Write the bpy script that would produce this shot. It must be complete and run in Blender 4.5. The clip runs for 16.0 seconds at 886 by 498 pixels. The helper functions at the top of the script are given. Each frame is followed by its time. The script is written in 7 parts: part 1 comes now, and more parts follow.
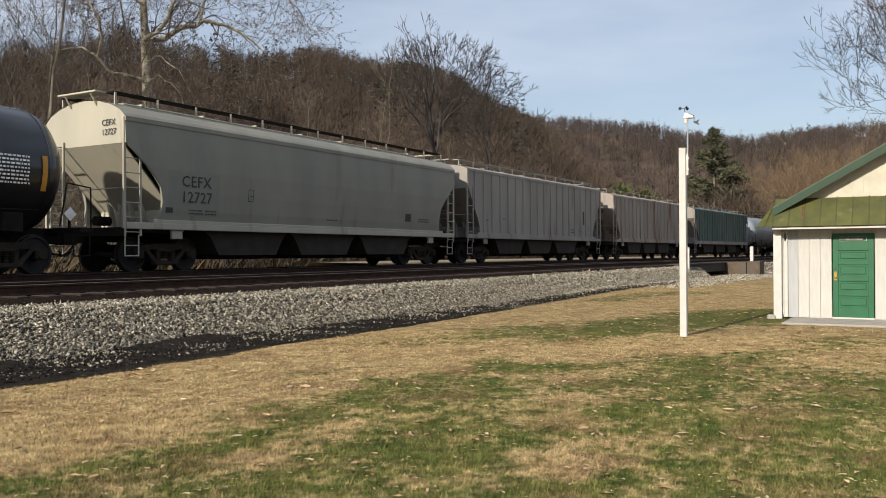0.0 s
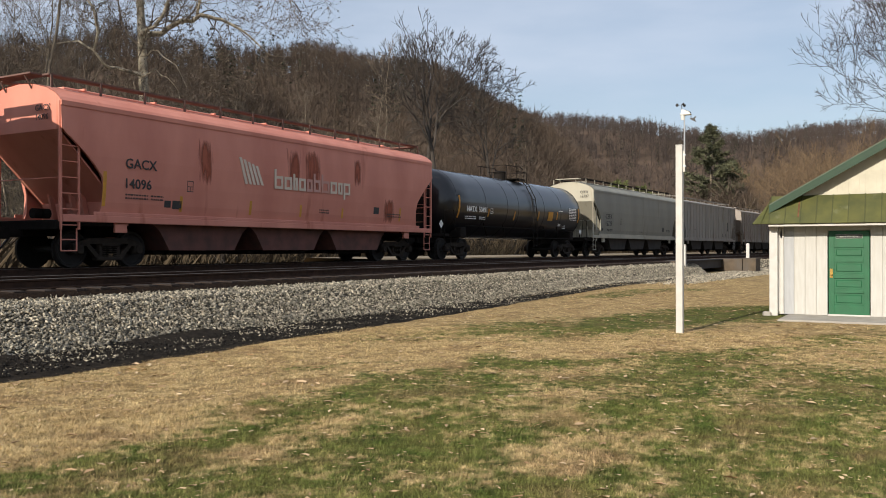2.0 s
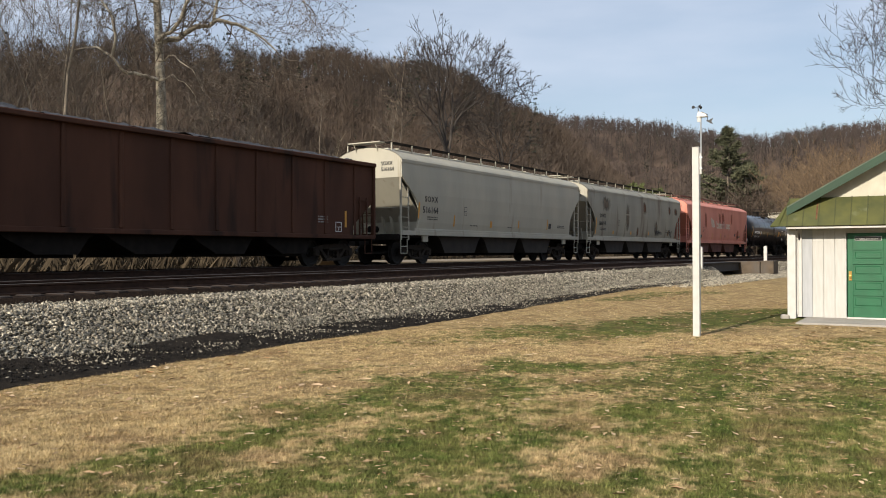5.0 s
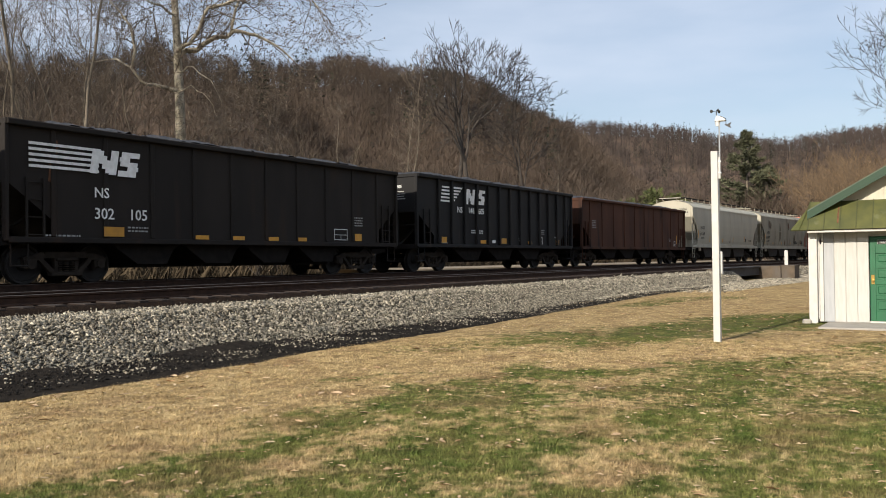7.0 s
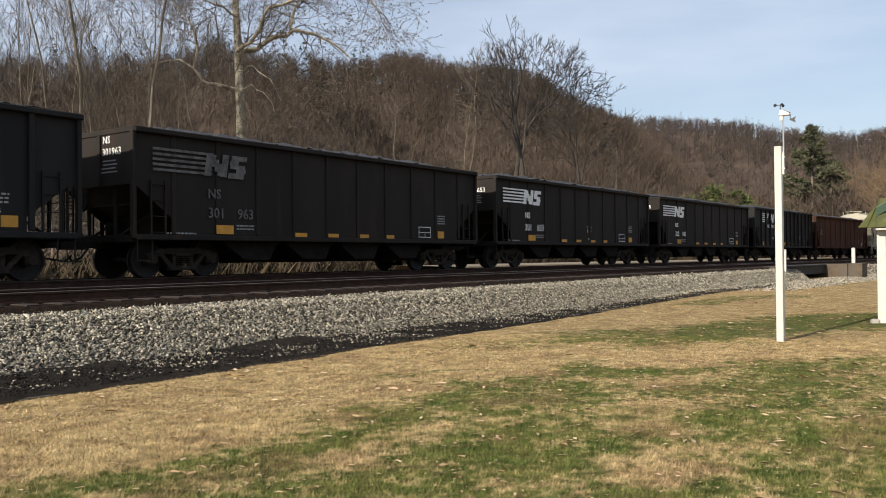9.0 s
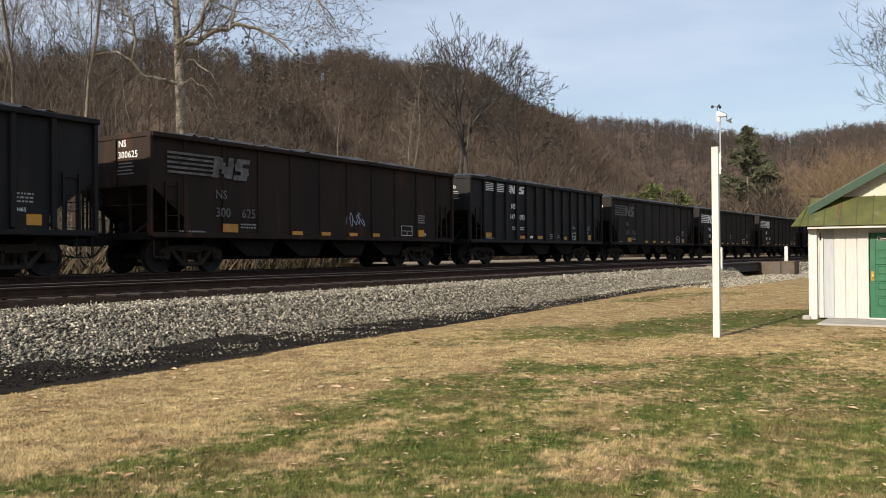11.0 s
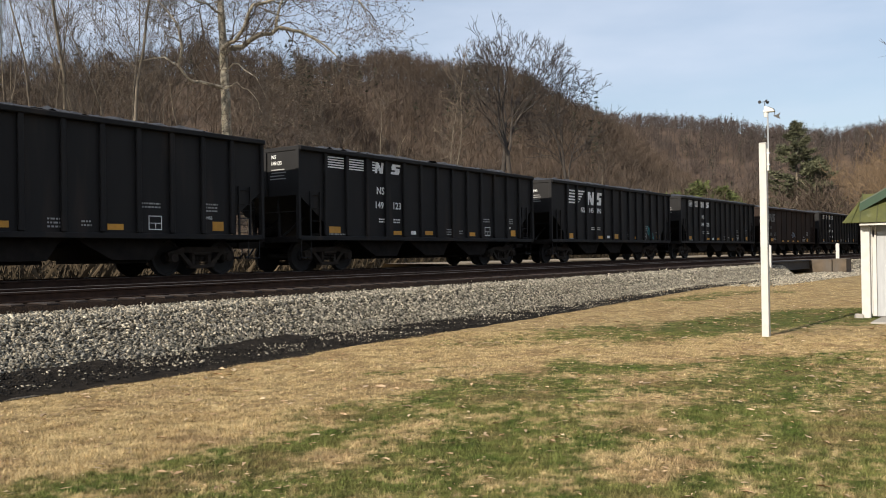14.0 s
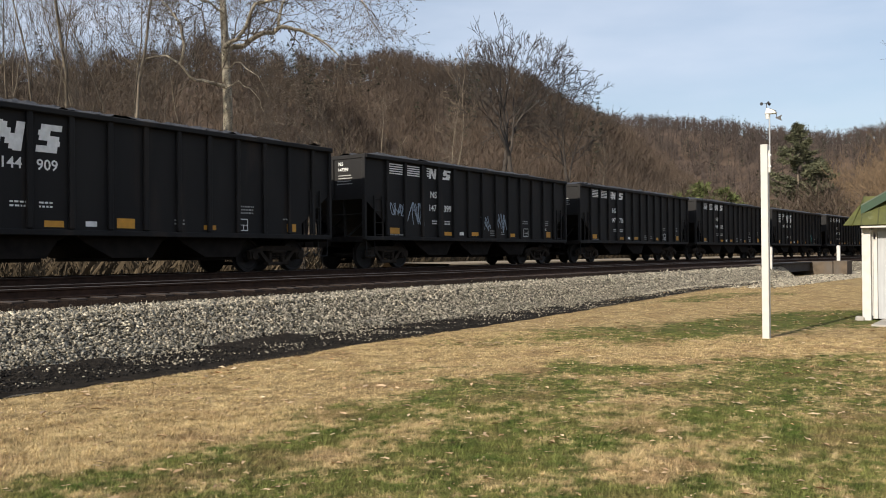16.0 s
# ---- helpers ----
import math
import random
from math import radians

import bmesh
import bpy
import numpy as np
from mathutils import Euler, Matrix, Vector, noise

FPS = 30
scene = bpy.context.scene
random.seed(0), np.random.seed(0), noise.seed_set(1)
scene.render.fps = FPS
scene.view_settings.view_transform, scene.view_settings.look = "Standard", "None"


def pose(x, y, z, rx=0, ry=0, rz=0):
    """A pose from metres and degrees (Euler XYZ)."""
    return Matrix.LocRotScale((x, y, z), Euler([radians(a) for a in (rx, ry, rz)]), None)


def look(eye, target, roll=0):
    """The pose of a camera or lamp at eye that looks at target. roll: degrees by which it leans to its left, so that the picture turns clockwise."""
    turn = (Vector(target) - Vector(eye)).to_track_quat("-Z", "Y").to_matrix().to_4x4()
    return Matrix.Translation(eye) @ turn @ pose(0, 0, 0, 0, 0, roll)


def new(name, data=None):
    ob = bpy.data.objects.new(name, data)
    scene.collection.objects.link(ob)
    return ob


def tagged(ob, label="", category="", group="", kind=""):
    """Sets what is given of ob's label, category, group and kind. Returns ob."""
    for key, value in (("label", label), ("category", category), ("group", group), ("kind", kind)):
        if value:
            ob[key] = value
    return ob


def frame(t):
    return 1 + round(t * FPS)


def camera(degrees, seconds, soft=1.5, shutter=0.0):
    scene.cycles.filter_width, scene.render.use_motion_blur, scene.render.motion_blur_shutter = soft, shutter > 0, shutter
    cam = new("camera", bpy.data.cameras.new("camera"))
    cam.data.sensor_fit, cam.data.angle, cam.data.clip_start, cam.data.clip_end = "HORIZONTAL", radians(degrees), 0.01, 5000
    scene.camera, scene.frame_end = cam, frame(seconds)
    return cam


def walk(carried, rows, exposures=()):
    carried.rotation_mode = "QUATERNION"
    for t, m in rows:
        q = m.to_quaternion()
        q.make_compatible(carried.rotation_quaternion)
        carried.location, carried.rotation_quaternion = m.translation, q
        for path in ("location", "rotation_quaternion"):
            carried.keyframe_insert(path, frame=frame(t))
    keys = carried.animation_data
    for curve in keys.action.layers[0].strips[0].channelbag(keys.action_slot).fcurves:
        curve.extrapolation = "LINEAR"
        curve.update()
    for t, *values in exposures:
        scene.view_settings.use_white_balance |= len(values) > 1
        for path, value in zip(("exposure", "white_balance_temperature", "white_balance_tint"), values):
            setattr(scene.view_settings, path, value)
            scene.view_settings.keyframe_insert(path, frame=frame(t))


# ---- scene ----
from collections import defaultdict

# ---------------------------------------------------------------- camera
EYE = (0.0, 0.0, 1.65)
cam = camera(55.0, 16.0, soft=0.95)
# seconds, heading, tilt and lean in degrees; the camera stands at one spot and pans by hand
PAN = [
    (0.0, -60.58, 0.32, 0.30),
    (0.5, -60.55, 0.31, 0.21),
    (1.0, -60.65, 0.24, 0.22),
    (1.5, -60.92, 0.18, 0.14),
    (2.0, -60.81, 0.04, 0.10),
    (2.5, -60.80, -0.02, 0.10),
    (3.0, -60.98, 0.09, -0.12),
    (3.5, -61.04, -0.00, -0.20),
    (4.0, -60.77, 0.03, -0.20),
    (4.5, -60.08, 0.15, 0.02),
    (6.8, -59.29, 0.70, 0.65),
    (7.0, -58.55, 0.75, 0.71),
    (7.5, -57.14, 1.01, 0.86),
    (8.0, -56.80, 1.10, 0.73),
    (8.5, -55.58, 1.05, 0.75),
    (9.0, -54.77, 0.58, 0.54),
    (9.5, -55.84, 0.21, 0.31),
    (10.0, -58.10, 0.26, 0.21),
    (10.2, -58.54, 0.43, 0.39),
    (12.5, -58.03, -0.08, 0.77),
    (13.0, -56.99, 0.12, 0.84),
    (13.5, -55.99, 0.30, 0.84),
    (14.0, -55.64, 0.40, 0.84),
    (14.5, -55.35, 0.49, 0.71),
    (15.0, -55.41, 0.55, 0.61),
    (15.5, -55.37, 0.52, 0.63),
    (16.0, -55.59, 0.39, 0.49),
]
walk(cam, [(t, pose(*EYE, 90 + tilt, lean, yaw)) for t, yaw, tilt, lean in PAN],
     [(0.0, 0.19), (3.5, 0.19), (7.0, 0.33), (16.0, 0.33)])

# ---------------------------------------------------------------- light
SUN_ELEV, SUN_SIDE = 27.0, 5.5          # height; degrees off the track's line, towards the hill
to_sun = Vector((-math.cos(radians(SUN_SIDE)) * math.cos(radians(SUN_ELEV)),
                 math.sin(radians(SUN_SIDE)) * math.cos(radians(SUN_ELEV)), math.sin(radians(SUN_ELEV))))
sun = new("sun", bpy.data.lights.new("sun", "SUN"))
sun.data.energy, sun.data.angle, sun.data.color = 4.8, radians(0.8), (1.0, 0.90, 0.76)
sun.matrix_world = look((0, 0, 60), Vector((0, 0, 60)) - to_sun)

world = bpy.data.worlds.new("sky")
scene.world = world
world.use_nodes = True
wn, wl = world.node_tree.nodes, world.node_tree.links
wn.clear()
w_out, w_bg = wn.new("ShaderNodeOutputWorld"), wn.new("ShaderNodeBackground")
w_sky = wn.new("ShaderNodeTexSky")
w_sky.sky_type, w_sky.sun_disc = "NISHITA", False
w_sky.sun_elevation = radians(SUN_ELEV)
w_sky.sun_rotation = math.atan2(to_sun.x, to_sun.y)
w_sky.air_density, w_sky.dust_density, w_sky.ozone_density = 1.0, 1.2, 1.0
w_co, w_map, w_noise, w_ramp, w_mix = (wn.new("ShaderNode" + n) for n in ("TexCoord", "Mapping", "TexNoise", "ValToRGB", "MixRGB"))
w_map.inputs["Scale"].default_value = (1.2, 1.2, 5.0)
w_noise.inputs["Scale"].default_value, w_noise.inputs["Detail"].default_value = 2.2, 5.0
w_ramp.color_ramp.elements[0].position, w_ramp.color_ramp.elements[1].position = 0.38, 0.75
w_ramp.color_ramp.elements[0].color = (0.35, 0.35, 0.35, 1)
w_ramp.color_ramp.elements[1].color = (0.85, 0.85, 0.85, 1)
w_mix.inputs["Color2"].default_value = (6.3, 7.0, 8.3, 1)      # thin high cloud
wl.new(w_co.outputs["Generated"], w_map.inputs["Vector"])
wl.new(w_map.outputs["Vector"], w_noise.inputs["Vector"])
wl.new(w_noise.outputs["Fac"], w_ramp.inputs["Fac"])
wl.new(w_ramp.outputs["Color"], w_mix.inputs["Fac"])
wl.new(w_sky.outputs["Color"], w_mix.inputs["Color1"])
wl.new(w_mix.outputs["Color"], w_bg.inputs["Color"])
w_bg.inputs["Strength"].default_value = 0.094
wl.new(w_bg.outputs["Background"], w_out.inputs["Surface"])

# ---------------------------------------------------------------- materials


def mat(name, c1, c2=None, rough=0.7, metal=0.0, scale=3.0, stretch=(1, 1, 1), detail=5.0, bump=0.0, bump_scale=40.0,
        c3=None, c3_amount=0.4, c3_scale=1.0, c3_stretch=(1, 1, 1), per_object=0.0, per_island=0.0, world=False, spec=0.5):
    """A surface of two mixed colours, a third one in patches, fine relief, and pieces that differ a little."""
    m = bpy.data.materials.new(name)
    m.use_nodes = True
    n, l = m.node_tree.nodes, m.node_tree.links
    b = n["Principled BSDF"]
    b.inputs["Roughness"].default_value, b.inputs["Metallic"].default_value = rough, metal
    b.inputs["Specular IOR Level"].default_value = spec
    if world:
        co = n.new("ShaderNodeNewGeometry").outputs["Position"]
    else:
        co = n.new("ShaderNodeTexCoord").outputs["Object"]

    def noise_at(sc, st, det):
        mp, nz = n.new("ShaderNodeMapping"), n.new("ShaderNodeTexNoise")
        mp.inputs["Scale"].default_value = st
        nz.inputs["Scale"].default_value, nz.inputs["Detail"].default_value = sc, det
        l.new(co, mp.inputs["Vector"])
        l.new(mp.outputs["Vector"], nz.inputs["Vector"])
        return nz.outputs["Fac"]

    def ramp(fac, lo, hi):
        r = n.new("ShaderNodeMapRange")
        r.inputs["From Min"].default_value, r.inputs["From Max"].default_value = lo, hi
        l.new(fac, r.inputs["Value"])
        return r.outputs["Result"]

    def mix(fac, a, c):
        x = n.new("ShaderNodeMixRGB")
        l.new(fac, x.inputs["Fac"])
        for key, v in (("Color1", a), ("Color2", c)):
            if isinstance(v, tuple):
                x.inputs[key].default_value = (*v, 1)
            else:
                l.new(v, x.inputs[key])
        return x.outputs["Color"]

    c2 = c2 or tuple(min(1, v * 0.75) for v in c1)
    col = mix(ramp(noise_at(scale, stretch, detail), 0.32, 0.68), c1, c2)
    if c3:
        col = mix(ramp(noise_at(c3_scale, c3_stretch, 6), 0.72 - c3_amount * 0.4, 0.86 - c3_amount * 0.4), col, c3)
    for amount, src in ((per_object, "obj"), (per_island, "isl")):
        if amount:
            rnd = n.new("ShaderNodeObjectInfo").outputs["Random"] if src == "obj" else n.new("ShaderNodeNewGeometry").outputs["Random Per Island"]
            h = n.new("ShaderNodeHueSaturation")
            r = n.new("ShaderNodeMapRange")
            r.inputs["To Min"].default_value, r.inputs["To Max"].default_value = 1 - amount, 1 + amount
            l.new(rnd, r.inputs["Value"])
            l.new(r.outputs["Result"], h.inputs["Value"])
            l.new(col, h.inputs["Color"])
            col = h.outputs["Color"]
    l.new(col, b.inputs["Base Color"])
    if bump:
        bp = n.new("ShaderNodeBump")
        bp.inputs["Strength"].default_value, bp.inputs["Distance"].default_value = bump, 0.02
        l.new(noise_at(bump_scale, (1, 1, 1), 4), bp.inputs["Height"])
        l.new(bp.outputs["Normal"], b.inputs["Normal"])
    return m


def ground_mat(name, shade=1.0, island=0.0):
    """Winter lawn: straw-coloured and green patches by place, dirt between."""
    m = bpy.data.materials.new(name)
    m.use_nodes = True
    n, l = m.node_tree.nodes, m.node_tree.links
    b = n["Principled BSDF"]
    b.inputs["Roughness"].default_value, b.inputs["Specular IOR Level"].default_value = 0.95, 0.1
    geo = n.new("ShaderNodeNewGeometry")
    co = geo.outputs["Position"]
    sep = n.new("ShaderNodeSeparateXYZ")
    l.new(co, sep.inputs[0])

    def nz(scale, det, st=(1, 1, 0.05)):
        mp, t = n.new("ShaderNodeMapping"), n.new("ShaderNodeTexNoise")
        mp.inputs["Scale"].default_value = st
        t.inputs["Scale"].default_value, t.inputs["Detail"].default_value = scale, det
        l.new(co, mp.inputs["Vector"])
        l.new(mp.outputs["Vector"], t.inputs["Vector"])
        return t.outputs["Fac"]

    def rng(v, a, c, lo=0.0, hi=1.0):
        r = n.new("ShaderNodeMapRange")
        for k, x in zip(("From Min", "From Max", "To Min", "To Max"), (a, c, lo, hi)):
            r.inputs[k].default_value = x
        l.new(v, r.inputs["Value"])
        return r.outputs["Result"]

    def math_(op, a, c):
        x = n.new("ShaderNodeMath")
        x.operation = op
        for i, v in enumerate((a, c)):
            if isinstance(v, (int, float)):
                x.inputs[i].default_value = v
            else:
                l.new(v, x.inputs[i])
        return x.outputs[0]

    def mix(fac, a, c):
        x = n.new("ShaderNodeMixRGB")
        l.new(fac, x.inputs["Fac"])
        for key, v in (("Color1", a), ("Color2", c)):
            if isinstance(v, tuple):
                x.inputs[key].default_value = (*v, 1)
            else:
                l.new(v, x.inputs[key])
        return x.outputs["Color"]

    straw = mix(rng(nz(1.6, 4), 0.35, 0.65), (0.55, 0.425, 0.224), (0.43, 0.318, 0.162))
    green = mix(rng(nz(2.1, 4), 0.35, 0.65), (0.090, 0.126, 0.030), (0.188, 0.186, 0.060))
    # edges of the patches wander
    wob, add = n.new("ShaderNodeTexNoise"), n.new("ShaderNodeVectorMath")
    wob.inputs["Scale"].default_value, wob.inputs["Detail"].default_value = 0.55, 4.0
    l.new(co, wob.inputs["Vector"])
    mid, far_ = n.new("ShaderNodeVectorMath"), n.new("ShaderNodeVectorMath")
    mid.operation, far_.operation = "SUBTRACT", "SCALE"
    mid.inputs[1].default_value = (0.5, 0.5, 0.5)
    far_.inputs["Scale"].default_value = 2.6
    l.new(wob.outputs["Color"], mid.inputs[0])
    l.new(mid.outputs["Vector"], far_.inputs[0])
    l.new(co, add.inputs[0])
    l.new(far_.outputs["Vector"], add.inputs[1])
    at = n.new("ShaderNodeSeparateXYZ")
    l.new(add.outputs["Vector"], at.inputs[0])

    def oval(x, y, turn, half_l, half_w):
        """One patch of the lawn: 1 inside, 0 outside, soft at its edge."""
        mp, ln_ = n.new("ShaderNodeMapping"), n.new("ShaderNodeVectorMath")
        mp.vector_type, ln_.operation = "TEXTURE", "LENGTH"
        mp.inputs["Location"].default_value, mp.inputs["Rotation"].default_value = (x, y, 0), (0, 0, radians(turn))
        mp.inputs["Scale"].default_value = (half_l, half_w, 100.0)
        l.new(add.outputs["Vector"], mp.inputs["Vector"])
        l.new(mp.outputs["Vector"], ln_.inputs[0])
        return rng(ln_.outputs["Value"], 1.3, 0.6)
    # straw beside the track and far out, green nearer and in a belt by the post
    field = math_("MAXIMUM", rng(at.outputs["Y"], 5.7, 6.5), math_("ADD", rng(at.outputs["X"], 12.2, 14.5, 0.0, 0.62), rng(at.outputs["X"], 22.0, 28.0, 0.0, 0.45)))
    for weight, patches in ((-0.85, ((18.4, 6.0, -29, 6.6, 1.7), (23.5, 3.9, -20, 3.2, 1.3), (29.0, 8.4, -16, 5.0, 0.8))),
                            (-0.40, ((15.8, 2.2, -25, 3.4, 1.0), (9.6, 7.1, -20, 1.3, 0.35))),
                            (0.75, ((13.0, 5.6, -43, 5.2, 0.85), (19.6, 2.0, -15, 3.0, 0.8))),
                            (0.42, ((8.8, 3.7, -24, 2.2, 0.50), (5.6, 4.5, 10, 1.4, 0.45), (11.2, 4.4, -30, 1.8, 0.45), (6.4, 2.2, -20, 1.3, 0.4)))):
        for spot in patches:
            field = math_("ADD", field, math_("MULTIPLY", oval(*spot), weight))
    patch = math_("ADD", math_("MULTIPLY", nz(0.9, 3), 0.26), math_("ADD", math_("MULTIPLY", nz(2.8, 4), 0.36), math_("MULTIPLY", nz(9.0, 5), 0.38)))
    dry = rng(math_("ADD", math_("MULTIPLY", field, 0.20), patch), 0.500, 0.620)
    col = mix(dry, green, straw)
    col = mix(rng(nz(1.1, 5), 0.52, 0.66, 0.0, 0.50), col, (0.275, 0.180, 0.10))
    col = mix(rng(nz(11.0, 5), 0.60, 0.74, 0.0, 0.8), col, (0.17, 0.11, 0.06))
    tone = n.new("ShaderNodeMixRGB")
    tone.blend_type, tone.inputs["Fac"].default_value = "MULTIPLY", 1.0
    l.new(col, tone.inputs["Color1"])
    l.new(rng(math_("ADD", math_("MULTIPLY", nz(4.5, 5), 0.5), math_("MULTIPLY", nz(19.0, 4), 0.5)), 0.38, 0.62, 0.60, 1.40), tone.inputs["Color2"])
    col = tone.outputs["Color"]
    if island:
        h, r = n.new("ShaderNodeHueSaturation"), n.new("ShaderNodeMapRange")
        r.inputs["To Min"].default_value, r.inputs["To Max"].default_value = 1 - island, 1 + island
        l.new(geo.outputs["Random Per Island"], r.inputs["Value"])
        l.new(r.outputs["Result"], h.inputs["Value"])
        l.new(col, h.inputs["Color"])
        col = h.outputs["Color"]
    # under the blades the lawn colours are multiplied down, as shade in the gaps
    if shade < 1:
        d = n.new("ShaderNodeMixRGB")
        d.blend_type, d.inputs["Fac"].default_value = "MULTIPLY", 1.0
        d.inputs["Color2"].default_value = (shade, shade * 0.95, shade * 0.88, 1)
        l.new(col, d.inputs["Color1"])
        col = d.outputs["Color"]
    # wild brown ground beyond the railway
    far = rng(sep.outputs["Y"], 20.0, 23.0)
    col = mix(far, col, mix(rng(nz(0.8, 5), 0.35, 0.65), (0.20, 0.15, 0.09), (0.12, 0.09, 0.06)))
    l.new(col, b.inputs["Base Color"])
    bp = n.new("ShaderNodeBump")
    bp.inputs["Strength"].default_value, bp.inputs["Distance"].default_value = 0.6, 0.03
    l.new(nz(30.0, 4, (1, 1, 1)), bp.inputs["Height"])
    l.new(bp.outputs["Normal"], b.inputs["Normal"])
    return m


M_GROUND = ground_mat("shaded_lawn_ground", shade=0.62)
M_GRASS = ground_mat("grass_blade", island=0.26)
M_BALLAST = mat("ballast_fines", (0.085, 0.076, 0.060), (0.045, 0.040, 0.032), rough=0.95, scale=25, bump=0.8, bump_scale=60, world=True)
M_STONE = mat("ballast_stone", (0.43, 0.385, 0.298), (0.165, 0.150, 0.117), rough=0.9, scale=9, per_island=0.72, world=True, spec=0.15)
M_FOULED = mat("fouled_ballast", (0.030, 0.020, 0.014), (0.015, 0.011, 0.009), rough=0.95, scale=12, bump=0.8, bump_scale=45, world=True, spec=0.05)
M_CINDER = mat("cinders", (0.032, 0.027, 0.022), (0.016, 0.014, 0.012), rough=0.95, scale=8, bump=0.9, bump_scale=50, world=True, spec=0.04)
M_CINDER_BIT = mat("cinder_bit", (0.030, 0.027, 0.024), (0.012, 0.012, 0.012), rough=0.9, scale=6, per_island=0.6, world=True, spec=0.08)
M_RAIL = mat("rusty_rail", (0.060, 0.034, 0.023), (0.034, 0.021, 0.016), rough=0.9, scale=7, bump=0.3, spec=0.15)
M_RAILTOP = mat("worn_rail_head", (0.115, 0.100, 0.088), (0.07, 0.060, 0.053), rough=0.6, scale=3, spec=0.3)
M_TIE = mat("creosoted_tie", (0.032, 0.021, 0.015), (0.017, 0.012, 0.010), rough=0.95, scale=9, stretch=(5, 0.6, 5), per_object=0.35, bump=0.5)
M_CONCRETE = mat("old_concrete", (0.115, 0.086, 0.058), (0.07, 0.054, 0.038), rough=0.9, scale=2.2, bump=0.3, c3=(0.10, 0.085, 0.07), c3_amount=0.5, c3_scale=1.3, c3_stretch=(1, 1, 0.4))
M_SLAB = mat("slab_concrete", (0.36, 0.335, 0.295), (0.28, 0.26, 0.225), rough=0.9, scale=3, bump=0.2)
M_STEEL_DARK = mat("bridge_steel", (0.045, 0.04, 0.038), (0.025, 0.022, 0.02), rough=0.8, scale=4)
M_WHITE = mat("white_paint", (0.54, 0.53, 0.50), (0.48, 0.465, 0.43), rough=0.6, scale=5, bump=0.1, per_object=0.02)
M_WHITE_OLD = mat("weathered_white_paint", (0.50, 0.495, 0.465), (0.45, 0.44, 0.405), rough=0.75, scale=3, stretch=(6, 6, 0.8), bump=0.2, per_object=0.015,
                  c3=(0.46, 0.43, 0.36), c3_amount=0.06, c3_scale=3)
M_SHADESTRIP = mat("shaded_wall_strip", (0.40, 0.41, 0.42), (0.34, 0.35, 0.36), rough=0.7, scale=3, stretch=(4, 4, 0.6))
M_GABLE = mat("cream_siding", (0.54, 0.51, 0.41), (0.47, 0.44, 0.35), rough=0.7, scale=4)
M_GREEN = mat("green_door_paint", (0.006, 0.108, 0.041), (0.005, 0.085, 0.032), rough=0.5, scale=3, bump=0.1)
M_GREEN_TRIM = mat("green_trim_paint", (0.007, 0.042, 0.015), (0.006, 0.032, 0.012), rough=0.6, scale=4)
M_AWNING = mat("mossy_green_metal", (0.095, 0.097, 0.019), (0.055, 0.062, 0.013), rough=0.6, scale=3.0, c3=(0.15, 0.155, 0.085), c3_amount=0.25, c3_scale=2.4, per_object=0.22, bump=0.1, bump_scale=8)
M_SEAM = mat("dark_mossy_seam", (0.055, 0.06, 0.014), (0.04, 0.045, 0.012), rough=0.7)
M_WEED = mat("dry_weeds", (0.085, 0.066, 0.043), (0.045, 0.035, 0.024), rough=0.95, scale=0.7, per_island=0.4, spec=0.1)
M_LANE = mat("tan_gravel_lane", (0.27, 0.22, 0.155), (0.20, 0.16, 0.11), rough=0.95, scale=1.5, bump=0.3, world=True)
M_BRASS = mat("brass", (0.75, 0.50, 0.16), rough=0.3, metal=1.0)
M_RUSTSPOT = mat("rust_streak", (0.15, 0.065, 0.03), (0.08, 0.035, 0.018), rough=0.9, scale=12)
M_ROOF = mat("grey_green_roof", (0.10, 0.12, 0.08), (0.07, 0.08, 0.06), rough=0.8)
M_SIGN = mat("black_sign", (0.015, 0.018, 0.015), rough=0.5)
M_SIGNTEXT = mat("pale_lettering", (0.62, 0.64, 0.60), (0.5, 0.5, 0.48), rough=0.6, scale=9)
M_PLASTIC = mat("white_plastic", (0.78, 0.78, 0.76), rough=0.4)
M_BLACK = mat("black_plastic", (0.02, 0.02, 0.022), rough=0.45)
M_GALV = mat("galvanised_pipe", (0.55, 0.56, 0.57), (0.45, 0.46, 0.47), rough=0.45, metal=0.7)
M_LEAF = mat("fallen_leaf", (0.35, 0.20, 0.10), (0.56, 0.45, 0.30), rough=0.8, scale=2.5, per_island=0.40, world=True, spec=0.2)
M_BARK = mat("grey_brown_bark", (0.24, 0.200, 0.148), (0.11, 0.092, 0.070), rough=0.95, scale=5, stretch=(1, 1, 0.3), bump=0.6, bump_scale=18)
M_TWIG = mat("twigs", (0.165, 0.132, 0.098), (0.085, 0.069, 0.053), rough=0.9, scale=2, per_island=0.3)
M_TWIGD = mat("dark_twigs", (0.054, 0.044, 0.036), (0.034, 0.028, 0.024), rough=0.9, scale=2, per_island=0.3)
M_BARKD = mat("dark_bark", (0.058, 0.048, 0.040), (0.042, 0.035, 0.030), rough=0.95, scale=5, stretch=(1, 1, 0.3))
M_SYC = mat("sycamore_bark", (0.52, 0.46, 0.35), (0.20, 0.17, 0.12), rough=0.9, scale=4, stretch=(1, 1, 0.5), c3=(0.12, 0.10, 0.07), c3_amount=0.25, c3_scale=2.5)
M_TAN = mat("tan_twigs", (0.165, 0.112, 0.062), (0.105, 0.072, 0.044), rough=0.9, scale=1, per_island=0.35)
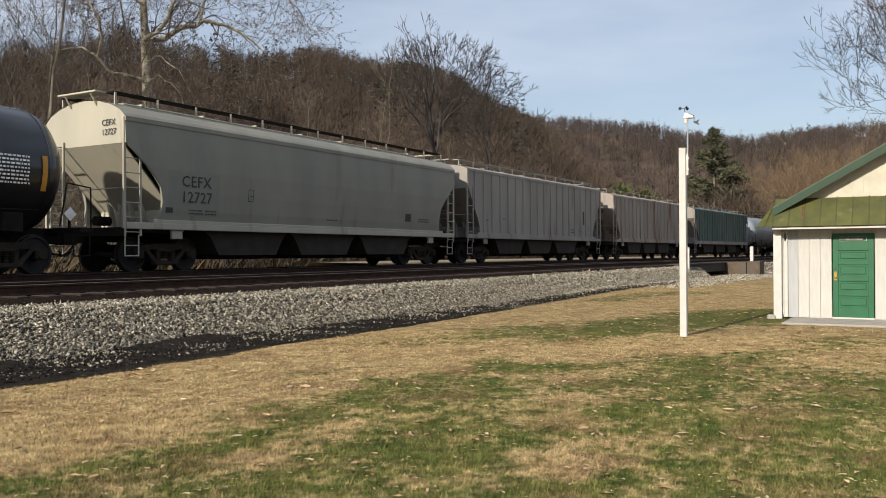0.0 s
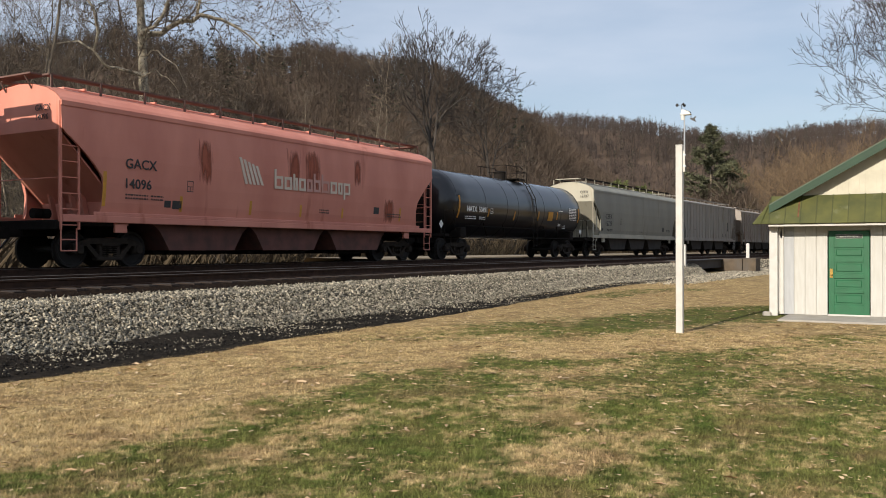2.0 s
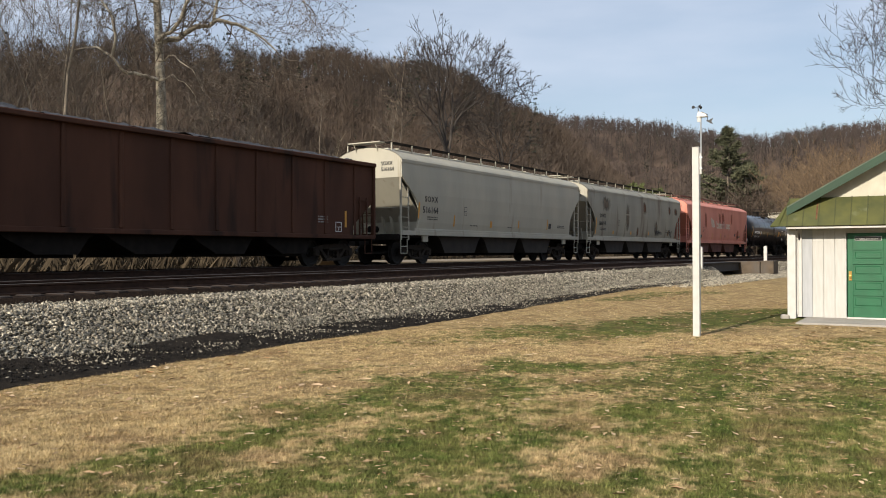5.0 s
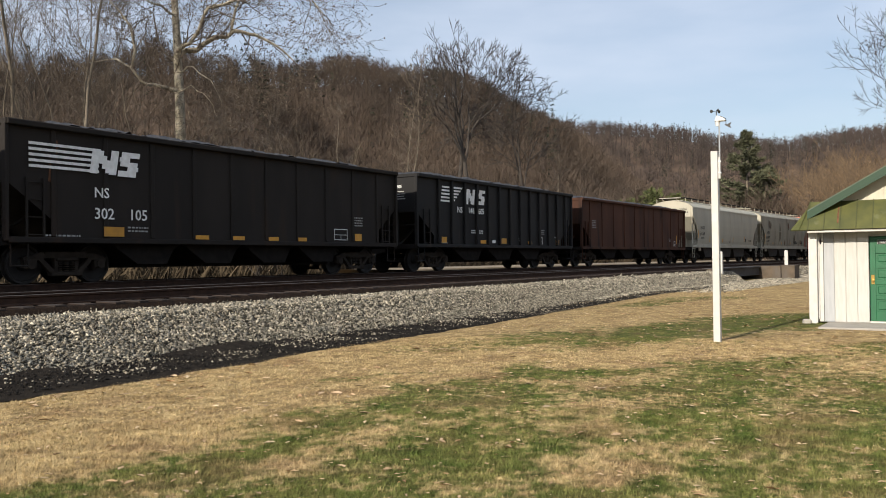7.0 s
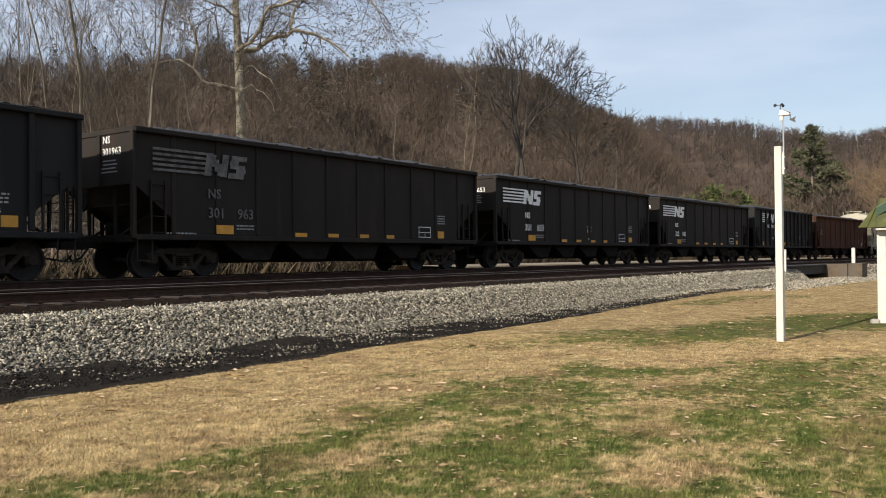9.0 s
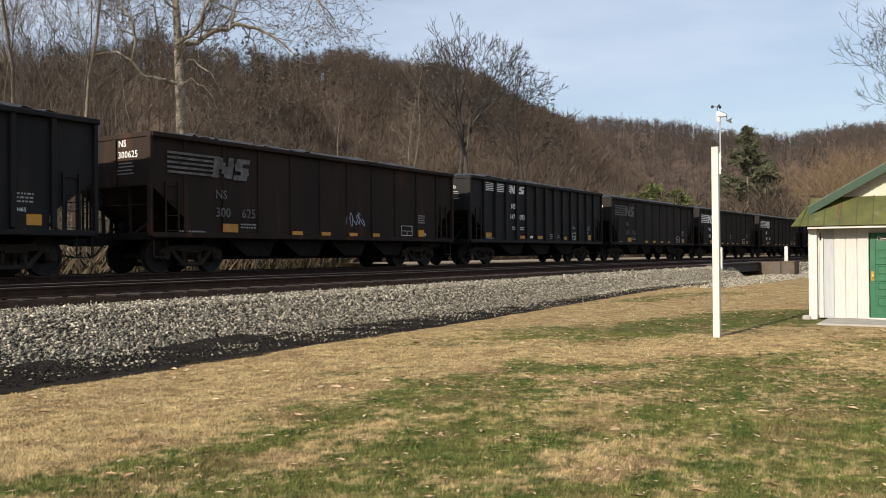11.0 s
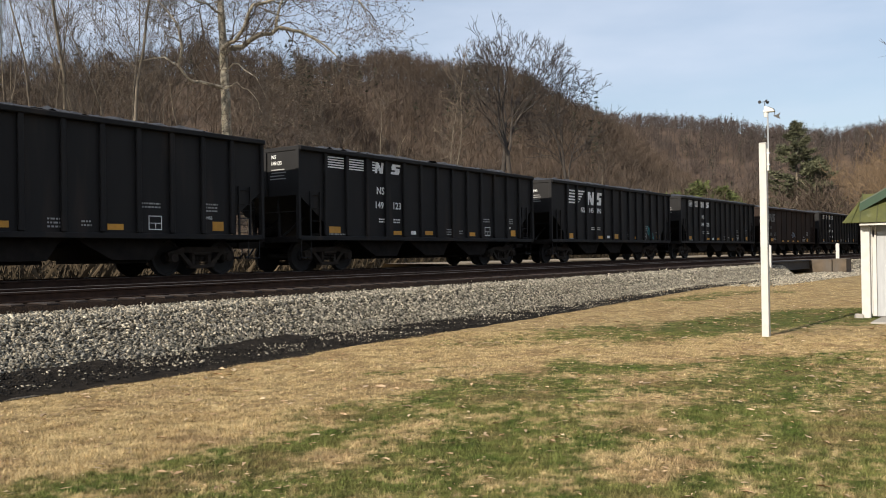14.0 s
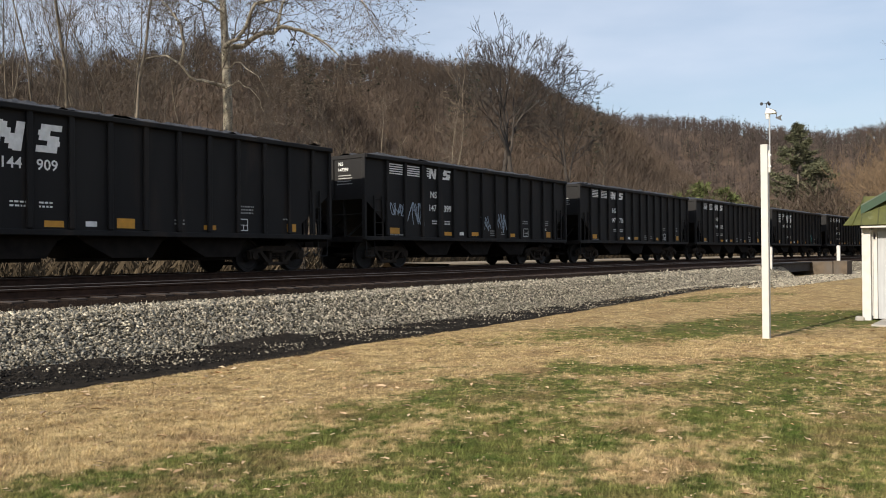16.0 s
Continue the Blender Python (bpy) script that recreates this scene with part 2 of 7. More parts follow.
M_BRUSH = mat("dry_brush", (0.170, 0.140, 0.092), (0.085, 0.070, 0.048), rough=0.9, scale=0.7, per_island=0.4)
M_WOODS = mat("far_bare_woods", (0.108, 0.082, 0.063), (0.062, 0.050, 0.041), rough=0.95, scale=0.02, per_island=0.3, world=True, spec=0.1)
M_WOODS2 = mat("distant_bare_woods", (0.105, 0.082, 0.071), (0.070, 0.058, 0.053), rough=0.95, scale=0.012, per_island=0.3, world=True, spec=0.1)
M_HILL = mat("leaf_litter", (0.115, 0.082, 0.060), (0.078, 0.058, 0.045), rough=0.95, scale=0.05, world=True, spec=0.1)
M_FIR = mat("far_fir_needles", (0.045, 0.055, 0.034), (0.026, 0.034, 0.022), rough=0.9, scale=0.4, per_island=0.4, spec=0.1)
M_BUSH = mat("green_bush_needles", (0.13, 0.15, 0.055), (0.07, 0.085, 0.034), rough=0.85, scale=1.2, per_island=0.45, spec=0.2)
M_PINE = mat("pine_needles", (0.115, 0.118, 0.070), (0.068, 0.074, 0.044), rough=0.85, scale=1.2, per_island=0.45, spec=0.2)

# rolling stock paints
def paint(name, c1, c2, dirt, amount, rough=0.55, bump=0.08, spec=0.3):
    return mat(name, c1, c2, rough=rough, spec=spec, scale=1.1, stretch=(1, 1, 0.35), c3=dirt, c3_amount=amount, c3_scale=1.0, c3_stretch=(1.6, 1.6, 0.22), bump=bump, bump_scale=5)


P_SHADEDSIDE = paint("shaded_side_car_paint", (0.27, 0.265, 0.222), (0.225, 0.222, 0.193), (0.165, 0.15, 0.12), 0.25)
P_CREAM = paint("pale_grey_car_paint", (0.43, 0.405, 0.325), (0.365, 0.347, 0.285), (0.23, 0.195, 0.145), 0.22)
P_STREAK = paint("streaked_grey_car_paint", (0.32, 0.305, 0.245), (0.25, 0.238, 0.195), (0.15, 0.118, 0.085), 0.42)
P_PINK = paint("faded_red_car_paint", (0.67, 0.275, 0.205), (0.57, 0.215, 0.16), (0.36, 0.10, 0.055), 0.22)
P_BLACK = paint("black_tank_paint", (0.0085, 0.009, 0.0105), (0.014, 0.014, 0.016), (0.022, 0.021, 0.021), 0.2, rough=0.42, bump=0.02, spec=0.25)
P_BLACK.node_tree.nodes["Principled BSDF"].inputs["Coat Weight"].default_value = 0.8
P_BLACK.node_tree.nodes["Principled BSDF"].inputs["Coat Roughness"].default_value = 0.16
P_COAL = paint("black_hopper_paint", (0.0172, 0.0170, 0.0178), (0.024, 0.0232, 0.0228), (0.036, 0.030, 0.026), 0.35, rough=0.6, spec=0.12)
P_COALB = paint("dull_black_hopper_paint", (0.0215, 0.0188, 0.017), (0.029, 0.0245, 0.0215), (0.036, 0.026, 0.020), 0.35, rough=0.7, spec=0.12)
P_BROWN = paint("oxide_brown_paint", (0.092, 0.042, 0.027), (0.060, 0.029, 0.020), (0.032, 0.02, 0.016), 0.4, rough=0.75, spec=0.12)
P_RUSTBLACK = paint("rusting_black_paint", (0.034, 0.023, 0.018), (0.024, 0.018, 0.0155), (0.06, 0.03, 0.018), 0.35, rough=0.75, spec=0.12)
P_RIB = paint("weathered_grey_paint", (0.32, 0.30, 0.27), (0.255, 0.24, 0.218), (0.17, 0.125, 0.085), 0.3)
P_TAN = paint("grey_and_rust_paint", (0.33, 0.305, 0.28), (0.27, 0.23, 0.19), (0.16, 0.095, 0.055), 0.45)
P_TEAL = paint("faded_green_paint", (0.050, 0.098, 0.085), (0.10, 0.14, 0.13), (0.22, 0.23, 0.23), 0.30)
P_BLUE = paint("grey_blue_tank_paint", (0.26, 0.30, 0.34), (0.22, 0.25, 0.29), (0.16, 0.16, 0.16), 0.3)
P_UNDER = mat("grimy_underframe", (0.022, 0.0185, 0.016), (0.013, 0.0115, 0.0105), rough=0.9, scale=4, bump=0.2, spec=0.1)
P_BAY = mat("grimy_hopper_bay", (0.036, 0.029, 0.022), (0.02, 0.0165, 0.0135), rough=0.85, scale=2.2)
# the red paint taken darker in colour, for shade under the car
P_PINKBAY = mat("shaded_grimy_red_bay", (0.17, 0.068, 0.052), (0.085, 0.042, 0.034), rough=0.85, scale=2.2)
P_WHEEL = mat("wheel_steel", (0.019, 0.016, 0.014), (0.012, 0.0105, 0.0095), rough=0.8, metal=0.0, scale=6)
P_TRUCK = mat("dusty_cast_steel", (0.050, 0.040, 0.032), (0.028, 0.023, 0.019), rough=0.9, scale=4, bump=0.2, spec=0.1)
P_REDIRON = mat("worn_red_grating", (0.16, 0.085, 0.068), (0.10, 0.060, 0.050), rough=0.8, scale=5)
P_COALLOAD = mat("coal", (0.018, 0.018, 0.020), (0.035, 0.035, 0.038), rough=0.6, scale=14, bump=1.0, bump_scale=22)
P_WHITE = mat("white_stencil", (0.92, 0.92, 0.90), (0.74, 0.74, 0.71), rough=0.7, scale=7)
P_FADED = mat("worn_white_stencil", (0.17, 0.165, 0.155), (0.06, 0.058, 0.055), rough=0.75, scale=5)
P_INK = mat("black_stencil", (0.03, 0.03, 0.032), (0.05, 0.05, 0.05), rough=0.7, scale=7)
P_GHOST = mat("faint_lettering", (0.58, 0.36, 0.31), (0.50, 0.24, 0.19), rough=0.7, scale=2)
P_PALE = mat("pale_pink_lettering", (0.70, 0.62, 0.52), (0.60, 0.48, 0.38), rough=0.7, scale=2)
P_YELLOW = mat("yellow_reflector", (0.62, 0.30, 0.03), (0.50, 0.24, 0.03), rough=0.5, scale=6, per_object=0.15)
P_GREYPATCH = mat("grey_patch_paint", (0.036, 0.036, 0.035), (0.027, 0.027, 0.026), rough=0.7)
P_TEALTAG = mat("teal_spray", (0.05, 0.32, 0.34), rough=0.6)
P_BLUETAG = mat("pale_blue_spray", (0.38, 0.46, 0.56), (0.25, 0.3, 0.36), rough=0.6, scale=8)

# ---------------------------------------------------------------- mesh helpers


def patch_mat(name, c1, c2, cover=0.5):
    """Flaking stain: rust that thins out towards its edges and leaves the paint bare between."""
    m = mat(name, c1, c2, rough=0.9, scale=6)
    n, l = m.node_tree.nodes, m.node_tree.links
    tc, mp, nz, sep = n.new("ShaderNodeTexCoord"), n.new("ShaderNodeMapping"), n.new("ShaderNodeTexNoise"), n.new("ShaderNodeSeparateXYZ")
    mp.inputs["Scale"].default_value = (7.0, 1.0, 0.8)
    nz.inputs["Scale"].default_value, nz.inputs["Detail"].default_value = 1.6, 5.0
    l.new(tc.outputs["Object"], mp.inputs["Vector"])
    l.new(mp.outputs["Vector"], nz.inputs["Vector"])
    l.new(tc.outputs["Generated"], sep.inputs[0])

    def m2(op, a, b):
        x = n.new("ShaderNodeMath")
        x.operation = op
        for i, v in enumerate((a, b)):
            if isinstance(v, (int, float)):
                x.inputs[i].default_value = v
            else:
                l.new(v, x.inputs[i])
        return x.outputs[0]

    def hump(c):
        return m2("MULTIPLY", m2("MULTIPLY", c, m2("SUBTRACT", 1.0, c)), 4.0)
    edge = m2("MULTIPLY", hump(sep.outputs["X"]), m2("POWER", hump(sep.outputs["Z"]), 0.7))
    r = n.new("ShaderNodeMapRange")
    r.inputs["From Min"].default_value, r.inputs["From Max"].default_value = 0.62 - cover * 0.3, 0.95 - cover * 0.3
    l.new(m2("ADD", m2("MULTIPLY", edge, 0.45), m2("MULTIPLY", nz.outputs["Fac"], 0.7)), r.inputs["Value"])
    l.new(r.outputs["Result"], n["Principled BSDF"].inputs["Alpha"])
    return m


P_FLAKE = patch_mat("flaking_rust", (0.17, 0.075, 0.035), (0.095, 0.045, 0.025))
P_PINKSTAIN = patch_mat("brown_red_stain", (0.36, 0.105, 0.060), (0.27, 0.075, 0.045), 0.55)
P_GRIME = patch_mat("brown_grime", (0.19, 0.145, 0.10), (0.13, 0.098, 0.068), 0.3)


class Shape:
    """Collects faces for one mesh."""

    def __init__(self):
        self.v, self.f = [], []

    def poly(self, pts):
        k = len(self.v)
        self.v += [tuple(p) for p in pts]
        self.f.append(tuple(range(k, k + len(pts))))
        return self

    def box(self, x0, x1, y0, y1, z0, z1, bevel=0.0):
        """A box; with a bevel its edges are cut."""
        if not bevel:
            k = len(self.v)
            self.v += [(x, y, z) for z in (z0, z1) for y in (y0, y1) for x in (x0, x1)]
            self.f += [tuple(k + i for i in q) for q in ((0, 2, 3, 1), (4, 5, 7, 6), (0, 1, 5, 4), (2, 6, 7, 3), (0, 4, 6, 2), (1, 3, 7, 5))]
            return self
        bm = bmesh.new()
        bmesh.ops.create_cube(bm, size=1.0, matrix=Matrix.Translation(((x0 + x1) / 2, (y0 + y1) / 2, (z0 + z1) / 2)) @ Matrix.Diagonal((x1 - x0, y1 - y0, z1 - z0, 1)))
        bmesh.ops.bevel(bm, geom=list(bm.edges), offset=bevel, segments=1, affect="EDGES")
        self.add_bm(bm)
        return self

    def add_bm(self, bm):
        k = len(self.v)
        bm.verts.index_update()
        self.v += [tuple(v.co) for v in bm.verts]
        self.f += [tuple(k + v.index for v in f.verts) for f in bm.faces]
        bm.free()

    def tube(self, p0, p1, r0, r1=None, n=6, caps=True):
        p0, p1 = Vector(p0), Vector(p1)
        r1 = r0 if r1 is None else r1
        d = (p1 - p0).normalized()
        a = d.cross(Vector((0, 0, 1)) if abs(d.z) < 0.9 else Vector((1, 0, 0))).normalized()
        b = d.cross(a)
        k = len(self.v)
        for p, r in ((p0, r0), (p1, r1)):
            for i in range(n):
                t = 2 * math.pi * i / n
                self.v.append(tuple(p + r * (math.cos(t) * a + math.sin(t) * b)))
        for i in range(n):
            j = (i + 1) % n
            self.f.append((k + i, k + j, k + n + j, k + n + i))
        if caps:
            self.f.append(tuple(k + i for i in range(n))[::-1])
            self.f.append(tuple(k + n + i for i in range(n)))
        return self

    def path(self, pts, r, n=6):
        for a, b in zip(pts, pts[1:]):
            self.tube(a, b, r, r, n)
        return self

    def prism(self, outline, axis, a, b):
        """An outline (2D) pushed along an axis from a to b. axis 'y': outline in x, z; 'x': in y, z; 'z': in x, y."""
        def at(p, t):
            return {"y": (p[0], t, p[1]), "x": (t, p[0], p[1]), "z": (p[0], p[1], t)}[axis]
        k, n = len(self.v), len(outline)
        self.v += [at(p, a) for p in outline] + [at(p, b) for p in outline]
        self.f.append(tuple(range(k, k + n)))
        self.f.append(tuple(range(k + n, k + 2 * n))[::-1])
        for i in range(n):
            j = (i + 1) % n
            self.f.append((k + i, k + n + i, k + n + j, k + j))
        return self

    def grid(self, rows):
        """Rows of points of equal count, joined to a sheet."""
        k, w = len(self.v), len(rows[0])
        for r in rows:
            self.v += [tuple(p) for p in r]
        for i in range(len(rows) - 1):
            for j in range(w - 1):
                q = k + i * w + j
                self.f.append((q, q + 1, q + w + 1, q + w))
        return self

    def mesh(self, name, fix=True):
        me = bpy.data.meshes.new(name)
        me.from_pydata(self.v, [], self.f)
        if fix:
            bm = bmesh.new()
            bm.from_mesh(me)
            bmesh.ops.recalc_face_normals(bm, faces=bm.faces)
            bm.to_mesh(me)
            bm.free()
        return me


def part(name, shape, material, parent=None, label="", at=None, smooth=False, fix=True):
    """One mesh object, under a thing or a part."""
    me = shape.mesh(name, fix) if isinstance(shape, Shape) else shape
    if not me.materials:
        me.materials.append(material)
    if smooth:
        me.polygons.foreach_set("use_smooth", [True] * len(me.polygons))
    ob = new(name, me)
    if parent:
        ob.parent = parent
    if at is not None:
        ob.matrix_basis = at
    if label:
        ob["label"] = label
    return ob


def big_mesh(name, verts, faces, material):
    """A mesh from numpy arrays: verts (n, 3), faces (m, 3) or (m, 4)."""
    me = bpy.data.meshes.new(name)
    k = faces.shape[1]
    me.vertices.add(len(verts))
    me.vertices.foreach_set("co", np.ascontiguousarray(verts, dtype=np.float32).ravel())
    me.loops.add(faces.size)
    me.loops.foreach_set("vertex_index", np.ascontiguousarray(faces, dtype=np.int32).ravel())
    me.polygons.add(len(faces))
    me.polygons.foreach_set("loop_start", np.arange(0, faces.size, k, dtype=np.int32))
    me.update(calc_edges=True)
    me.materials.append(material)
    return me


def lettering(text, size, material, parent, x, y, z, name="lettering", bold=0.0, spread=1.0, face="side"):
    """Raised flat characters on a car's side (seen from -y) or on its end (seen from -x)."""
    cu = bpy.data.curves.new(name, "FONT")
    cu.body, cu.size, cu.extrude, cu.offset, cu.resolution_u, cu.space_character = text, size, 0.004, bold, 2, spread
    tmp = new("tmp", cu)
    bpy.context.view_layer.update()
    me = bpy.data.meshes.new_from_object(tmp.evaluated_get(bpy.context.evaluated_depsgraph_get()))
    bpy.data.objects.remove(tmp)
    bpy.data.curves.remove(cu)
    me.materials.clear()
    me.materials.append(material)
    ob = new(name, me)
    ob.parent = parent
    ob.matrix_basis = pose(x, y, z, 90, 0, 0 if face == "side" else -90)
    return ob


def bars(parent, material, x, y, z, rows, name="stencil"):
    """Rows of small unreadable stencil writing as plain bars: (offset x, offset z, length, height)."""
    s = Shape()
    for dx, dz, w, h in rows:
        s.box(x + dx, x + dx + w, y - 0.004, y, z + dz, z + dz + h)
    return tagged(part(name, s, material, parent), kind="stuff")


def thing(name, m=None, **tags):
    ob = new(name)
    ob.empty_display_size = 0.3
    if m is not None:
        ob.matrix_basis = m
    return tagged(ob, **tags)


# ---------------------------------------------------------------- the line of the track
CURVE, STRAIGHT_TO, RAIL_Z = 0.000964, 6.83, 1.22
FAR_Y, NEAR_Y = 18.85, 13.75              # centre lines of the two tracks beside the camera


def track(s, y0):
    """Place and heading at s metres along a track: straight, then a wide bend."""
    a = max(0.0, s - STRAIGHT_TO) * CURVE
    if a <= 0:
        return s, y0, 0.0
    r = 1 / CURVE - (FAR_Y - y0)
    return STRAIGHT_TO + r * math.sin(a), y0 - r * (1 - math.cos(a)), -math.degrees(a)


def sweep(outline, y0, s0, s1, step, z0=0.0):
    """A cross-section (across, up) along the track."""
    rows = []
    s = s0
    while s <= s1 + 1e-6:
        x, y, h = track(s, y0)
        c, n = math.cos(radians(h)), math.sin(radians(h))
        rows.append([(x - p[0] * n, y + p[0] * c, z0 + p[1]) for p in outline])
        s += step
    return Shape().grid(rows)

# ---------------------------------------------------------------- ground
BRIDGE_A, BRIDGE_B = 47.5, 56.3           # the small bridge along the line


def ease(t):
    t = min(1.0, max(0.0, t))
    return t * t * (3 - 2 * t)


def ease_np(t):
    t = np.clip(t, 0, 1)
    return t * t * (3 - 2 * t)


def lawn_np(x, y):
    """The lawn's height for arrays of places."""
    return 0.03 * np.sin(0.31 * x + 0.4) * np.sin(0.27 * y + 1.0) + 0.22 * ease_np((x - 12) / 22) * ease_np((y - 4) / 5)


def ground_z(x, y):
    """Height of the ground: level lawn, the wild strip and the rising valley side beyond the line."""
    z = 0.03 * math.sin(0.31 * x + 0.4) * math.sin(0.27 * y + 1.0) + 0.22 * ease((x - 12) / 22) * ease((y - 4) / 5)
    if y > 20:
        z += 0.35 * min(1, (y - 20) / 4)
    return z


def axis(lo, hi, near, step, grow):
    out, v, d = [near], near, step
    while v < hi:
        v, d = v + d, d * grow
        out.append(v)
    v, d = near, step
    while v > lo:
        v, d = v - d, d * grow
        out.insert(0, v)
    return out


gx, gy = axis(-3500, 3500, 15, 0.8, 1.07), axis(-3500, 3500, 8, 0.6, 1.07)
rows = [[(x, y, ground_z(x, y)) for x in gx] for y in gy]
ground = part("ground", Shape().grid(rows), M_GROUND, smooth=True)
tagged(ground, "winter lawn of straw-coloured and green patchy grass", "ground", kind="structure")

# ballast bed under both tracks, broken by the small bridge
BED = [(-3.75, 0.0), (-2.45, 0.13), (-1.72, 0.76), (-1.42, 0.86), (-1.05, 0.925), (0, 0.95), (3.0, 0.955), (6.4, 1.0), (7.8, 0.95), (9.4, 0.1), (9.6, -0.3)]


def bed_z(w):
    """Top of the bed at w metres across from the near track's centre (towards the hill is positive)."""
    return float(np.interp(w, [p[0] for p in BED], [p[1] for p in BED]))


for a, b in ((-70, BRIDGE_A), (BRIDGE_B, 330)):
    bed = sweep([(-3.75, -0.3)] + BED, NEAR_Y, a, b, 2.0)
    tagged(part("ballast_bed", bed, M_BALLAST), "crushed grey stone ballast bank under the two tracks", "ballast", kind="structure")

# rust-stained fouled stone between and round the ties
for a, b in ((-70, BRIDGE_A), (BRIDGE_B, 330)):
    tagged(part("fouled_bed", sweep([(-1.47, 0.845), (-1.42, 0.90), (-1.33, 0.972), (-1.05, 0.985), (0, 0.975), (3.0, 0.965), (6.3, 1.004)], NEAR_Y, a, b, 2.0), M_FOULED), "rust-stained dark stone between the ties", "ballast", kind="structure")

# dark cinder strip along the toe of the bank
rows = []
s = -30.0
while s < 44:
    x, y, h = track(s, NEAR_Y)
    wob = 0.16 * noise.noise(Vector((s * 0.45, 3.1, 0))) + 0.10 * noise.noise(Vector((s * 1.7, 9.1, 0)))
    lo, hi = -3.80 - 1.6 * wob + 0.020 * max(0, s - 8), -2.44 + 0.12 * noise.noise(Vector((s * 0.4, 7.7, 0))) + 0.08 * noise.noise(Vector((s * 1.6, 5.7, 0))) - 0.012 * max(0, s - 14)
    if s > 26:
        hi = hi + (lo - hi) * min(1, (s - 26) / 17)
    hi = max(hi, lo + 0.03)
    rows.append([(x, y + w, max(bed_z(w), ground_z(x, y + w)) + dz) for w, dz in ((lo, 0.003), (lo * 0.75 + hi * 0.25, 0.022), (lo * 0.4 + hi * 0.6, 0.012), (hi, 0.004))])
    s += 0.25
tagged(part("cinder_strip", Shape().grid(rows), M_CINDER, smooth=True), "black cinders along the foot of the ballast bank", "cinders", kind="structure")


def pebbles(n, s0, s1, w0, w1, size, seed, z_off=0.0, power=1.0, fade=1.0, clump=0.0, tilt=0.45):
    """Loose angular stones on the bank: flattish broken lumps, each lying at its own angle."""
    r = np.random.default_rng(seed)
    s = s0 + (s1 - s0) * r.random(n) ** power
    w = w0 + (w1 - w0) * r.random(n) ** fade
    if clump:
        k = r.random(n) < np.clip(0.5 + clump * (np.sin(s * 1.9 + 2.2 * np.sin(s * 0.61)) + np.sin(s * 4.7 + w * 6.0)), 0.05, 1)
        s, w = s[k], w[k]
        n = len(s)
    a = np.maximum(0, s - STRAIGHT_TO) * CURVE
    rad = 1 / CURVE - (FAR_Y - NEAR_Y)
    cx = np.where(a > 0, STRAIGHT_TO + rad * np.sin(a), s)
    cy = np.where(a > 0, NEAR_Y - rad * (1 - np.cos(a)), NEAR_Y) + w
    cz = np.maximum(np.interp(w, [p[0] for p in BED], [p[1] for p in BED]), lawn_np(cx, cy)) + z_off
    t3 = np.radians((0, 120, 240))
    base = np.array([(math.cos(t), math.sin(t), 0.0) for t in t3] + [(0.25, 0.1, 0.8), (-0.3, -0.1, 0.72), (0, 0, -0.8)], float)
    tri = np.array([(0, 1, 3), (1, 2, 4), (1, 4, 3), (2, 0, 3), (2, 3, 4), (1, 0, 5), (2, 1, 5), (0, 2, 5)])
    v = base[None] * np.stack([1.2 + 0.8 * r.random(n), 0.75 + 0.4 * r.random(n), 0.42 + 0.42 * r.random(n)], 1)[:, None] * (0.7 + 0.6 * r.random((n, 6, 1))) + 0.3 * (r.random((n, 6, 3)) - 0.5)
    q = np.concatenate([np.ones((n, 1)), r.normal(size=(n, 2)) * tilt, np.tan(r.uniform(-1.5, 1.5, (n, 1)))], 1)
    q /= np.linalg.norm(q, axis=1)[:, None]
    u, t = q[:, None, 1:], 2 * np.cross(q[:, None, 1:], v)
    v = v + q[:, :1, None] * t + np.cross(np.broadcast_to(u, v.shape), t)
    v = v * (size * (0.55 + 0.9 * r.random(n) ** 2))[:, None, None]
    v += np.stack([cx, cy, cz], 1)[:, None]
    f = (np.arange(n)[:, None, None] * 6 + tri[None]).reshape(-1, 3)
    return v.reshape(-1, 3), f


v, f = pebbles(66000, 4.5, 50, -2.46, -1.37, 0.031, 5, 0.012, 1.35)
tagged(new("ballast_stones", big_mesh("ballast_stones", v, f, M_STONE)), "loose grey crushed stones on the ballast bank", "gravel", kind="stuff")
v, f = pebbles(9000, 28, 50, -2.6, -1.34, 0.05, 15, 0.015)
tagged(new("ballast_stones", big_mesh("ballast_stones", v, f, M_STONE)), "loose grey crushed stones farther along the bank", "gravel", kind="stuff")
v, f = pebbles(7000, 60.5, 100, -3.6, -1.4, 0.06, 6, 0.02)
tagged(new("ballast_stones", big_mesh("ballast_stones", v, f, M_STONE)), "loose grey stones on the bank beyond the small bridge", "gravel", kind="stuff")
v, f = pebbles(9000, 34, 66, -5.2, -2.3, 0.05, 9, 0.01, 0.7)
tagged(new("gravel_apron", big_mesh("gravel_apron", v, f, M_STONE)), "loose grey stones before the small bridge", "gravel", kind="stuff")
v, f = pebbles(11000, 4, 42, -3.62, -2.3, 0.018, 7, 0.03, 1.2)
tagged(new("cinder_bits", big_mesh("cinder_bits", v, f, M_CINDER_BIT)), "black cinder crumbs at the foot of the bank", "cinders", kind="stuff")
v, f = pebbles(20000, 4, 46, -2.30, -3.50, 0.024, 8, 0.016, 1.2, 2.9, 0.42)
tagged(new("stray_stones", big_mesh("stray_stones", v, f, M_STONE)), "stray pale stones on the black cinders", "gravel", kind="stuff")

lane = sweep([(8.3, 0.3), (8.9, 1.22), (12.8, 1.27), (14.2, -0.1)], NEAR_Y, 33, 144, 3.0)
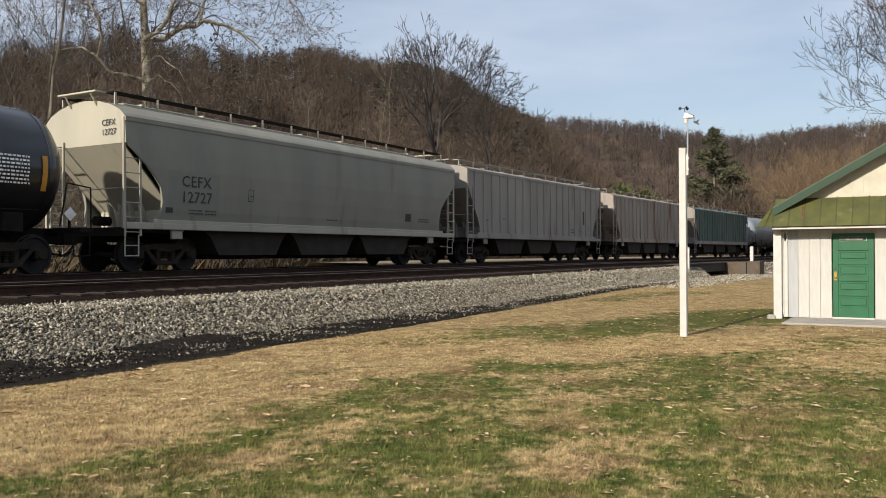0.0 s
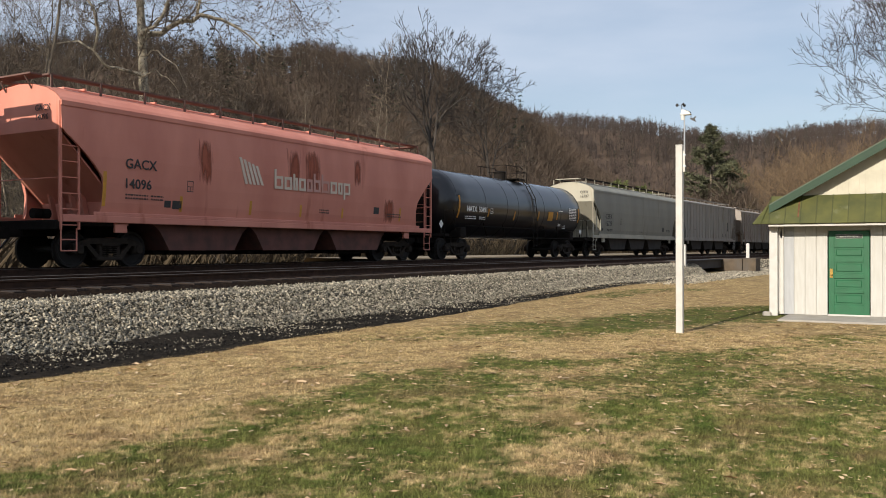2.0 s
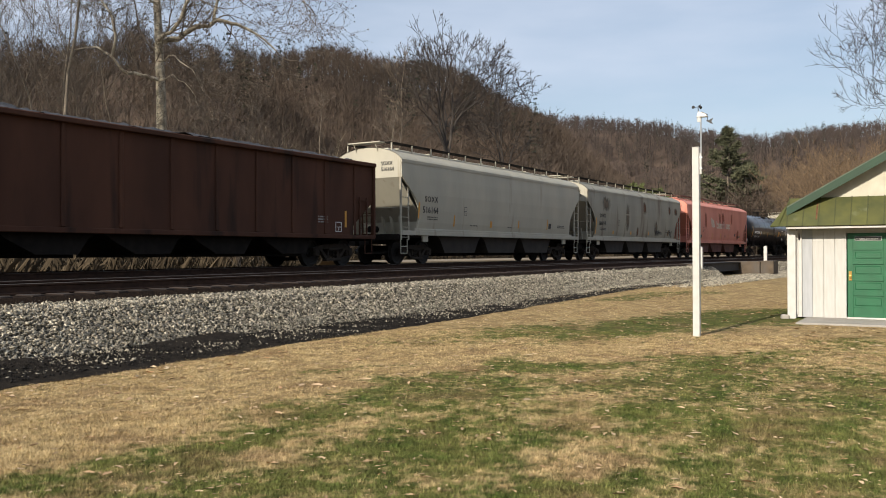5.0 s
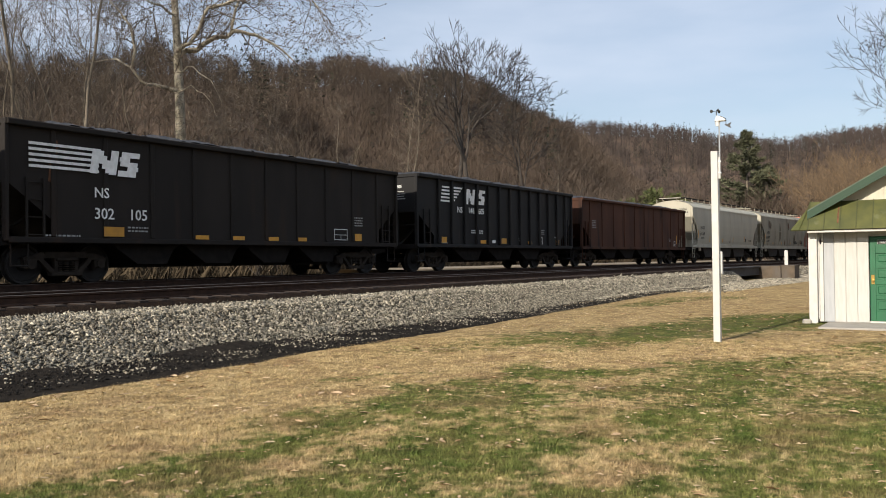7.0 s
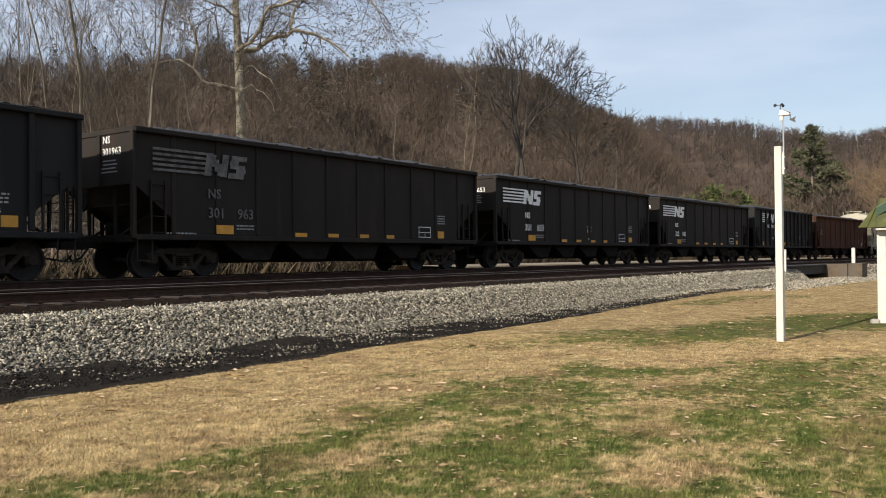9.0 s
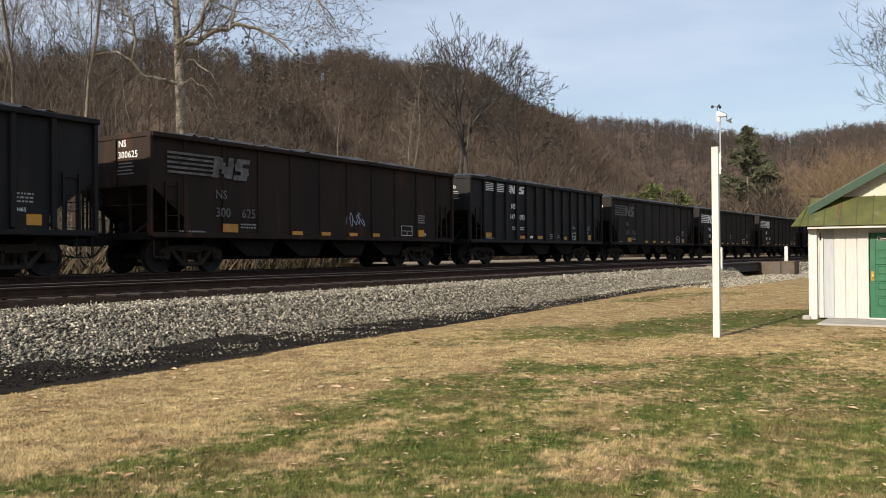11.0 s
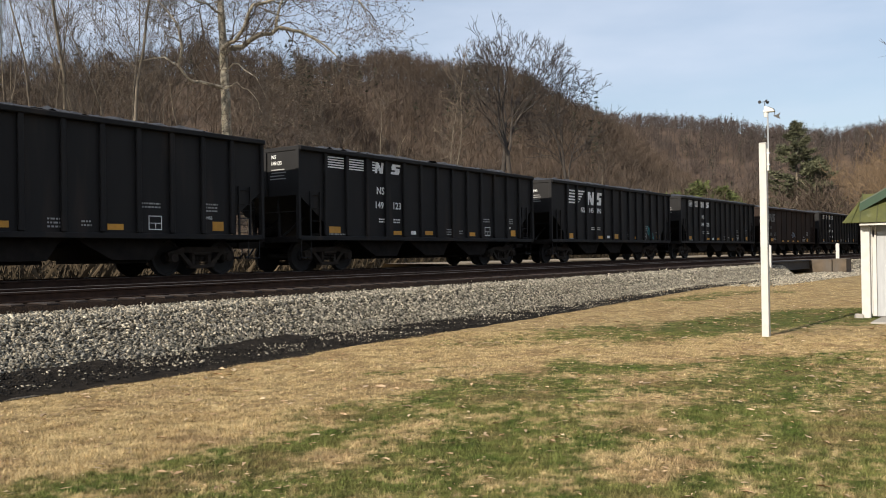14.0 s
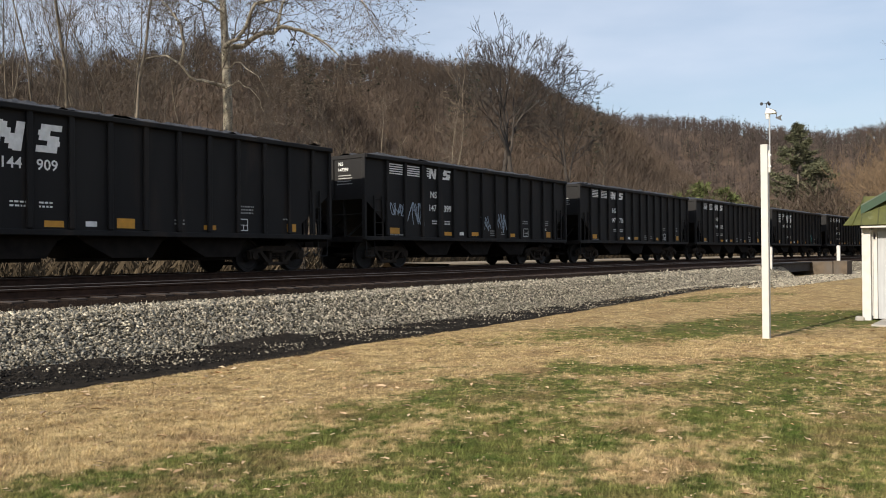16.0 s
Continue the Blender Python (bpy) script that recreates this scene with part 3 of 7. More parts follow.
tagged(part("gravel_lane", lane, M_LANE), "pale tan gravel lane along the far side of the line", "lane", kind="structure")

# ---------------------------------------------------------------- rails
RAIL = [(-0.068, 0), (-0.068, 0.018), (-0.012, 0.035), (-0.012, 0.125), (-0.036, 0.135), (-0.036, 0.165), (0.036, 0.165),
        (0.036, 0.135), (0.012, 0.125), (0.012, 0.035), (0.068, 0.018), (0.068, 0)]
for nm, y0, z in (("near_track", NEAR_Y, RAIL_Z - 0.05), ("far_track", FAR_Y, RAIL_Z)):
    line = thing(nm, label="railway track with rusty rails on ballast", category="railway track", kind="structure")
    for side in (-0.755, 0.755):
        part("rail", sweep([(p[0] + side, p[1]) for p in RAIL], y0, -70, 330, 2.0, z - 0.172), M_RAIL, line)
        part("rail_head", sweep([(side - 0.033, 0), (side - 0.027, 0.007), (side + 0.027, 0.007), (side + 0.033, 0)], y0, -70, 330, 2.0, z - 0.007), M_RAILTOP, line, "worn bright running surface")
    tie_me = Shape().box(-0.11, 0.11, -1.3, 1.3, -0.16, 0.0, 0.012).mesh("tie")
    tie_me.materials.append(M_TIE)
    s, rnd = -12.0, random.Random(4)
    while s < (95 if y0 == NEAR_Y else 60):
        x, y, h = track(s, y0)
        if not (BRIDGE_A - 0.3 < s < BRIDGE_B + 0.3):
            part("tie", tie_me, M_TIE, line, at=pose(x + rnd.uniform(-0.02, 0.02), y + rnd.uniform(-0.05, 0.05), z - 0.170 + rnd.uniform(-0.006, 0.004), 0, 0, h + rnd.uniform(-1.0, 1.0)))
        s += 0.54

# ---------------------------------------------------------------- small bridge
bridge = thing("railway_bridge", label="small steel girder bridge on old concrete abutments", category="bridge", kind="structure")
x0, y0, h0 = track((BRIDGE_A + BRIDGE_B) / 2, NEAR_Y)
along = pose(x0, y0, 0, 0, 0, h0)
half = (BRIDGE_B - BRIDGE_A) / 2
for w in (-1.6, 1.2, 3.6, 6.7):
    g = Shape().box(-half - 0.5, half + 0.5, w - 0.02, w + 0.02, 0.50, 1.0).box(-half - 0.5, half + 0.5, w - 0.15, w + 0.15, 0.97, 1.0).box(-half - 0.5, half + 0.5, w - 0.15, w + 0.15, 0.5, 0.53)
    part("girder", g, M_STEEL_DARK, bridge, at=along)
part("deck", Shape().box(-half - 0.4, half + 0.4, -1.7, 7.0, 1.0, 1.03), M_STEEL_DARK, bridge, at=along)
part("abutment", Shape().box(half, half + 1.5, -2.9, 7.6, -0.4, 1.04, 0.03), M_CONCRETE, bridge, "tall stained concrete abutment", at=along)
part("abutment", Shape().box(-half - 0.9, -half, -1.5, 7.6, -0.4, 1.0, 0.03), M_CONCRETE, bridge, at=along)
wing = [(-half + 3.0, -0.3), (-half - 2.6, -0.3), (-half - 2.6, 0.16), (-half + 0.8, 0.15), (-half + 3.0, -0.1)]
part("wing_wall", Shape().prism(wing, "y", -3.3, -2.75), M_CONCRETE, bridge, "low stained concrete wing wall", at=along)
wing = [(half + 0.1, -0.4), (half + 1.5, -0.4), (half + 1.5, 1.08), (half + 0.1, 1.06)]
part("wing_wall", Shape().prism(wing, "y", -3.7, -2.93), M_CONCRETE, bridge, "upright stained concrete end of the abutment", at=along)


def marker_post(x, y, z, hgt, label):
    p = thing("marker_post", pose(x, y, z), label=label, category="post", group="white marker posts by the bridge")
    part("shaft", Shape().box(-0.10, 0.10, -0.10, 0.10, -0.15, hgt - 0.04, 0.012), M_WHITE, p)
    part("cap", Shape().box(-0.085, 0.085, -0.085, 0.085, hgt - 0.04, hgt, 0.02), M_WHITE, p)
    return p


marker_post(47.2, 11.22, 0.38, 1.55, "short white painted marker post standing in the ballast")
marker_post(57.5, 9.6, 1.07, 0.95, "short white painted marker post on the bridge abutment")

# ---------------------------------------------------------------- train station shed
SX, SY = 22.3, 3.15                       # front wall's plane and its corner beside the line
EAVE, PITCH, HALF_W = 2.62, 0.573, 3.0
shed = thing("station_shed", pose(SX, SY, 0), label="white board shed with green door and mossy metal awning", category="shed")
RIDGE = EAVE + HALF_W * PITCH
W2 = 2 * HALF_W
DOOR0, DOOR1, DOOR_H = -2.17, -1.25, 2.09
wall_front = part("wall", Shape().box(0.02, 0.12, DOOR1, -0.05, 0.05, 2.9).box(0.02, 0.12, DOOR0, DOOR1, DOOR_H, 2.9).box(0.02, 0.12, -W2, DOOR0, 0.05, 2.9), M_WHITE_OLD, shed, "weathered white boards")
brd = random.Random(2)
for a, b in ((DOOR1, -0.505), (-W2, DOOR0)):
    nb = max(1, round((b - a) / 0.262))
    for i in range(nb):
        y1, y2 = a + (b - a) * i / nb + 0.006, a + (b - a) * (i + 1) / nb - 0.006
        part("board", Shape().box(-0.004 - brd.random() * 0.004, 0.018, y1, y2, 0.06, 2.32, 0.004), M_WHITE_OLD, wall_front)
part("wall", Shape().box(0.12, 7.0, -0.12, 0.0, 0.0, EAVE), M_WHITE_OLD, shed)
part("wall", Shape().box(0.12, 7.0, -W2, -W2 + 0.12, 0.0, EAVE), M_WHITE_OLD, shed)
part("wall", Shape().prism([(-W2, 0), (0, 0), (0, EAVE), (-HALF_W, RIDGE), (-W2, EAVE)], "x", 7.0, 7.12), M_WHITE_OLD, shed)
gable = part("gable", Shape().prism([(-0.02, 2.62), (-W2 + 0.02, 2.62), (-HALF_W, RIDGE - 0.05)], "x", 0.03, 0.12), M_GABLE, shed, "cream vertical siding")
for i in range(1, 50):
    y = -W2 * i / 50
    top = min(EAVE - y * PITCH, EAVE + (W2 + y) * PITCH) - 0.12
    if top > 2.75:
        part("batten", Shape().box(0.012, 0.029, y - 0.022, y + 0.022, 2.66, top), M_GABLE, gable)
# corner boards
part("corner_post", Shape().box(-0.20, 0.0, -0.15, 0.04, 0.02, 2.28, 0.008), M_WHITE, shed, "square white corner post under the awning")
part("trim", Shape().box(-0.05, 0.02, -0.27, -0.17, 0.06, 2.25, 0.006), M_WHITE, shed)
# shade beside the corner post, put in as a flat grey strip
part("trim", Shape().box(-0.002, 0.02, -0.50, -0.275, 0.06, 2.25, 0.004), M_SHADESTRIP, shed, "strip of white wall coloured grey as shade")
part("downpipe", Shape().path([(-0.06, -0.165, 2.15), (-0.06, -0.165, 0.12)], 0.022, 8), M_WHITE, shed)
part("lintel", Shape().box(-0.48, -0.42, -4.6, 0.02, 2.19, 2.25, 0.006).box(-0.44, 0.0, -0.02, 0.02, 2.19, 2.25), M_WHITE, shed, "white fascia board under the awning")
part("meter_box", Shape().box(-0.05, 0.0, -0.24, -0.19, 1.92, 2.10, 0.004), M_GALV, shed)
# roof
part("roof", Shape().prism([(0.03, EAVE - 0.03 * PITCH + 0.06), (-HALF_W, RIDGE + 0.06), (-W2 - 0.22, EAVE - 0.22 * PITCH + 0.06), (-W2 - 0.22, EAVE - 0.22 * PITCH + 0.14), (-HALF_W, RIDGE + 0.14), (0.03, EAVE - 0.03 * PITCH + 0.14)], "x", -0.30, 7.4), M_ROOF, shed, "grey-green roof")
part("rake_board", Shape().prism([(0.03, EAVE - 0.03 * PITCH - 0.09), (-HALF_W, RIDGE - 0.09), (-HALF_W, RIDGE + 0.10), (0.03, EAVE - 0.03 * PITCH + 0.10)], "x", -0.345, -0.305), M_GREEN_TRIM, shed, "green painted rake board")
part("rake_board", Shape().prism([(-W2 - 0.24, EAVE - 0.24 * PITCH - 0.09), (-HALF_W, RIDGE - 0.09), (-HALF_W, RIDGE + 0.10), (-W2 - 0.24, EAVE - 0.24 * PITCH + 0.10)], "x", -0.345, -0.305), M_GREEN_TRIM, shed, "green painted rake board")
part("soffit", Shape().prism([(0.02, EAVE - 0.02 * PITCH - 0.02), (-HALF_W, RIDGE - 0.02), (-HALF_W, RIDGE + 0.05), (0.02, EAVE - 0.02 * PITCH + 0.05)], "x", -0.30, 0.0), M_GREEN_TRIM, shed)
for xx in (0.3, 0.95):
    part("rafter_end", Shape().box(xx, xx + 0.06, 0.0, 0.30, EAVE - 0.26, EAVE - 0.15), M_GABLE, shed, "pale rafter end")
# awning: metal pans with standing seams on a steep pent roof that turns the corner
awn = part("awning", Shape().prism([(-0.52, 2.27), (-0.03, 2.93), (-0.03, 2.90), (-0.50, 2.25)], "y", -5.0, 0.0), M_STEEL_DARK, shed)
pan, rp = 0.345, random.Random(8)
for i in range(14):
    y2, y1 = 0.0 - i * pan, 0.0 - (i + 1) * pan
    k = rp.uniform(-0.006, 0.006)
    part("pan", Shape().prism([(-0.535 + k, 2.262), (-0.035, 2.945), (-0.025, 2.937), (-0.525 + k, 2.254)], "y", y1 + 0.006, y2 - 0.006), M_AWNING, awn)
    part("seam", Shape().prism([(-0.542, 2.27), (-0.04, 2.965), (-0.03, 2.94), (-0.53, 2.256)], "y", y2 - 0.012, y2 + 0.012), M_SEAM, awn)
hip = Shape()
hip.poly([(-0.535, 0.0, 2.262), (-0.535, 0.38, 2.262), (-0.03, 0.06, 2.80), (-0.035, 0.0, 2.945)])
hip.poly([(-0.525, 0.0, 2.25), (-0.525, 0.37, 2.25), (-0.03, 0.05, 2.79), (-0.03, 0.0, 2.93)])
hip.poly([(-0.535, 0.38, 2.262), (-0.525, 0.37, 2.25), (-0.03, 0.05, 2.79), (-0.03, 0.06, 2.80)])
hip.poly([(-0.535, 0.0, 2.262), (-0.525, 0.0, 2.25), (-0.525, 0.37, 2.25), (-0.535, 0.38, 2.262)])
part("pan", hip, M_AWNING, awn)
part("seam", Shape().tube((-0.54, 0.19, 2.265), (-0.05, 0.03, 2.86), 0.009), M_AWNING, awn)
part("rust_streak", Shape().prism([(-0.43, 2.412), (-0.14, 2.808), (-0.138, 2.804), (-0.428, 2.408)], "y", -0.66, -0.625), M_RUSTSPOT, awn, "rusted gash in a pan")
# door
door = part("door", Shape().box(0.035, 0.075, DOOR0 + 0.02, DOOR1 - 0.02, 0.09, DOOR_H - 0.01, 0.003), M_GREEN, shed, "green painted five-panel door")
dw = DOOR1 - DOOR0 - 0.04
yl, yr = DOOR1 - 0.02, DOOR0 + 0.02
part("stile", Shape().box(0.012, 0.036, yl - 0.12, yl, 0.09, DOOR_H - 0.01, 0.004), M_GREEN, door)
part("stile", Shape().box(0.012, 0.036, yr, yr + 0.12, 0.09, DOOR_H - 0.01, 0.004), M_GREEN, door)
for za, zb in ((0.09, 0.32), (0.60, 0.70), (0.95, 1.07), (1.34, 1.44), (1.68, DOOR_H - 0.01)):
    part("rail", Shape().box(0.012, 0.036, yr + 0.12, yl - 0.12, za, zb, 0.004), M_GREEN, door)
for za, zb in ((0.32, 0.60), (0.70, 0.95), (1.07, 1.34), (1.44, 1.68)):
    part("panel", Shape().box(0.020, 0.036, yr + 0.165, yl - 0.165, za + 0.045, zb - 0.045, 0.012), M_GREEN, door)
part("handle_plate", Shape().box(-0.002, 0.012, yl - 0.095, yl - 0.025, 0.96, 1.18, 0.003), M_BRASS, door, "brass plate")
part("knob", Shape().tube((0.0, yl - 0.06, 1.05), (-0.06, yl - 0.06, 1.05), 0.03, 0.025, 10), M_BRASS, door, "brass knob")
part("door_sill", Shape().box(-0.03, 0.05, DOOR0, DOOR1, 0.05, 0.09), M_WHITE, shed)
sg = part("sign", Shape().box(0.0, 0.012, yr + 0.15, yl - 0.16, 1.90, 2.0, 0.003), M_SIGNTEXT, door, "small black sign reading train station")
part("sign_panel", Shape().box(-0.003, 0.0, yr + 0.158, yl - 0.168, 1.907, 1.993), M_SIGN, sg)
lettering("*TRAIN STATION*", 0.062, M_SIGNTEXT, sg, -0.005, yl - 0.185, 1.926, "sign_lettering", spread=0.93, face="end")
tagged(part("door_slab", Shape().box(SX - 1.75, SX + 0.02, SY - 5.0, SY - 0.35, -0.05, 0.055, 0.015), M_SLAB), "pale concrete slab before the shed door", "slab", kind="structure")
fs = Shape().box(-0.10, 0.10, -0.09, 0.09, -0.05, 0.12, 0.03)
tagged(part("footing_stone", fs, M_SLAB, at=pose(SX - 0.20, SY + 0.10, 0, 4, 5, 20)), "pale lump of stone at the shed's corner", "stone")

# ---------------------------------------------------------------- post with weather station
PX, PY = 17.04, 4.135
post = thing("white_post", pose(PX, PY, 0), label="tall square white wooden post standing in the lawn", category="post")
part("shaft", Shape().box(-0.066, 0.066, -0.066, 0.066, -0.2, 3.70, 0.008), M_WHITE, post)
part("cap", Shape().box(-0.068, 0.068, -0.068, 0.068, 3.70, 3.72, 0.006), M_WHITE, post)
station = thing("weather_station", pose(PX, PY - 0.095, 3.18), label="small white weather station on a pipe strapped to the post", category="weather station")
part("pipe", Shape().tube((0, 0, 0.02), (0, 0, 1.12), 0.015, 0.015, 8), M_GALV, station)
part("bracket", Shape().box(-0.02, 0.02, -0.012, 0.03, 0.0, 0.42), M_WHITE, station)
for z in (0.1, 0.32):
    part("strap", Shape().box(-0.03, 0.03, -0.025, 0.03, z, z + 0.03), M_GALV, station)
hub = Shape().box(-0.06, 0.06, -0.13, 0.075, 1.12, 1.155, 0.01).prism([(-0.12, 1.155), (0.06, 1.155), (0.045, 1.235), (-0.08, 1.20)], "x", -0.05, 0.05)
part("housing", hub, M_PLASTIC, station)
part("rain_bucket", Shape().tube((0.0, 0.03, 1.03), (0.0, 0.03, 1.12), 0.035, 0.05, 10), M_PLASTIC, station)
part("solar_panel", Shape().prism([(-0.125, 1.165), (-0.02, 1.218), (-0.02, 1.226), (-0.125, 1.173)], "x", -0.056, 0.056), M_BLACK, station)
cups = part("anemometer", Shape().tube((0, 0.05, 1.24), (0, 0.05, 1.34), 0.008), M_BLACK, station)
for a in (80, 200, 320):
    cx, cy = 0.085 * math.cos(radians(a)), 0.05 + 0.085 * math.sin(radians(a))
    part("cup", Shape().tube((0, 0.05, 1.33), (cx, cy, 1.33), 0.005).tube((cx, cy, 1.33), (cx - 0.035 * math.sin(radians(a)), cy + 0.035 * math.cos(radians(a)), 1.33), 0.014, 0.034, 8), M_BLACK, cups)
part("wind_vane", Shape().tube((0, -0.13, 1.02), (0, -0.13, 1.12), 0.006).prism([(-0.10, 1.05), (-0.17, 1.06), (-0.235, 1.09), (-0.205, 1.03), (-0.235, 0.97), (-0.17, 1.0)], "x", -0.005, 0.005), M_BLACK, station)

# ---------------------------------------------------------------- grass and leaves


def blades(n, r0, r1, a0, a1, hgt, wid, seed):
    """Short bent grass blades over a sector of lawn round the standing place."""
    r = np.random.default_rng(seed)
    d = np.sqrt(r0 ** 2 + (r1 ** 2 - r0 ** 2) * r.random(n))
    a = np.radians(a0 + (a1 - a0) * r.random(n))
    x, y = d * np.cos(a), d * np.sin(a)
    # none on the bank, the slab or in the shed
    keep = (y < NEAR_Y - 3.62 - 0.00048 * np.maximum(0, x - 6.8) ** 2 + 0.16 * np.sin(x * 1.3) * np.sin(x * 0.37) + 0.10 * np.sin(x * 3.1 + 1) * np.sin(x * 0.9) + 0.20 * (r.random(n) - 0.3) ** 3 * 3) & ~((x > SX - 1.8) & (y < SY - 0.3) & (x < SX + 8))
    x, y = x[keep], y[keep]
    n = len(x)
    t = r.random(n) * 2 * np.pi
    h = hgt * (0.35 + 0.85 * r.random(n) ** 1.5)
    lean = h * (0.5 + 1.3 * r.random(n))
    dx, dy = np.cos(t), np.sin(t)
    w = wid * (0.6 + 0.8 * r.random(n))
    z = lawn_np(x, y) - 0.004
    v = np.stack([np.stack([x - dy * w, y + dx * w, z], 1), np.stack([x + dy * w, y - dx * w, z], 1), np.stack([x + dx * lean, y + dy * lean, z + h], 1)], 1).reshape(-1, 3)
    return v, np.arange(3 * n).reshape(-1, 3)


for n, r0, r1, hgt, wid, seed in ((330000, 4.8, 9.5, 0.034, 0.0026, 1), (260000, 9.5, 18, 0.028, 0.0050, 2), (90000, 18, 42, 0.028, 0.011, 3)):
    v, f = blades(n, r0, r1, -4, 66, hgt, wid, seed)
    tagged(new("grass", big_mesh("grass", v, f, M_GRASS)), "short winter lawn grass, straw and green in patches", "grass", kind="stuff")

r = np.random.default_rng(11)
n = 6800
d, a = np.sqrt(22 + 900 * r.random(n) ** 1.5), np.radians(-3 + 66 * r.random(n))
x, y = d * np.cos(a), d * np.sin(a)
keep = (y < 9.8) & ~((x > 20.5) & (y < 3.4))
x, y = x[keep], y[keep]
n = len(x)
t, sz = r.random(n) * 6.283, (0.014 + 0.038 * r.random(n) ** 4) * np.clip(np.hypot(x, y) / 9, 0.75, 1.2)
verts = []
for px, py, c in ((1.6, 0.1, 0.1), (0.4, 0.42, 0.5), (-1.1, 0.2, 0.0), (-1.3, -0.12, 0.3), (0.3, -0.45, 0.45), (0.1, 0, 0.0)):
    z = lawn_np(x, y) + 0.016 + sz * (c * (0.1 + 0.8 * r.random(n)) + 0.2 * r.random(n))
    verts.append(np.stack([x + sz * (px * np.cos(t) - py * np.sin(t)), y + sz * (px * np.sin(t) + py * np.cos(t)), z], 1))
v = np.stack(verts, 1).reshape(-1, 3)
tri = np.array([(5, 0, 1), (5, 1, 2), (5, 2, 3), (5, 3, 4), (5, 4, 0)])
f = (np.arange(n)[:, None, None] * 6 + tri[None]).reshape(-1, 3)
tagged(new("fallen_leaves", big_mesh("fallen_leaves", v, f, M_LEAF)), "curled brown and tan leaves scattered on the lawn", "leaves", kind="stuff")

# ---------------------------------------------------------------- valley side and far woods
RIDGE_NEAR = [(-14, 4), (0, 6), (12, 9), (17, 20), (22, 41), (24.2, 49), (26, 54), (28, 60), (31, 65), (34, 67.5), (38, 69.5), (42, 68), (50, 70), (55, 66), (62, 62), (75, 57), (100, 55), (130, 30)]
RIDGE_FAR = [(-30, 66), (-5, 72), (2, 86), (6.7, 86), (7.9, 84), (9.8, 81), (12, 85.5), (14.3, 90), (15.3, 92.5), (18.8, 98), (22.4, 101), (40, 118), (130, 100)]
SPUR = [(28, 0), (36, 12), (40, 23), (43, 33), (46, 37), (49, 38.5), (51, 38), (54, 34.5), (60, 34), (75, 31), (100, 28), (130, 20)]


def hill_z(deg, r):
    """Height of the valley side in direction deg (from the line of the track) at r metres: a near spur, the hill, a farther ridge."""
    h1 = float(np.interp(deg, [p[0] for p in RIDGE_NEAR], [p[1] for p in RIDGE_NEAR])) - 8
    h2 = float(np.interp(deg, [p[0] for p in RIDGE_FAR], [p[1] for p in RIDGE_FAR])) - 10
    h3 = float(np.interp(deg, [p[0] for p in SPUR], [p[1] for p in SPUR]))
    a = h1 * ease((r - 95) / 205) * (1 - 0.7 * ease((r - 310) / 150))
    b = h2 * ease((r - 330) / 300)
    c = h3 * ease((r - 80) / 110) * (1 - 0.5 * ease((r - 195) / 80))
    bump = 2.2 * noise.noise(Vector((deg * 0.25, r * 0.012, 2))) * min(1, max(0, (r - 110) / 80))
    return max(a, b, c) + bump - 0.2


degs = [i * 1.5 for i in range(-14, 84)]
rads = [88, 105, 125, 150, 175, 200, 225, 250, 275, 300, 320, 350, 400, 450, 500, 550, 600, 640, 700, 800]
rows = [[(q * math.cos(radians(dg)), q * math.sin(radians(dg)), hill_z(dg, q) if q > 88 else -0.6) for q in rads] for dg in degs]
tagged(part("hillside", Shape().grid(rows), M_HILL, smooth=True), "brown leaf-littered valley side behind the railway", "hill", kind="structure")


# added hill out of view behind the camera; blocks low sky light and reflections
rows = [[(q_ * math.cos(radians(dg)), q_ * math.sin(radians(dg)), (42 + 14 * math.sin(radians(dg * 3))) * ease((q_ - 95) / 230) - 0.3) for q_ in (88, 105, 130, 160, 200, 250, 300, 330, 420)] for dg in range(123, 342, 4)]
tagged(part("hillside", Shape().grid(rows), M_HILL, smooth=True), "added unseen hillside behind the camera that blocks low sky", "hill", kind="structure")


def bare_template(rnd, nb, fat=1.0):
    """A leafless tree one unit high: trunk and many thin upward boughs as slim blades."""
    v, f = [], []

    def sliver(p0, p1, w):
        a = rnd.uniform(0, math.pi)
        c, s_ = math.cos(a) * w * fat, math.sin(a) * w * fat
        k = len(v)
        v.extend([(p0[0] - c, p0[1] - s_, p0[2]), (p0[0] + c, p0[1] + s_, p0[2]), tuple(p1)])
        f.append((k, k + 1, k + 2))
    for _ in range(2):
        sliver((0, 0, -0.05), (rnd.uniform(-.04, .04), rnd.uniform(-.04, .04), 0.9), 0.0075)
    for _ in range(nb):
        z = rnd.uniform(0.22, 0.8)
        a, out = rnd.uniform(0, 6.283), rnd.uniform(0.08, 0.42) * (1.15 - z)
        e = (math.cos(a) * out, math.sin(a) * out, z + rnd.uniform(0.08, 0.28) * (1.2 - z))
        sliver((0, 0, z - 0.05), e, 0.006)
        for _ in range(5):
            b = (e[0] + rnd.uniform(-.12, .12), e[1] + rnd.uniform(-.12, .12), e[2] + rnd.uniform(-0.03, 0.13))
            q = rnd.uniform(0.4, 1.0)
            sliver((e[0] * q, e[1] * q, z + (e[2] - z) * q), b, 0.0042)
    return np.array(v), np.array(f)


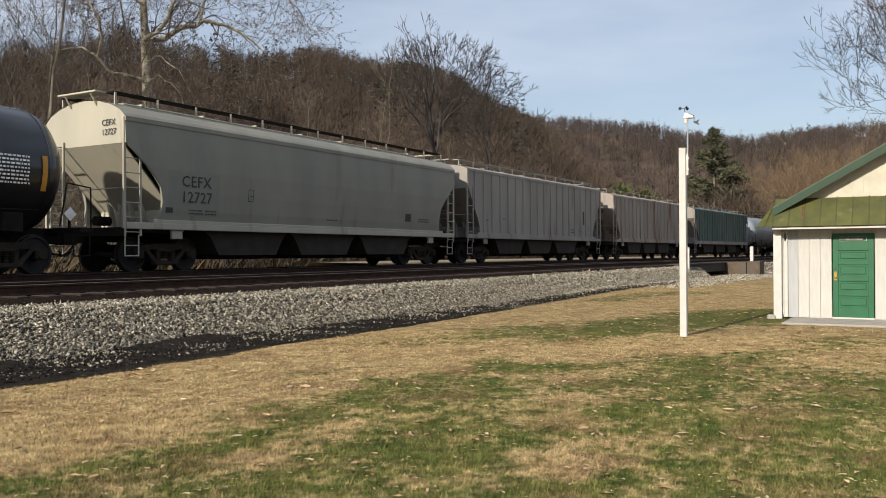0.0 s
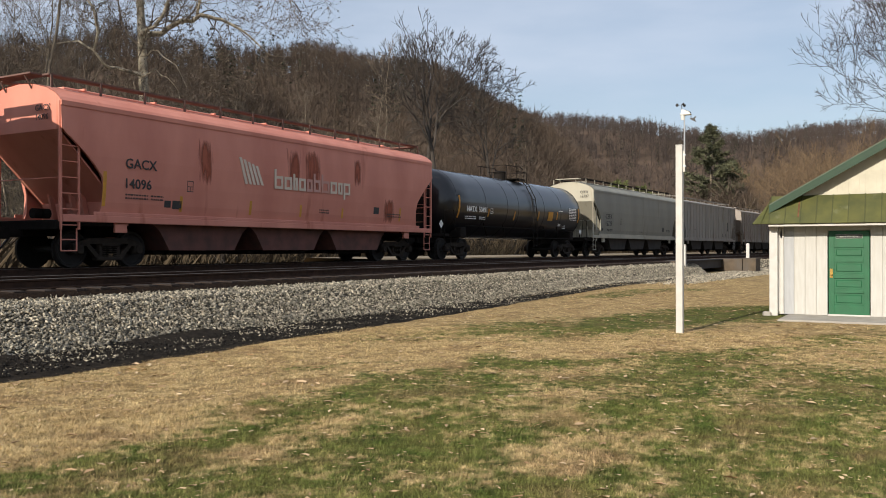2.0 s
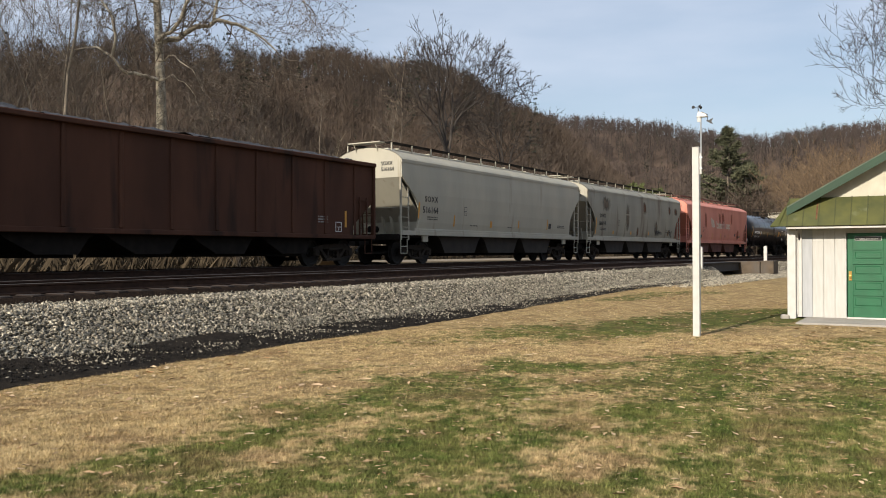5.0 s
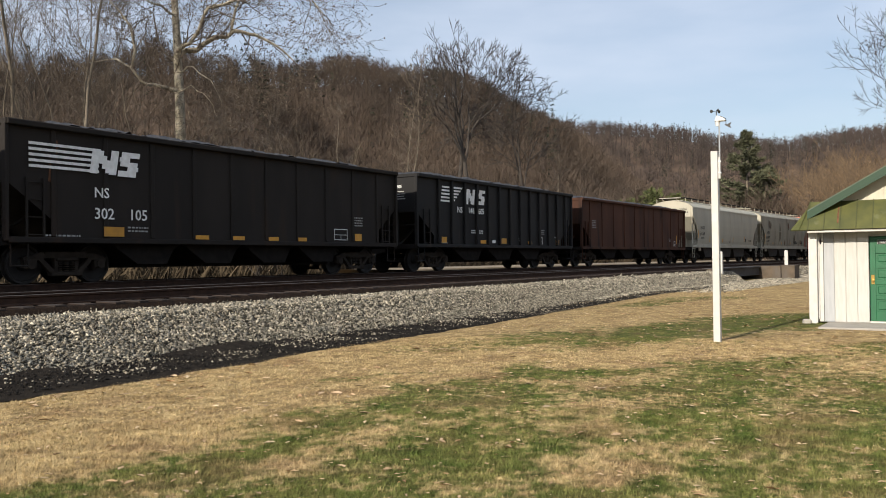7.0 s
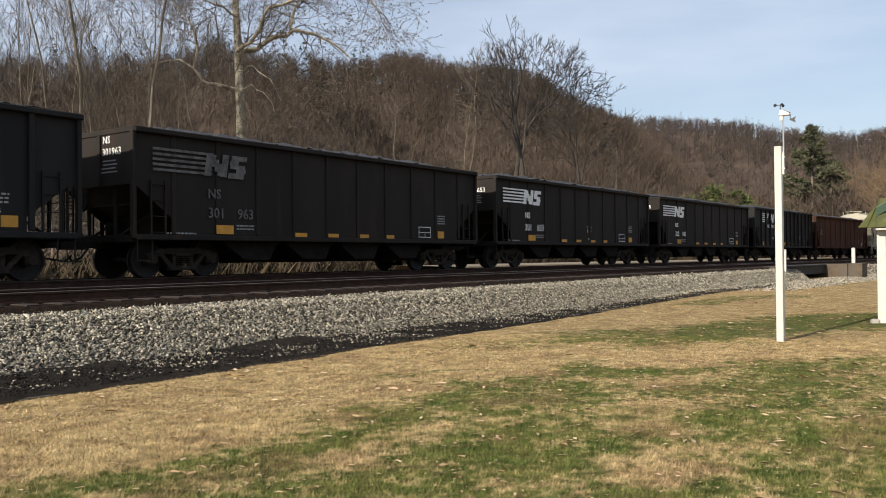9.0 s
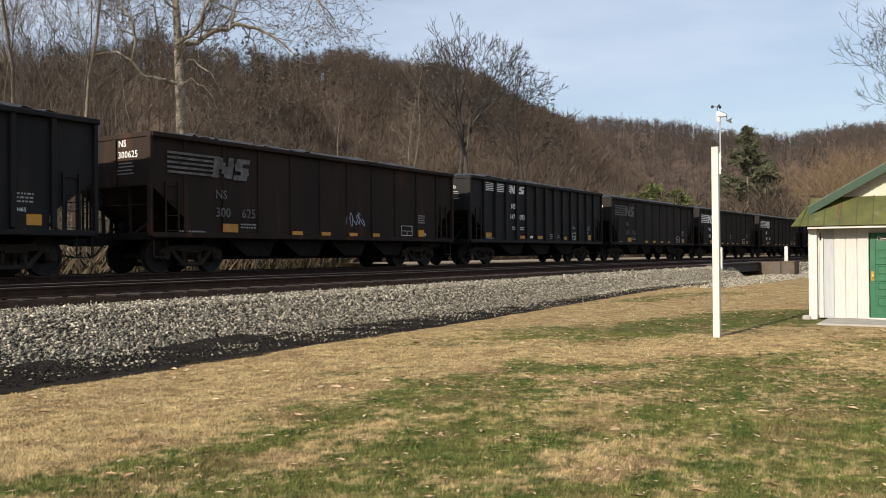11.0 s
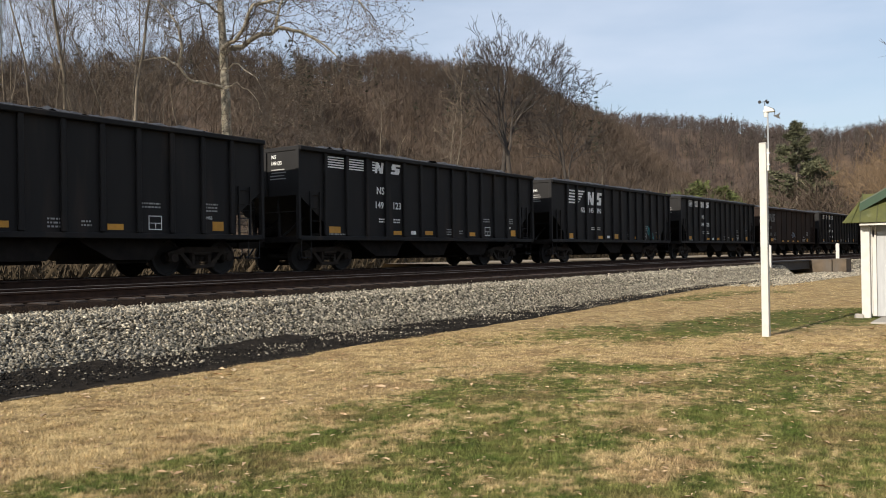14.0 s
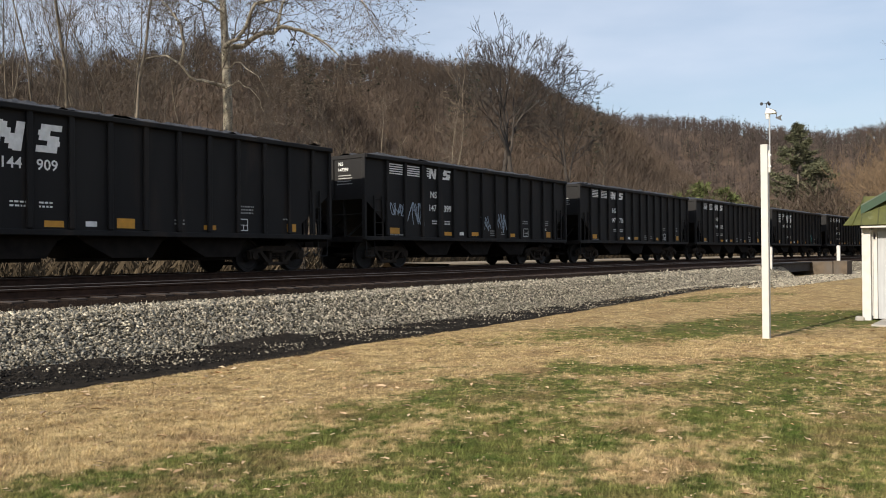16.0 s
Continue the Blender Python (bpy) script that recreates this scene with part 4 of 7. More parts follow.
def woods(spots, nb, seed, fat):
    rnd = random.Random(seed)
    temps = [bare_template(rnd, nb, fat) for _ in range(6)]
    vs, fs, k = [], [], 0
    for i, (x, y, z, h) in enumerate(spots):
        tv, tf = temps[i % 6]
        a = rnd.uniform(0, 6.283)
        c, s_ = math.cos(a), math.sin(a)
        w = h * rnd.uniform(0.8, 1.25)
        p = np.stack([x + w * (tv[:, 0] * c - tv[:, 1] * s_), y + w * (tv[:, 0] * s_ + tv[:, 1] * c), z + h * tv[:, 2]], 1)
        vs.append(p)
        fs.append(tf + k)
        k += len(tv)
    return np.concatenate(vs), np.concatenate(fs)


rnd = random.Random(31)
spots = []
while len(spots) < 5200:
    dg, q = rnd.uniform(6, 70), math.sqrt(rnd.uniform(100 ** 2, 318 ** 2))
    if dg > 44 and q > 215:
        continue
    spots.append((q * math.cos(radians(dg)), q * math.sin(radians(dg)), hill_z(dg, q), rnd.uniform(7, 11.5)))
v, f = woods(spots, 18, 41, 0.95)
tagged(new("hillside_woods", big_mesh("hillside_woods", v, f, M_WOODS)), "dense leafless brown woods covering the hillside", "woods", kind="stuff")
spots = []
while len(spots) < 3600:
    dg, q = rnd.uniform(-4, 26), 680 - 240 * rnd.random() ** 1.3
    spots.append((q * math.cos(radians(dg)), q * math.sin(radians(dg)), hill_z(dg, q), rnd.uniform(8, 12)))
v, f = woods(spots, 13, 42, 1.9)
tagged(new("distant_woods", big_mesh("distant_woods", v, f, M_WOODS2)), "leafless woods on the farther ridge", "woods", kind="stuff")


def conifer_arrays(rnd, h, width, tiers, per, needle):
    """Boughs of an evergreen as many small drooping sprays."""
    v, f = [], []
    for i in range(tiers):
        u = i / (tiers - 1)
        z = h * (0.10 + 0.88 * u)
        reach = width * min(1.0, (1 - u) * 1.5 + 0.05) ** 0.8 * rnd.uniform(0.55, 1.2) + 0.15
        for j in range(max(3, int(per * (1 - 0.6 * u)))):
            a = rnd.uniform(0, 6.283)
            ln = reach * (rnd.uniform(0.55, 1.1) if h < 14 else rnd.uniform(0.3, 1.25) * (0.8 + 0.3 * math.sin(a * 2 + i)))
            dip = rnd.uniform(-0.12, 0.22)
            for k in range(needle):
                q = ln * (0.2 + 0.8 * k / needle) + rnd.uniform(-.1, .1)
                cx, cy, cz = q * math.cos(a), q * math.sin(a), z + dip * q + rnd.uniform(-0.035, 0.035) * h
                w = (0.075 if h > 14 else 0.14) * h / 10 * rnd.uniform(0.7, 1.8)
                b = len(v)
                for _ in range(3):
                    v.append((cx + rnd.uniform(-w, w) * 2.2, cy + rnd.uniform(-w, w) * 2.2, cz + rnd.uniform(-w, w) * 0.9))
                f.append((b, b + 1, b + 2))
    return np.array(v), np.array(f)


ever = []
k = 0
for i in range(232):
    dg, q = (rnd.uniform(-2, 22), rnd.uniform(430, 640)) if i < 170 else (rnd.uniform(22, 44), rnd.uniform(180, 315)) if i < 220 else (rnd.uniform(42, 62), rnd.uniform(150, 198))
    tv, tf = conifer_arrays(rnd, rnd.uniform(9, 13.9), rnd.uniform(2.4, 3.6), 9, 9, 3)
    tv = tv + np.array([q * math.cos(radians(dg)), q * math.sin(radians(dg)), hill_z(dg, q)])
    ever.append((tv, tf + k))
    k += len(tv)
v, f = np.concatenate([e[0] for e in ever]), np.concatenate([e[1] for e in ever])
tagged(new("hillside_evergreens", big_mesh("hillside_evergreens", v, f, M_FIR)), "scattered dark evergreens among the bare woods", "woods", kind="stuff")

# ---------------------------------------------------------------- trees


def turned(d, ang, az):
    a = d.orthogonal().normalized()
    return (d * math.cos(ang) + (a * math.cos(az) + d.cross(a) * math.sin(az)) * math.sin(ang)).normalized()


def tree_arrays(seed, h, r0, balls=False, depth=6, bole=0.3, angle=(14, 42), shrink=(0.66, 0.88), up=0.12, wob=0.13, tip=0.010, twigs=2, lean=(0, 0), stems=1, limbs=0, droop=0.0, reach=0.30, spread=(48, 85), arms=(), arm_turn=0.0, crook=0.030):
    """Trunk, great limbs and crown of a leafless tree: crooked boughs that fork again and again, with side twigs."""
    rnd = random.Random(seed)
    trunks, crown, great = [], Shape(), []

    def bough(shape, p, d, ln, r, left, pull, end=0.72):
        segs = 4 if left > 2 else 3 if left > 0 else 2
        sides = 6 if r > 0.09 else 4 if r > 0.03 else 3
        r_end, pts = max(tip, r * end), [p.copy()]
        for i in range(segs):
            d = (d + Vector((rnd.gauss(0, 1), rnd.gauss(0, 1), rnd.gauss(0, 0.8))) * wob + Vector((0, 0, pull))).normalized()
            n_ = p + d * ln / segs
            shape.tube(p, n_, r + (r_end - r) * i / segs, r + (r_end - r) * (i + 1) / segs, sides, caps=False)
            p = n_
            pts.append(p.copy())
            if left < 6 and i and rnd.random() < twigs / segs:
                e = turned(d, radians(rnd.uniform(30, 70)), rnd.uniform(0, 6.283))
                if left > 1:
                    bough(crown, p, e, ln * rnd.uniform(0.4, 0.75), max(tip, r_end * 0.45), left - 2, up)
                else:
                    crown.tube(p, p + e * ln * rnd.uniform(0.25, 0.6), tip, tip * 0.6, 3, caps=False)
        if left <= 0:
            for k in range(3):
                e = turned(d, radians(rnd.uniform(10, 50)), rnd.uniform(0, 6.283))
                b = pts[-1 - (k == 2)]
                b2 = b + e * ln * rnd.uniform(0.4, 0.9)
                crown.tube(b, b2, tip, tip * 0.5, 3, caps=False)
                if balls and k == 0:
                    crown.tube(b2, b2 - Vector((0, 0, 0.06)), 0.034, 0.026, 5)
            return pts, d
        az = rnd.uniform(0, 6.283)
        n = 3 if rnd.random() < 0.22 else 2
        for k in range(n):
            main = k == 0
            ang = radians(rnd.uniform(angle[0] * 0.5, angle[0] * 1.3) if main else rnd.uniform(angle[0] * 1.5, angle[1]))
            bough(crown, p, turned(d, ang, az + k * 6.283 / n + rnd.uniform(-0.5, 0.5)), ln * rnd.uniform(*shrink) * (1.0 if main else 0.88), r_end * (0.84 if main else rnd.uniform(0.5, 0.72)), left - 1 if main or rnd.random() < 0.75 else max(0, left - 2), up)
        return pts, d

    for s_ in range(stems):
        many = stems > 1
        off = Vector((rnd.uniform(-1, 1), rnd.uniform(-1, 1), 0)) * (0.45 if many else 0)
        d = Vector((lean[0] + (rnd.uniform(-.3, .3) if many else 0), lean[1] + (rnd.uniform(-.3, .3) if many else 0), 1)).normalized()
        hh, r = h * (rnd.uniform(0.75, 1) if many else 1), r0 * (rnd.uniform(0.6, 1) if many else 1)
        t = Shape()
        trunks.append(t)
        p = off + Vector((0, 0, -0.3))
        if not limbs:
            wob_, wob = wob, wob * 0.3
            pts = [p]
            for i in range(5):
                d = (d + Vector((rnd.gauss(0, 1), rnd.gauss(0, 1), 0)) * wob).normalized()
                n_ = p + d * (bole * hh + 0.3) / 5
                t.tube(p, n_, r * (1.15 - 0.06 * i), r * (1.09 - 0.06 * i), 8, caps=False)
                p = n_
            wob = wob_
            ln = (1 - bole) * hh / 2.45
            az = rnd.uniform(0, 6.283)
            n = rnd.choice((2, 3))
            for k in range(n):
                bough(crown if k else t, p, turned(d, radians(rnd.uniform(6, 15) if k == 0 else rnd.uniform(*angle)), az + k * 6.283 / n), ln * rnd.uniform(0.85, 1.1), r * (0.8 if k == 0 else 0.6), depth - 1, up)
        else:
            n = 14
            for i in range(n):
                d = (d + Vector((rnd.gauss(0, 1.6), rnd.gauss(0, 1.6), 1.0)) * crook).normalized()
                n_ = p + d * hh / n
                ra, rb = r * (1 - 0.062 * i), r * (1 - 0.062 * (i + 1))
                t.tube(p, n_, ra, rb, 9, caps=False)
                p = n_
                u = (i + 1) / n
                if u < bole:
                    continue
                for k in range(limbs if i < n - 1 else limbs + 2):
                    e = turned(Vector((0, 0, 1)), radians(rnd.uniform(*spread) - 25 * u), rnd.uniform(0, 6.283))
                    big = rnd.random() < 0.5
                    bough(crown, p - d * rnd.random() * hh / n, e, hh * reach / 2.6 * (1.15 - 0.6 * u) * (1 if big else 0.6) * rnd.uniform(0.8, 1.2), rb * (rnd.uniform(0.26, 0.36) if big else 0.16), depth - (0 if big else 1), up - droop * (1 - u))
    # great limbs: base height and radius, then bends as (out, up, aside) from the trunk
    ca, sa = math.cos(radians(arm_turn)), math.sin(radians(arm_turn))
    for z0, r, fan, bends in arms:
        limb = Shape()
        great.append(limb)
        pts = [Vector((o * ca - b * sa, o * sa + b * ca, z0 + u)) for o, u, b in bends]
        for i in range(len(pts) - 1):
            a, b = pts[i], pts[i + 1]
            ra, rb = r * (1 - 0.75 * i / (len(pts) - 1)), r * (1 - 0.75 * (i + 1) / (len(pts) - 1))
            m1, m2 = (a.lerp(b, k) + Vector((rnd.gauss(0, 1), rnd.gauss(0, 1), rnd.gauss(0, 1))) * 0.05 * (b - a).length for k in (0.35, 0.7))
            for (e, f_), (u, w) in zip(((a, m1), (m1, m2), (m2, b)), ((0, 0.35), (0.35, 0.7), (0.7, 1))):
                limb.tube(e, f_, ra + (rb - ra) * u, ra + (rb - ra) * w, 7, caps=False)
            d = (b - a).normalized()
            for q in ((m1, m2, b) if i else (m2, b)):
                for _ in range(fan):
                    bough(crown, q, turned(d, radians(rnd.uniform(25, 75)), rnd.uniform(0, 6.283)), rnd.uniform(0.8, 1.9), max(tip, rb * rnd.uniform(0.3, 0.55)), 3, up - 0.8 * droop)
        bough(crown, pts[-1], (pts[-1] - pts[-2]).normalized(), 0.9, max(tip, r * 0.25), 3, up - droop)
    return trunks, crown, great


def tree(x, y, z, label, bark, twig, group="", **kw):
    t = thing("tree", pose(x, y, z), label=label, category="tree", group=group)
    a, b, g = tree_arrays(**kw)
    for k in a:
        part("trunk", k, bark, t, smooth=True, fix=False)
    for k in g:
        part("limb", k, bark, t, "pale crooked great limb", smooth=True, fix=False)
    part("crown", b, twig, t, fix=False)
    return t


def base_z(x, y):
    q, dg = math.hypot(x, y), math.degrees(math.atan2(y, x))
    return ground_z(x, y) if q < 95 else max(ground_z(x, y), hill_z(dg, q))


SYC_LIMBS = ((11.6, 0.15, 1, ((0, 0, 0), (1.36, 0.8, 0.3), (2.84, 1.6, 0.5), (3.85, 1.5, 0.6), (4.9, 1.0, 0.5), (5.8, 0.2, 0.3))),
             (11.6, 0.08, 2, ((2.7, 1.55, 0.5), (2.95, 2.8, 0.6), (3.3, 3.9, 0.9), (3.7, 5.6, 1.2))),
             (11.6, 0.11, 2, ((0, 0.2, 0), (0.6, 0.55, -0.4), (1.5, 2.3, -0.8), (3.4, 3.2, -1.0), (5.4, 3.8, -1.0), (6.5, 3.2, -0.8), (7.2, 2.5, -0.6))),
             (9.9, 0.10, 1, ((0, 0, 0), (-0.7, 0.05, -0.5), (-1.6, 0.2, -0.8), (-2.1, 0.85, -0.9), (-2.7, 1.2, -0.9), (-4.0, 1.0, -0.7))),
             (9.9, 0.075, 2, ((-2.05, 0.8, -0.9), (-1.9, 1.9, -1.0), (-2.3, 3.1, -1.0), (-3.1, 4.3, -1.2), (-3.9, 6.0, -1.4))),
             (13.6, 0.07, 2, ((0, 0, 0), (-0.7, 0.4, -0.3), (-2.0, 0.6, -0.8), (-3.6, 1.3, -1.2))),
             (10.8, 0.045, 2, ((0, 0, 0), (0.8, 0.2, -0.6), (1.6, -0.5, -1.0), (2.1, -1.6, -1.2))),
             (9.8, 0.04, 2, ((0, 0, 0), (0.7, 0.3, -0.5), (1.5, -0.4, -0.8), (1.9, -1.3, -1.0))))
tree(29.0, 33.07, 0.3, "tall leafless sycamore with pale mottled bark and long limbs", M_SYC, M_TWIG, seed=8, h=27, r0=0.34, depth=5, bole=0.50, balls=True, limbs=1, reach=0.40, droop=0.10, up=0.06, wob=0.20, angle=(18, 60), tip=0.007, twigs=1.6, arms=SYC_LIMBS, arm_turn=-41.2)
for i, (dg, q, h, r0) in enumerate(((57.2, 40, 22, 0.17), (56.5, 41, 20, 0.12), (55.3, 39, 22, 0.16), (53.9, 40, 20, 0.13), (59.8, 38, 17, 0.11), (61.2, 40, 19, 0.13), (63.4, 39, 20, 0.14), (52.5, 42, 15, 0.09), (51.0, 45, 14, 0.09), (45.5, 47, 10, 0.07), (58.4, 43, 18, 0.10), (62.2, 37, 15, 0.10), (64.6, 41, 18, 0.12), (60.5, 44, 20, 0.12))):
    tree(q * math.cos(radians(dg)), q * math.sin(radians(dg)), 0.3, "slender leafless grey-brown tree with upright forking stems", M_BARK, M_TWIG, "bare trees behind the railway", seed=50 + i, h=h, r0=r0 * 0.62, depth=3, bole=0.16, limbs=2, stems=1 + i % 2, reach=0.34, spread=(26, 62), angle=(12, 42), up=0.12, tip=0.0065, wob=0.17, crook=0.052, lean=(0.03 * math.sin(i * 2.1), 0.03 * math.cos(i * 1.7)), twigs=0.9)
for x, y, h, r0, bole, sd, txt in ((64.4, 38.5, 19.2, 0.23, 0.56, 71, "tall leafless tree with a wide fan of fine branches"), (65.3, 36.9, 18.4, 0.21, 0.54, 77, "leafless tree forking into a high fine crown"), (71.9, 35.1, 15.4, 0.19, 0.50, 73, "leafless tree with dark thin spreading branches")):
    tree(x, y, 0.3, txt, M_BARKD, M_TWIGD, "bare trees behind the railway", seed=sd, h=h, r0=r0, depth=6, bole=bole, angle=(12, 38), up=0.01, tip=0.022, wob=0.08, twigs=1.7, shrink=(0.70, 0.84))
for x, y, h, sd in ((60.5, 41.5, 17.5, 91), (62.0, 43.5, 16, 92), (57.0, 44.0, 14, 93), (76.0, 33.5, 13, 94)):
    tree(x, y, 0.3, "thin leafless tree with pale upright stems", M_BARK, M_TWIG, "bare trees behind the railway", seed=sd, h=h, r0=0.12, depth=3, bole=0.2, limbs=2, reach=0.24, spread=(30, 70), angle=(12, 42), up=0.08, tip=0.014, wob=0.18, twigs=1.4, crook=0.05)
tree(39.8, -3.6, 0.0, "tall leafless tree with fine dark twigs behind the shed", M_BARKD, M_TWIGD, seed=75, h=18, r0=0.2, depth=8, bole=0.18, angle=(13, 40), up=0.08, tip=0.007, wob=0.13, twigs=2.3)
tree(53.0, -1.2, 0.0, "leafless tree with many upswept fine branches behind the shed", M_BARKD, M_TWIGD, seed=79, h=12.5, r0=0.17, depth=8, bole=0.16, angle=(12, 38), up=0.10, tip=0.011, wob=0.12, twigs=2.2)
# lower bare trees and saplings between the line and the hillside
rnd = random.Random(77)
for i in range(46):
    dg, q = rnd.uniform(14, 66), rnd.uniform(36, 95)
    x, y = q * math.cos(radians(dg)), q * math.sin(radians(dg))
    if y < 27:
        continue
    h = rnd.uniform(4.5, 8.0) * (0.75 + q / 160)
    pale = rnd.random() < 0.7
    tree(x, y, 0.2, "leafless sapling with thin forking stems", M_BARK if pale else M_BARKD, M_BRUSH if pale else M_TWIGD, "bare saplings behind the railway", seed=100 + i, h=h, r0=0.042, depth=5, bole=0.14, angle=(14, 46), up=0.07, stems=2, tip=0.006 + q * 0.00009, wob=0.21, twigs=1.8)
for i, (x, y, h) in enumerate(((149, 21.5, 15), (140, 24, 13), (160, 18, 17), (170, 14, 18), (158, 25, 16), (133, 19.5, 10), (180, 8, 19), (190, 12, 20), (175, 20, 17), (84, 7.5, 9.5), (92, 10.5, 10.5), (78, 4.2, 9), (98, 6.5, 11.5))):
    tree(x, y, base_z(x, y), "leafless tan-brown thicket tree in the sun", M_TAN, M_TAN, "tan thicket trees", seed=200 + i, h=h, r0=0.10, depth=5, bole=0.12, angle=(15, 46), up=0.10, stems=4, tip=0.006 + x * 0.00011, twigs=2.2)


def pine(x, y, z, h, width, seed, label, name="pine_tree", needles=M_PINE):
    """A pine with open layered boughs, each a spray of thin needle tufts."""
    r = random.Random(seed)
    t = thing(name, pose(x, y, z), label=label, category="evergreen")
    trunk, boughs, v, f = Shape().tube((0, 0, -0.3), (0, 0, h), h * 0.016, 0.03, 7), Shape(), [], []
    for i in range(84):
        u = (i + r.random()) / 84
        zz, a = h * (0.10 + 0.88 * u), r.uniform(0, 6.283)
        ln = width * (1 - u) ** 0.7 * r.uniform(0.6, 1.15) + 0.35
        rise = r.uniform(-0.05, 0.28) + 0.5 * u * u
        tip_ = Vector((math.cos(a) * ln, math.sin(a) * ln, zz + rise * ln))
        root = Vector((0, 0, zz))
        boughs.tube(root, tip_, 0.05, 0.015, 4, caps=False)
        for k in range(int(24 + 20 * ln)):
            q = root.lerp(tip_, r.uniform(0.12, 1.03) ** 0.7) + Vector((r.gauss(0, 0.05 * ln), r.gauss(0, 0.05 * ln), r.gauss(0.05, 0.16)))
            for _ in range(2):
                e = Vector((math.cos(a) * 0.5 + r.gauss(0, 0.7), math.sin(a) * 0.5 + r.gauss(0, 0.7), r.gauss(0.25, 0.35))).normalized() * r.uniform(0.35, 0.8)
                side = e.cross(Vector((r.gauss(0, 1), r.gauss(0, 1), r.gauss(0, 1)))).normalized() * 0.10
                b = len(v)
                v.extend([tuple(q - side), tuple(q + side), tuple(q + e)])
                f.append((b, b + 1, b + 2))
    part("trunk", trunk, M_BARK, t)
    part("boughs", boughs, M_BARKD, t, fix=False)
    part("crown", big_mesh("crown", np.array(v), np.array(f), needles), needles, t)
    return t


pine(127.3, 26.4, 0.5, 19.2, 5.4, 5, "tall dark pine with layered spreading boughs")
pine(133, 25.0, 0.5, 14.5, 5.5, 6, "dark pine beside a taller one")
for i, (x, y) in enumerate(((104.9, 33.2), (107.6, 31.1), (103, 36.0), (110.0, 33.6))):
    pine(x, y, 0.3, 9.6 - i * 0.7, 4.6, 9 + i, "low green evergreen thicket tree", "evergreen_bush", M_BUSH)

# dry weeds and canes on the far side of the line


def canes(n, x0, x1, y0, y1, h0, h1, wid, seed):
    r = np.random.default_rng(seed)
    x, y = x0 + (x1 - x0) * r.random(n), y0 + (y1 - y0) * r.random(n)
    y = y - 0.00048 * np.maximum(0, x - 6.8) ** 2
    h, t = h0 + (h1 - h0) * r.random(n) ** 1.5, r.random(n) * 6.283
    lx, ly = r.normal(size=n) * 0.4 * h, r.normal(size=n) * 0.4 * h
    w = wid * (0.6 + r.random(n))
    c, s_ = np.cos(t) * w, np.sin(t) * w
    z = np.zeros(n)
    v = np.stack([np.stack([x - c, y - s_, z], 1), np.stack([x + c, y + s_, z], 1), np.stack([x + lx * 0.5 + c * .6, y + ly * 0.5 + s_ * .6, z + h * 0.6], 1), np.stack([x + lx, y + ly, z + h], 1)], 1).reshape(-1, 3)
    k = np.arange(n)[:, None] * 4
    return v, np.concatenate([k + np.array([[0, 1, 2]]), k + np.array([[0, 2, 3]])], 0).reshape(-1, 3)


v, f = canes(24000, 8, 60, 29.0, 38.0, 0.4, 2.4, 0.013, 3)
tagged(new("dry_weeds", big_mesh("dry_weeds", v, f, M_WEED)), "tall dry tan weeds and canes beyond the tracks", "weeds", kind="stuff")
v, f = canes(16000, 60, 150, 31.0, 44.0, 0.8, 3.5, 0.02, 4)
tagged(new("dry_weeds", big_mesh("dry_weeds", v, f, M_WEED)), "tall dry tan weeds farther along the line", "weeds", kind="stuff")

# ---------------------------------------------------------------- rolling stock
SPEED = 16.54
WHEEL_R = 0.457
TURNING = defaultdict(list)               # wheelsets by their place in the truck
CARS = []                                 # (thing, place of its middle along the train at the start)


def car_thing(name, middle, label, category):
    x, y, h = track(middle, FAR_Y)
    c = thing(name, pose(x, y, RAIL_Z, 0, 0, h), label=label, category=category)
    CARS.append((c, middle))
    return c


def ring(shape, x, y0, y1, z, prof, n=20):
    """A turned shape about the axle: prof is (across, radius)."""
    rows = []
    for w, r in prof:
        rows.append([(x + r * math.cos(2 * math.pi * i / n), w, z + r * math.sin(2 * math.pi * i / n)) for i in range(n + 1)])
    shape.grid(rows)


def wheelset_mesh():
    s = Shape()
    for sg in (-1, 1):
        prof = [(0.66, 0.0), (0.66, 0.42), (0.665, 0.485), (0.695, 0.487), (0.705, WHEEL_R), (0.80, WHEEL_R - 0.008), (0.80, 0.40), (0.765, 0.37), (0.745, 0.16), (0.80, 0.13), (0.82, 0.10), (0.82, 0.0)]
        ring(s, 0, 0, 0, 0, [(sg * w, q) for w, q in prof])
    s.tube((0, -1.02, 0), (0, 1.02, 0), 0.075, 0.075, 10)
    return s.mesh("wheelset")


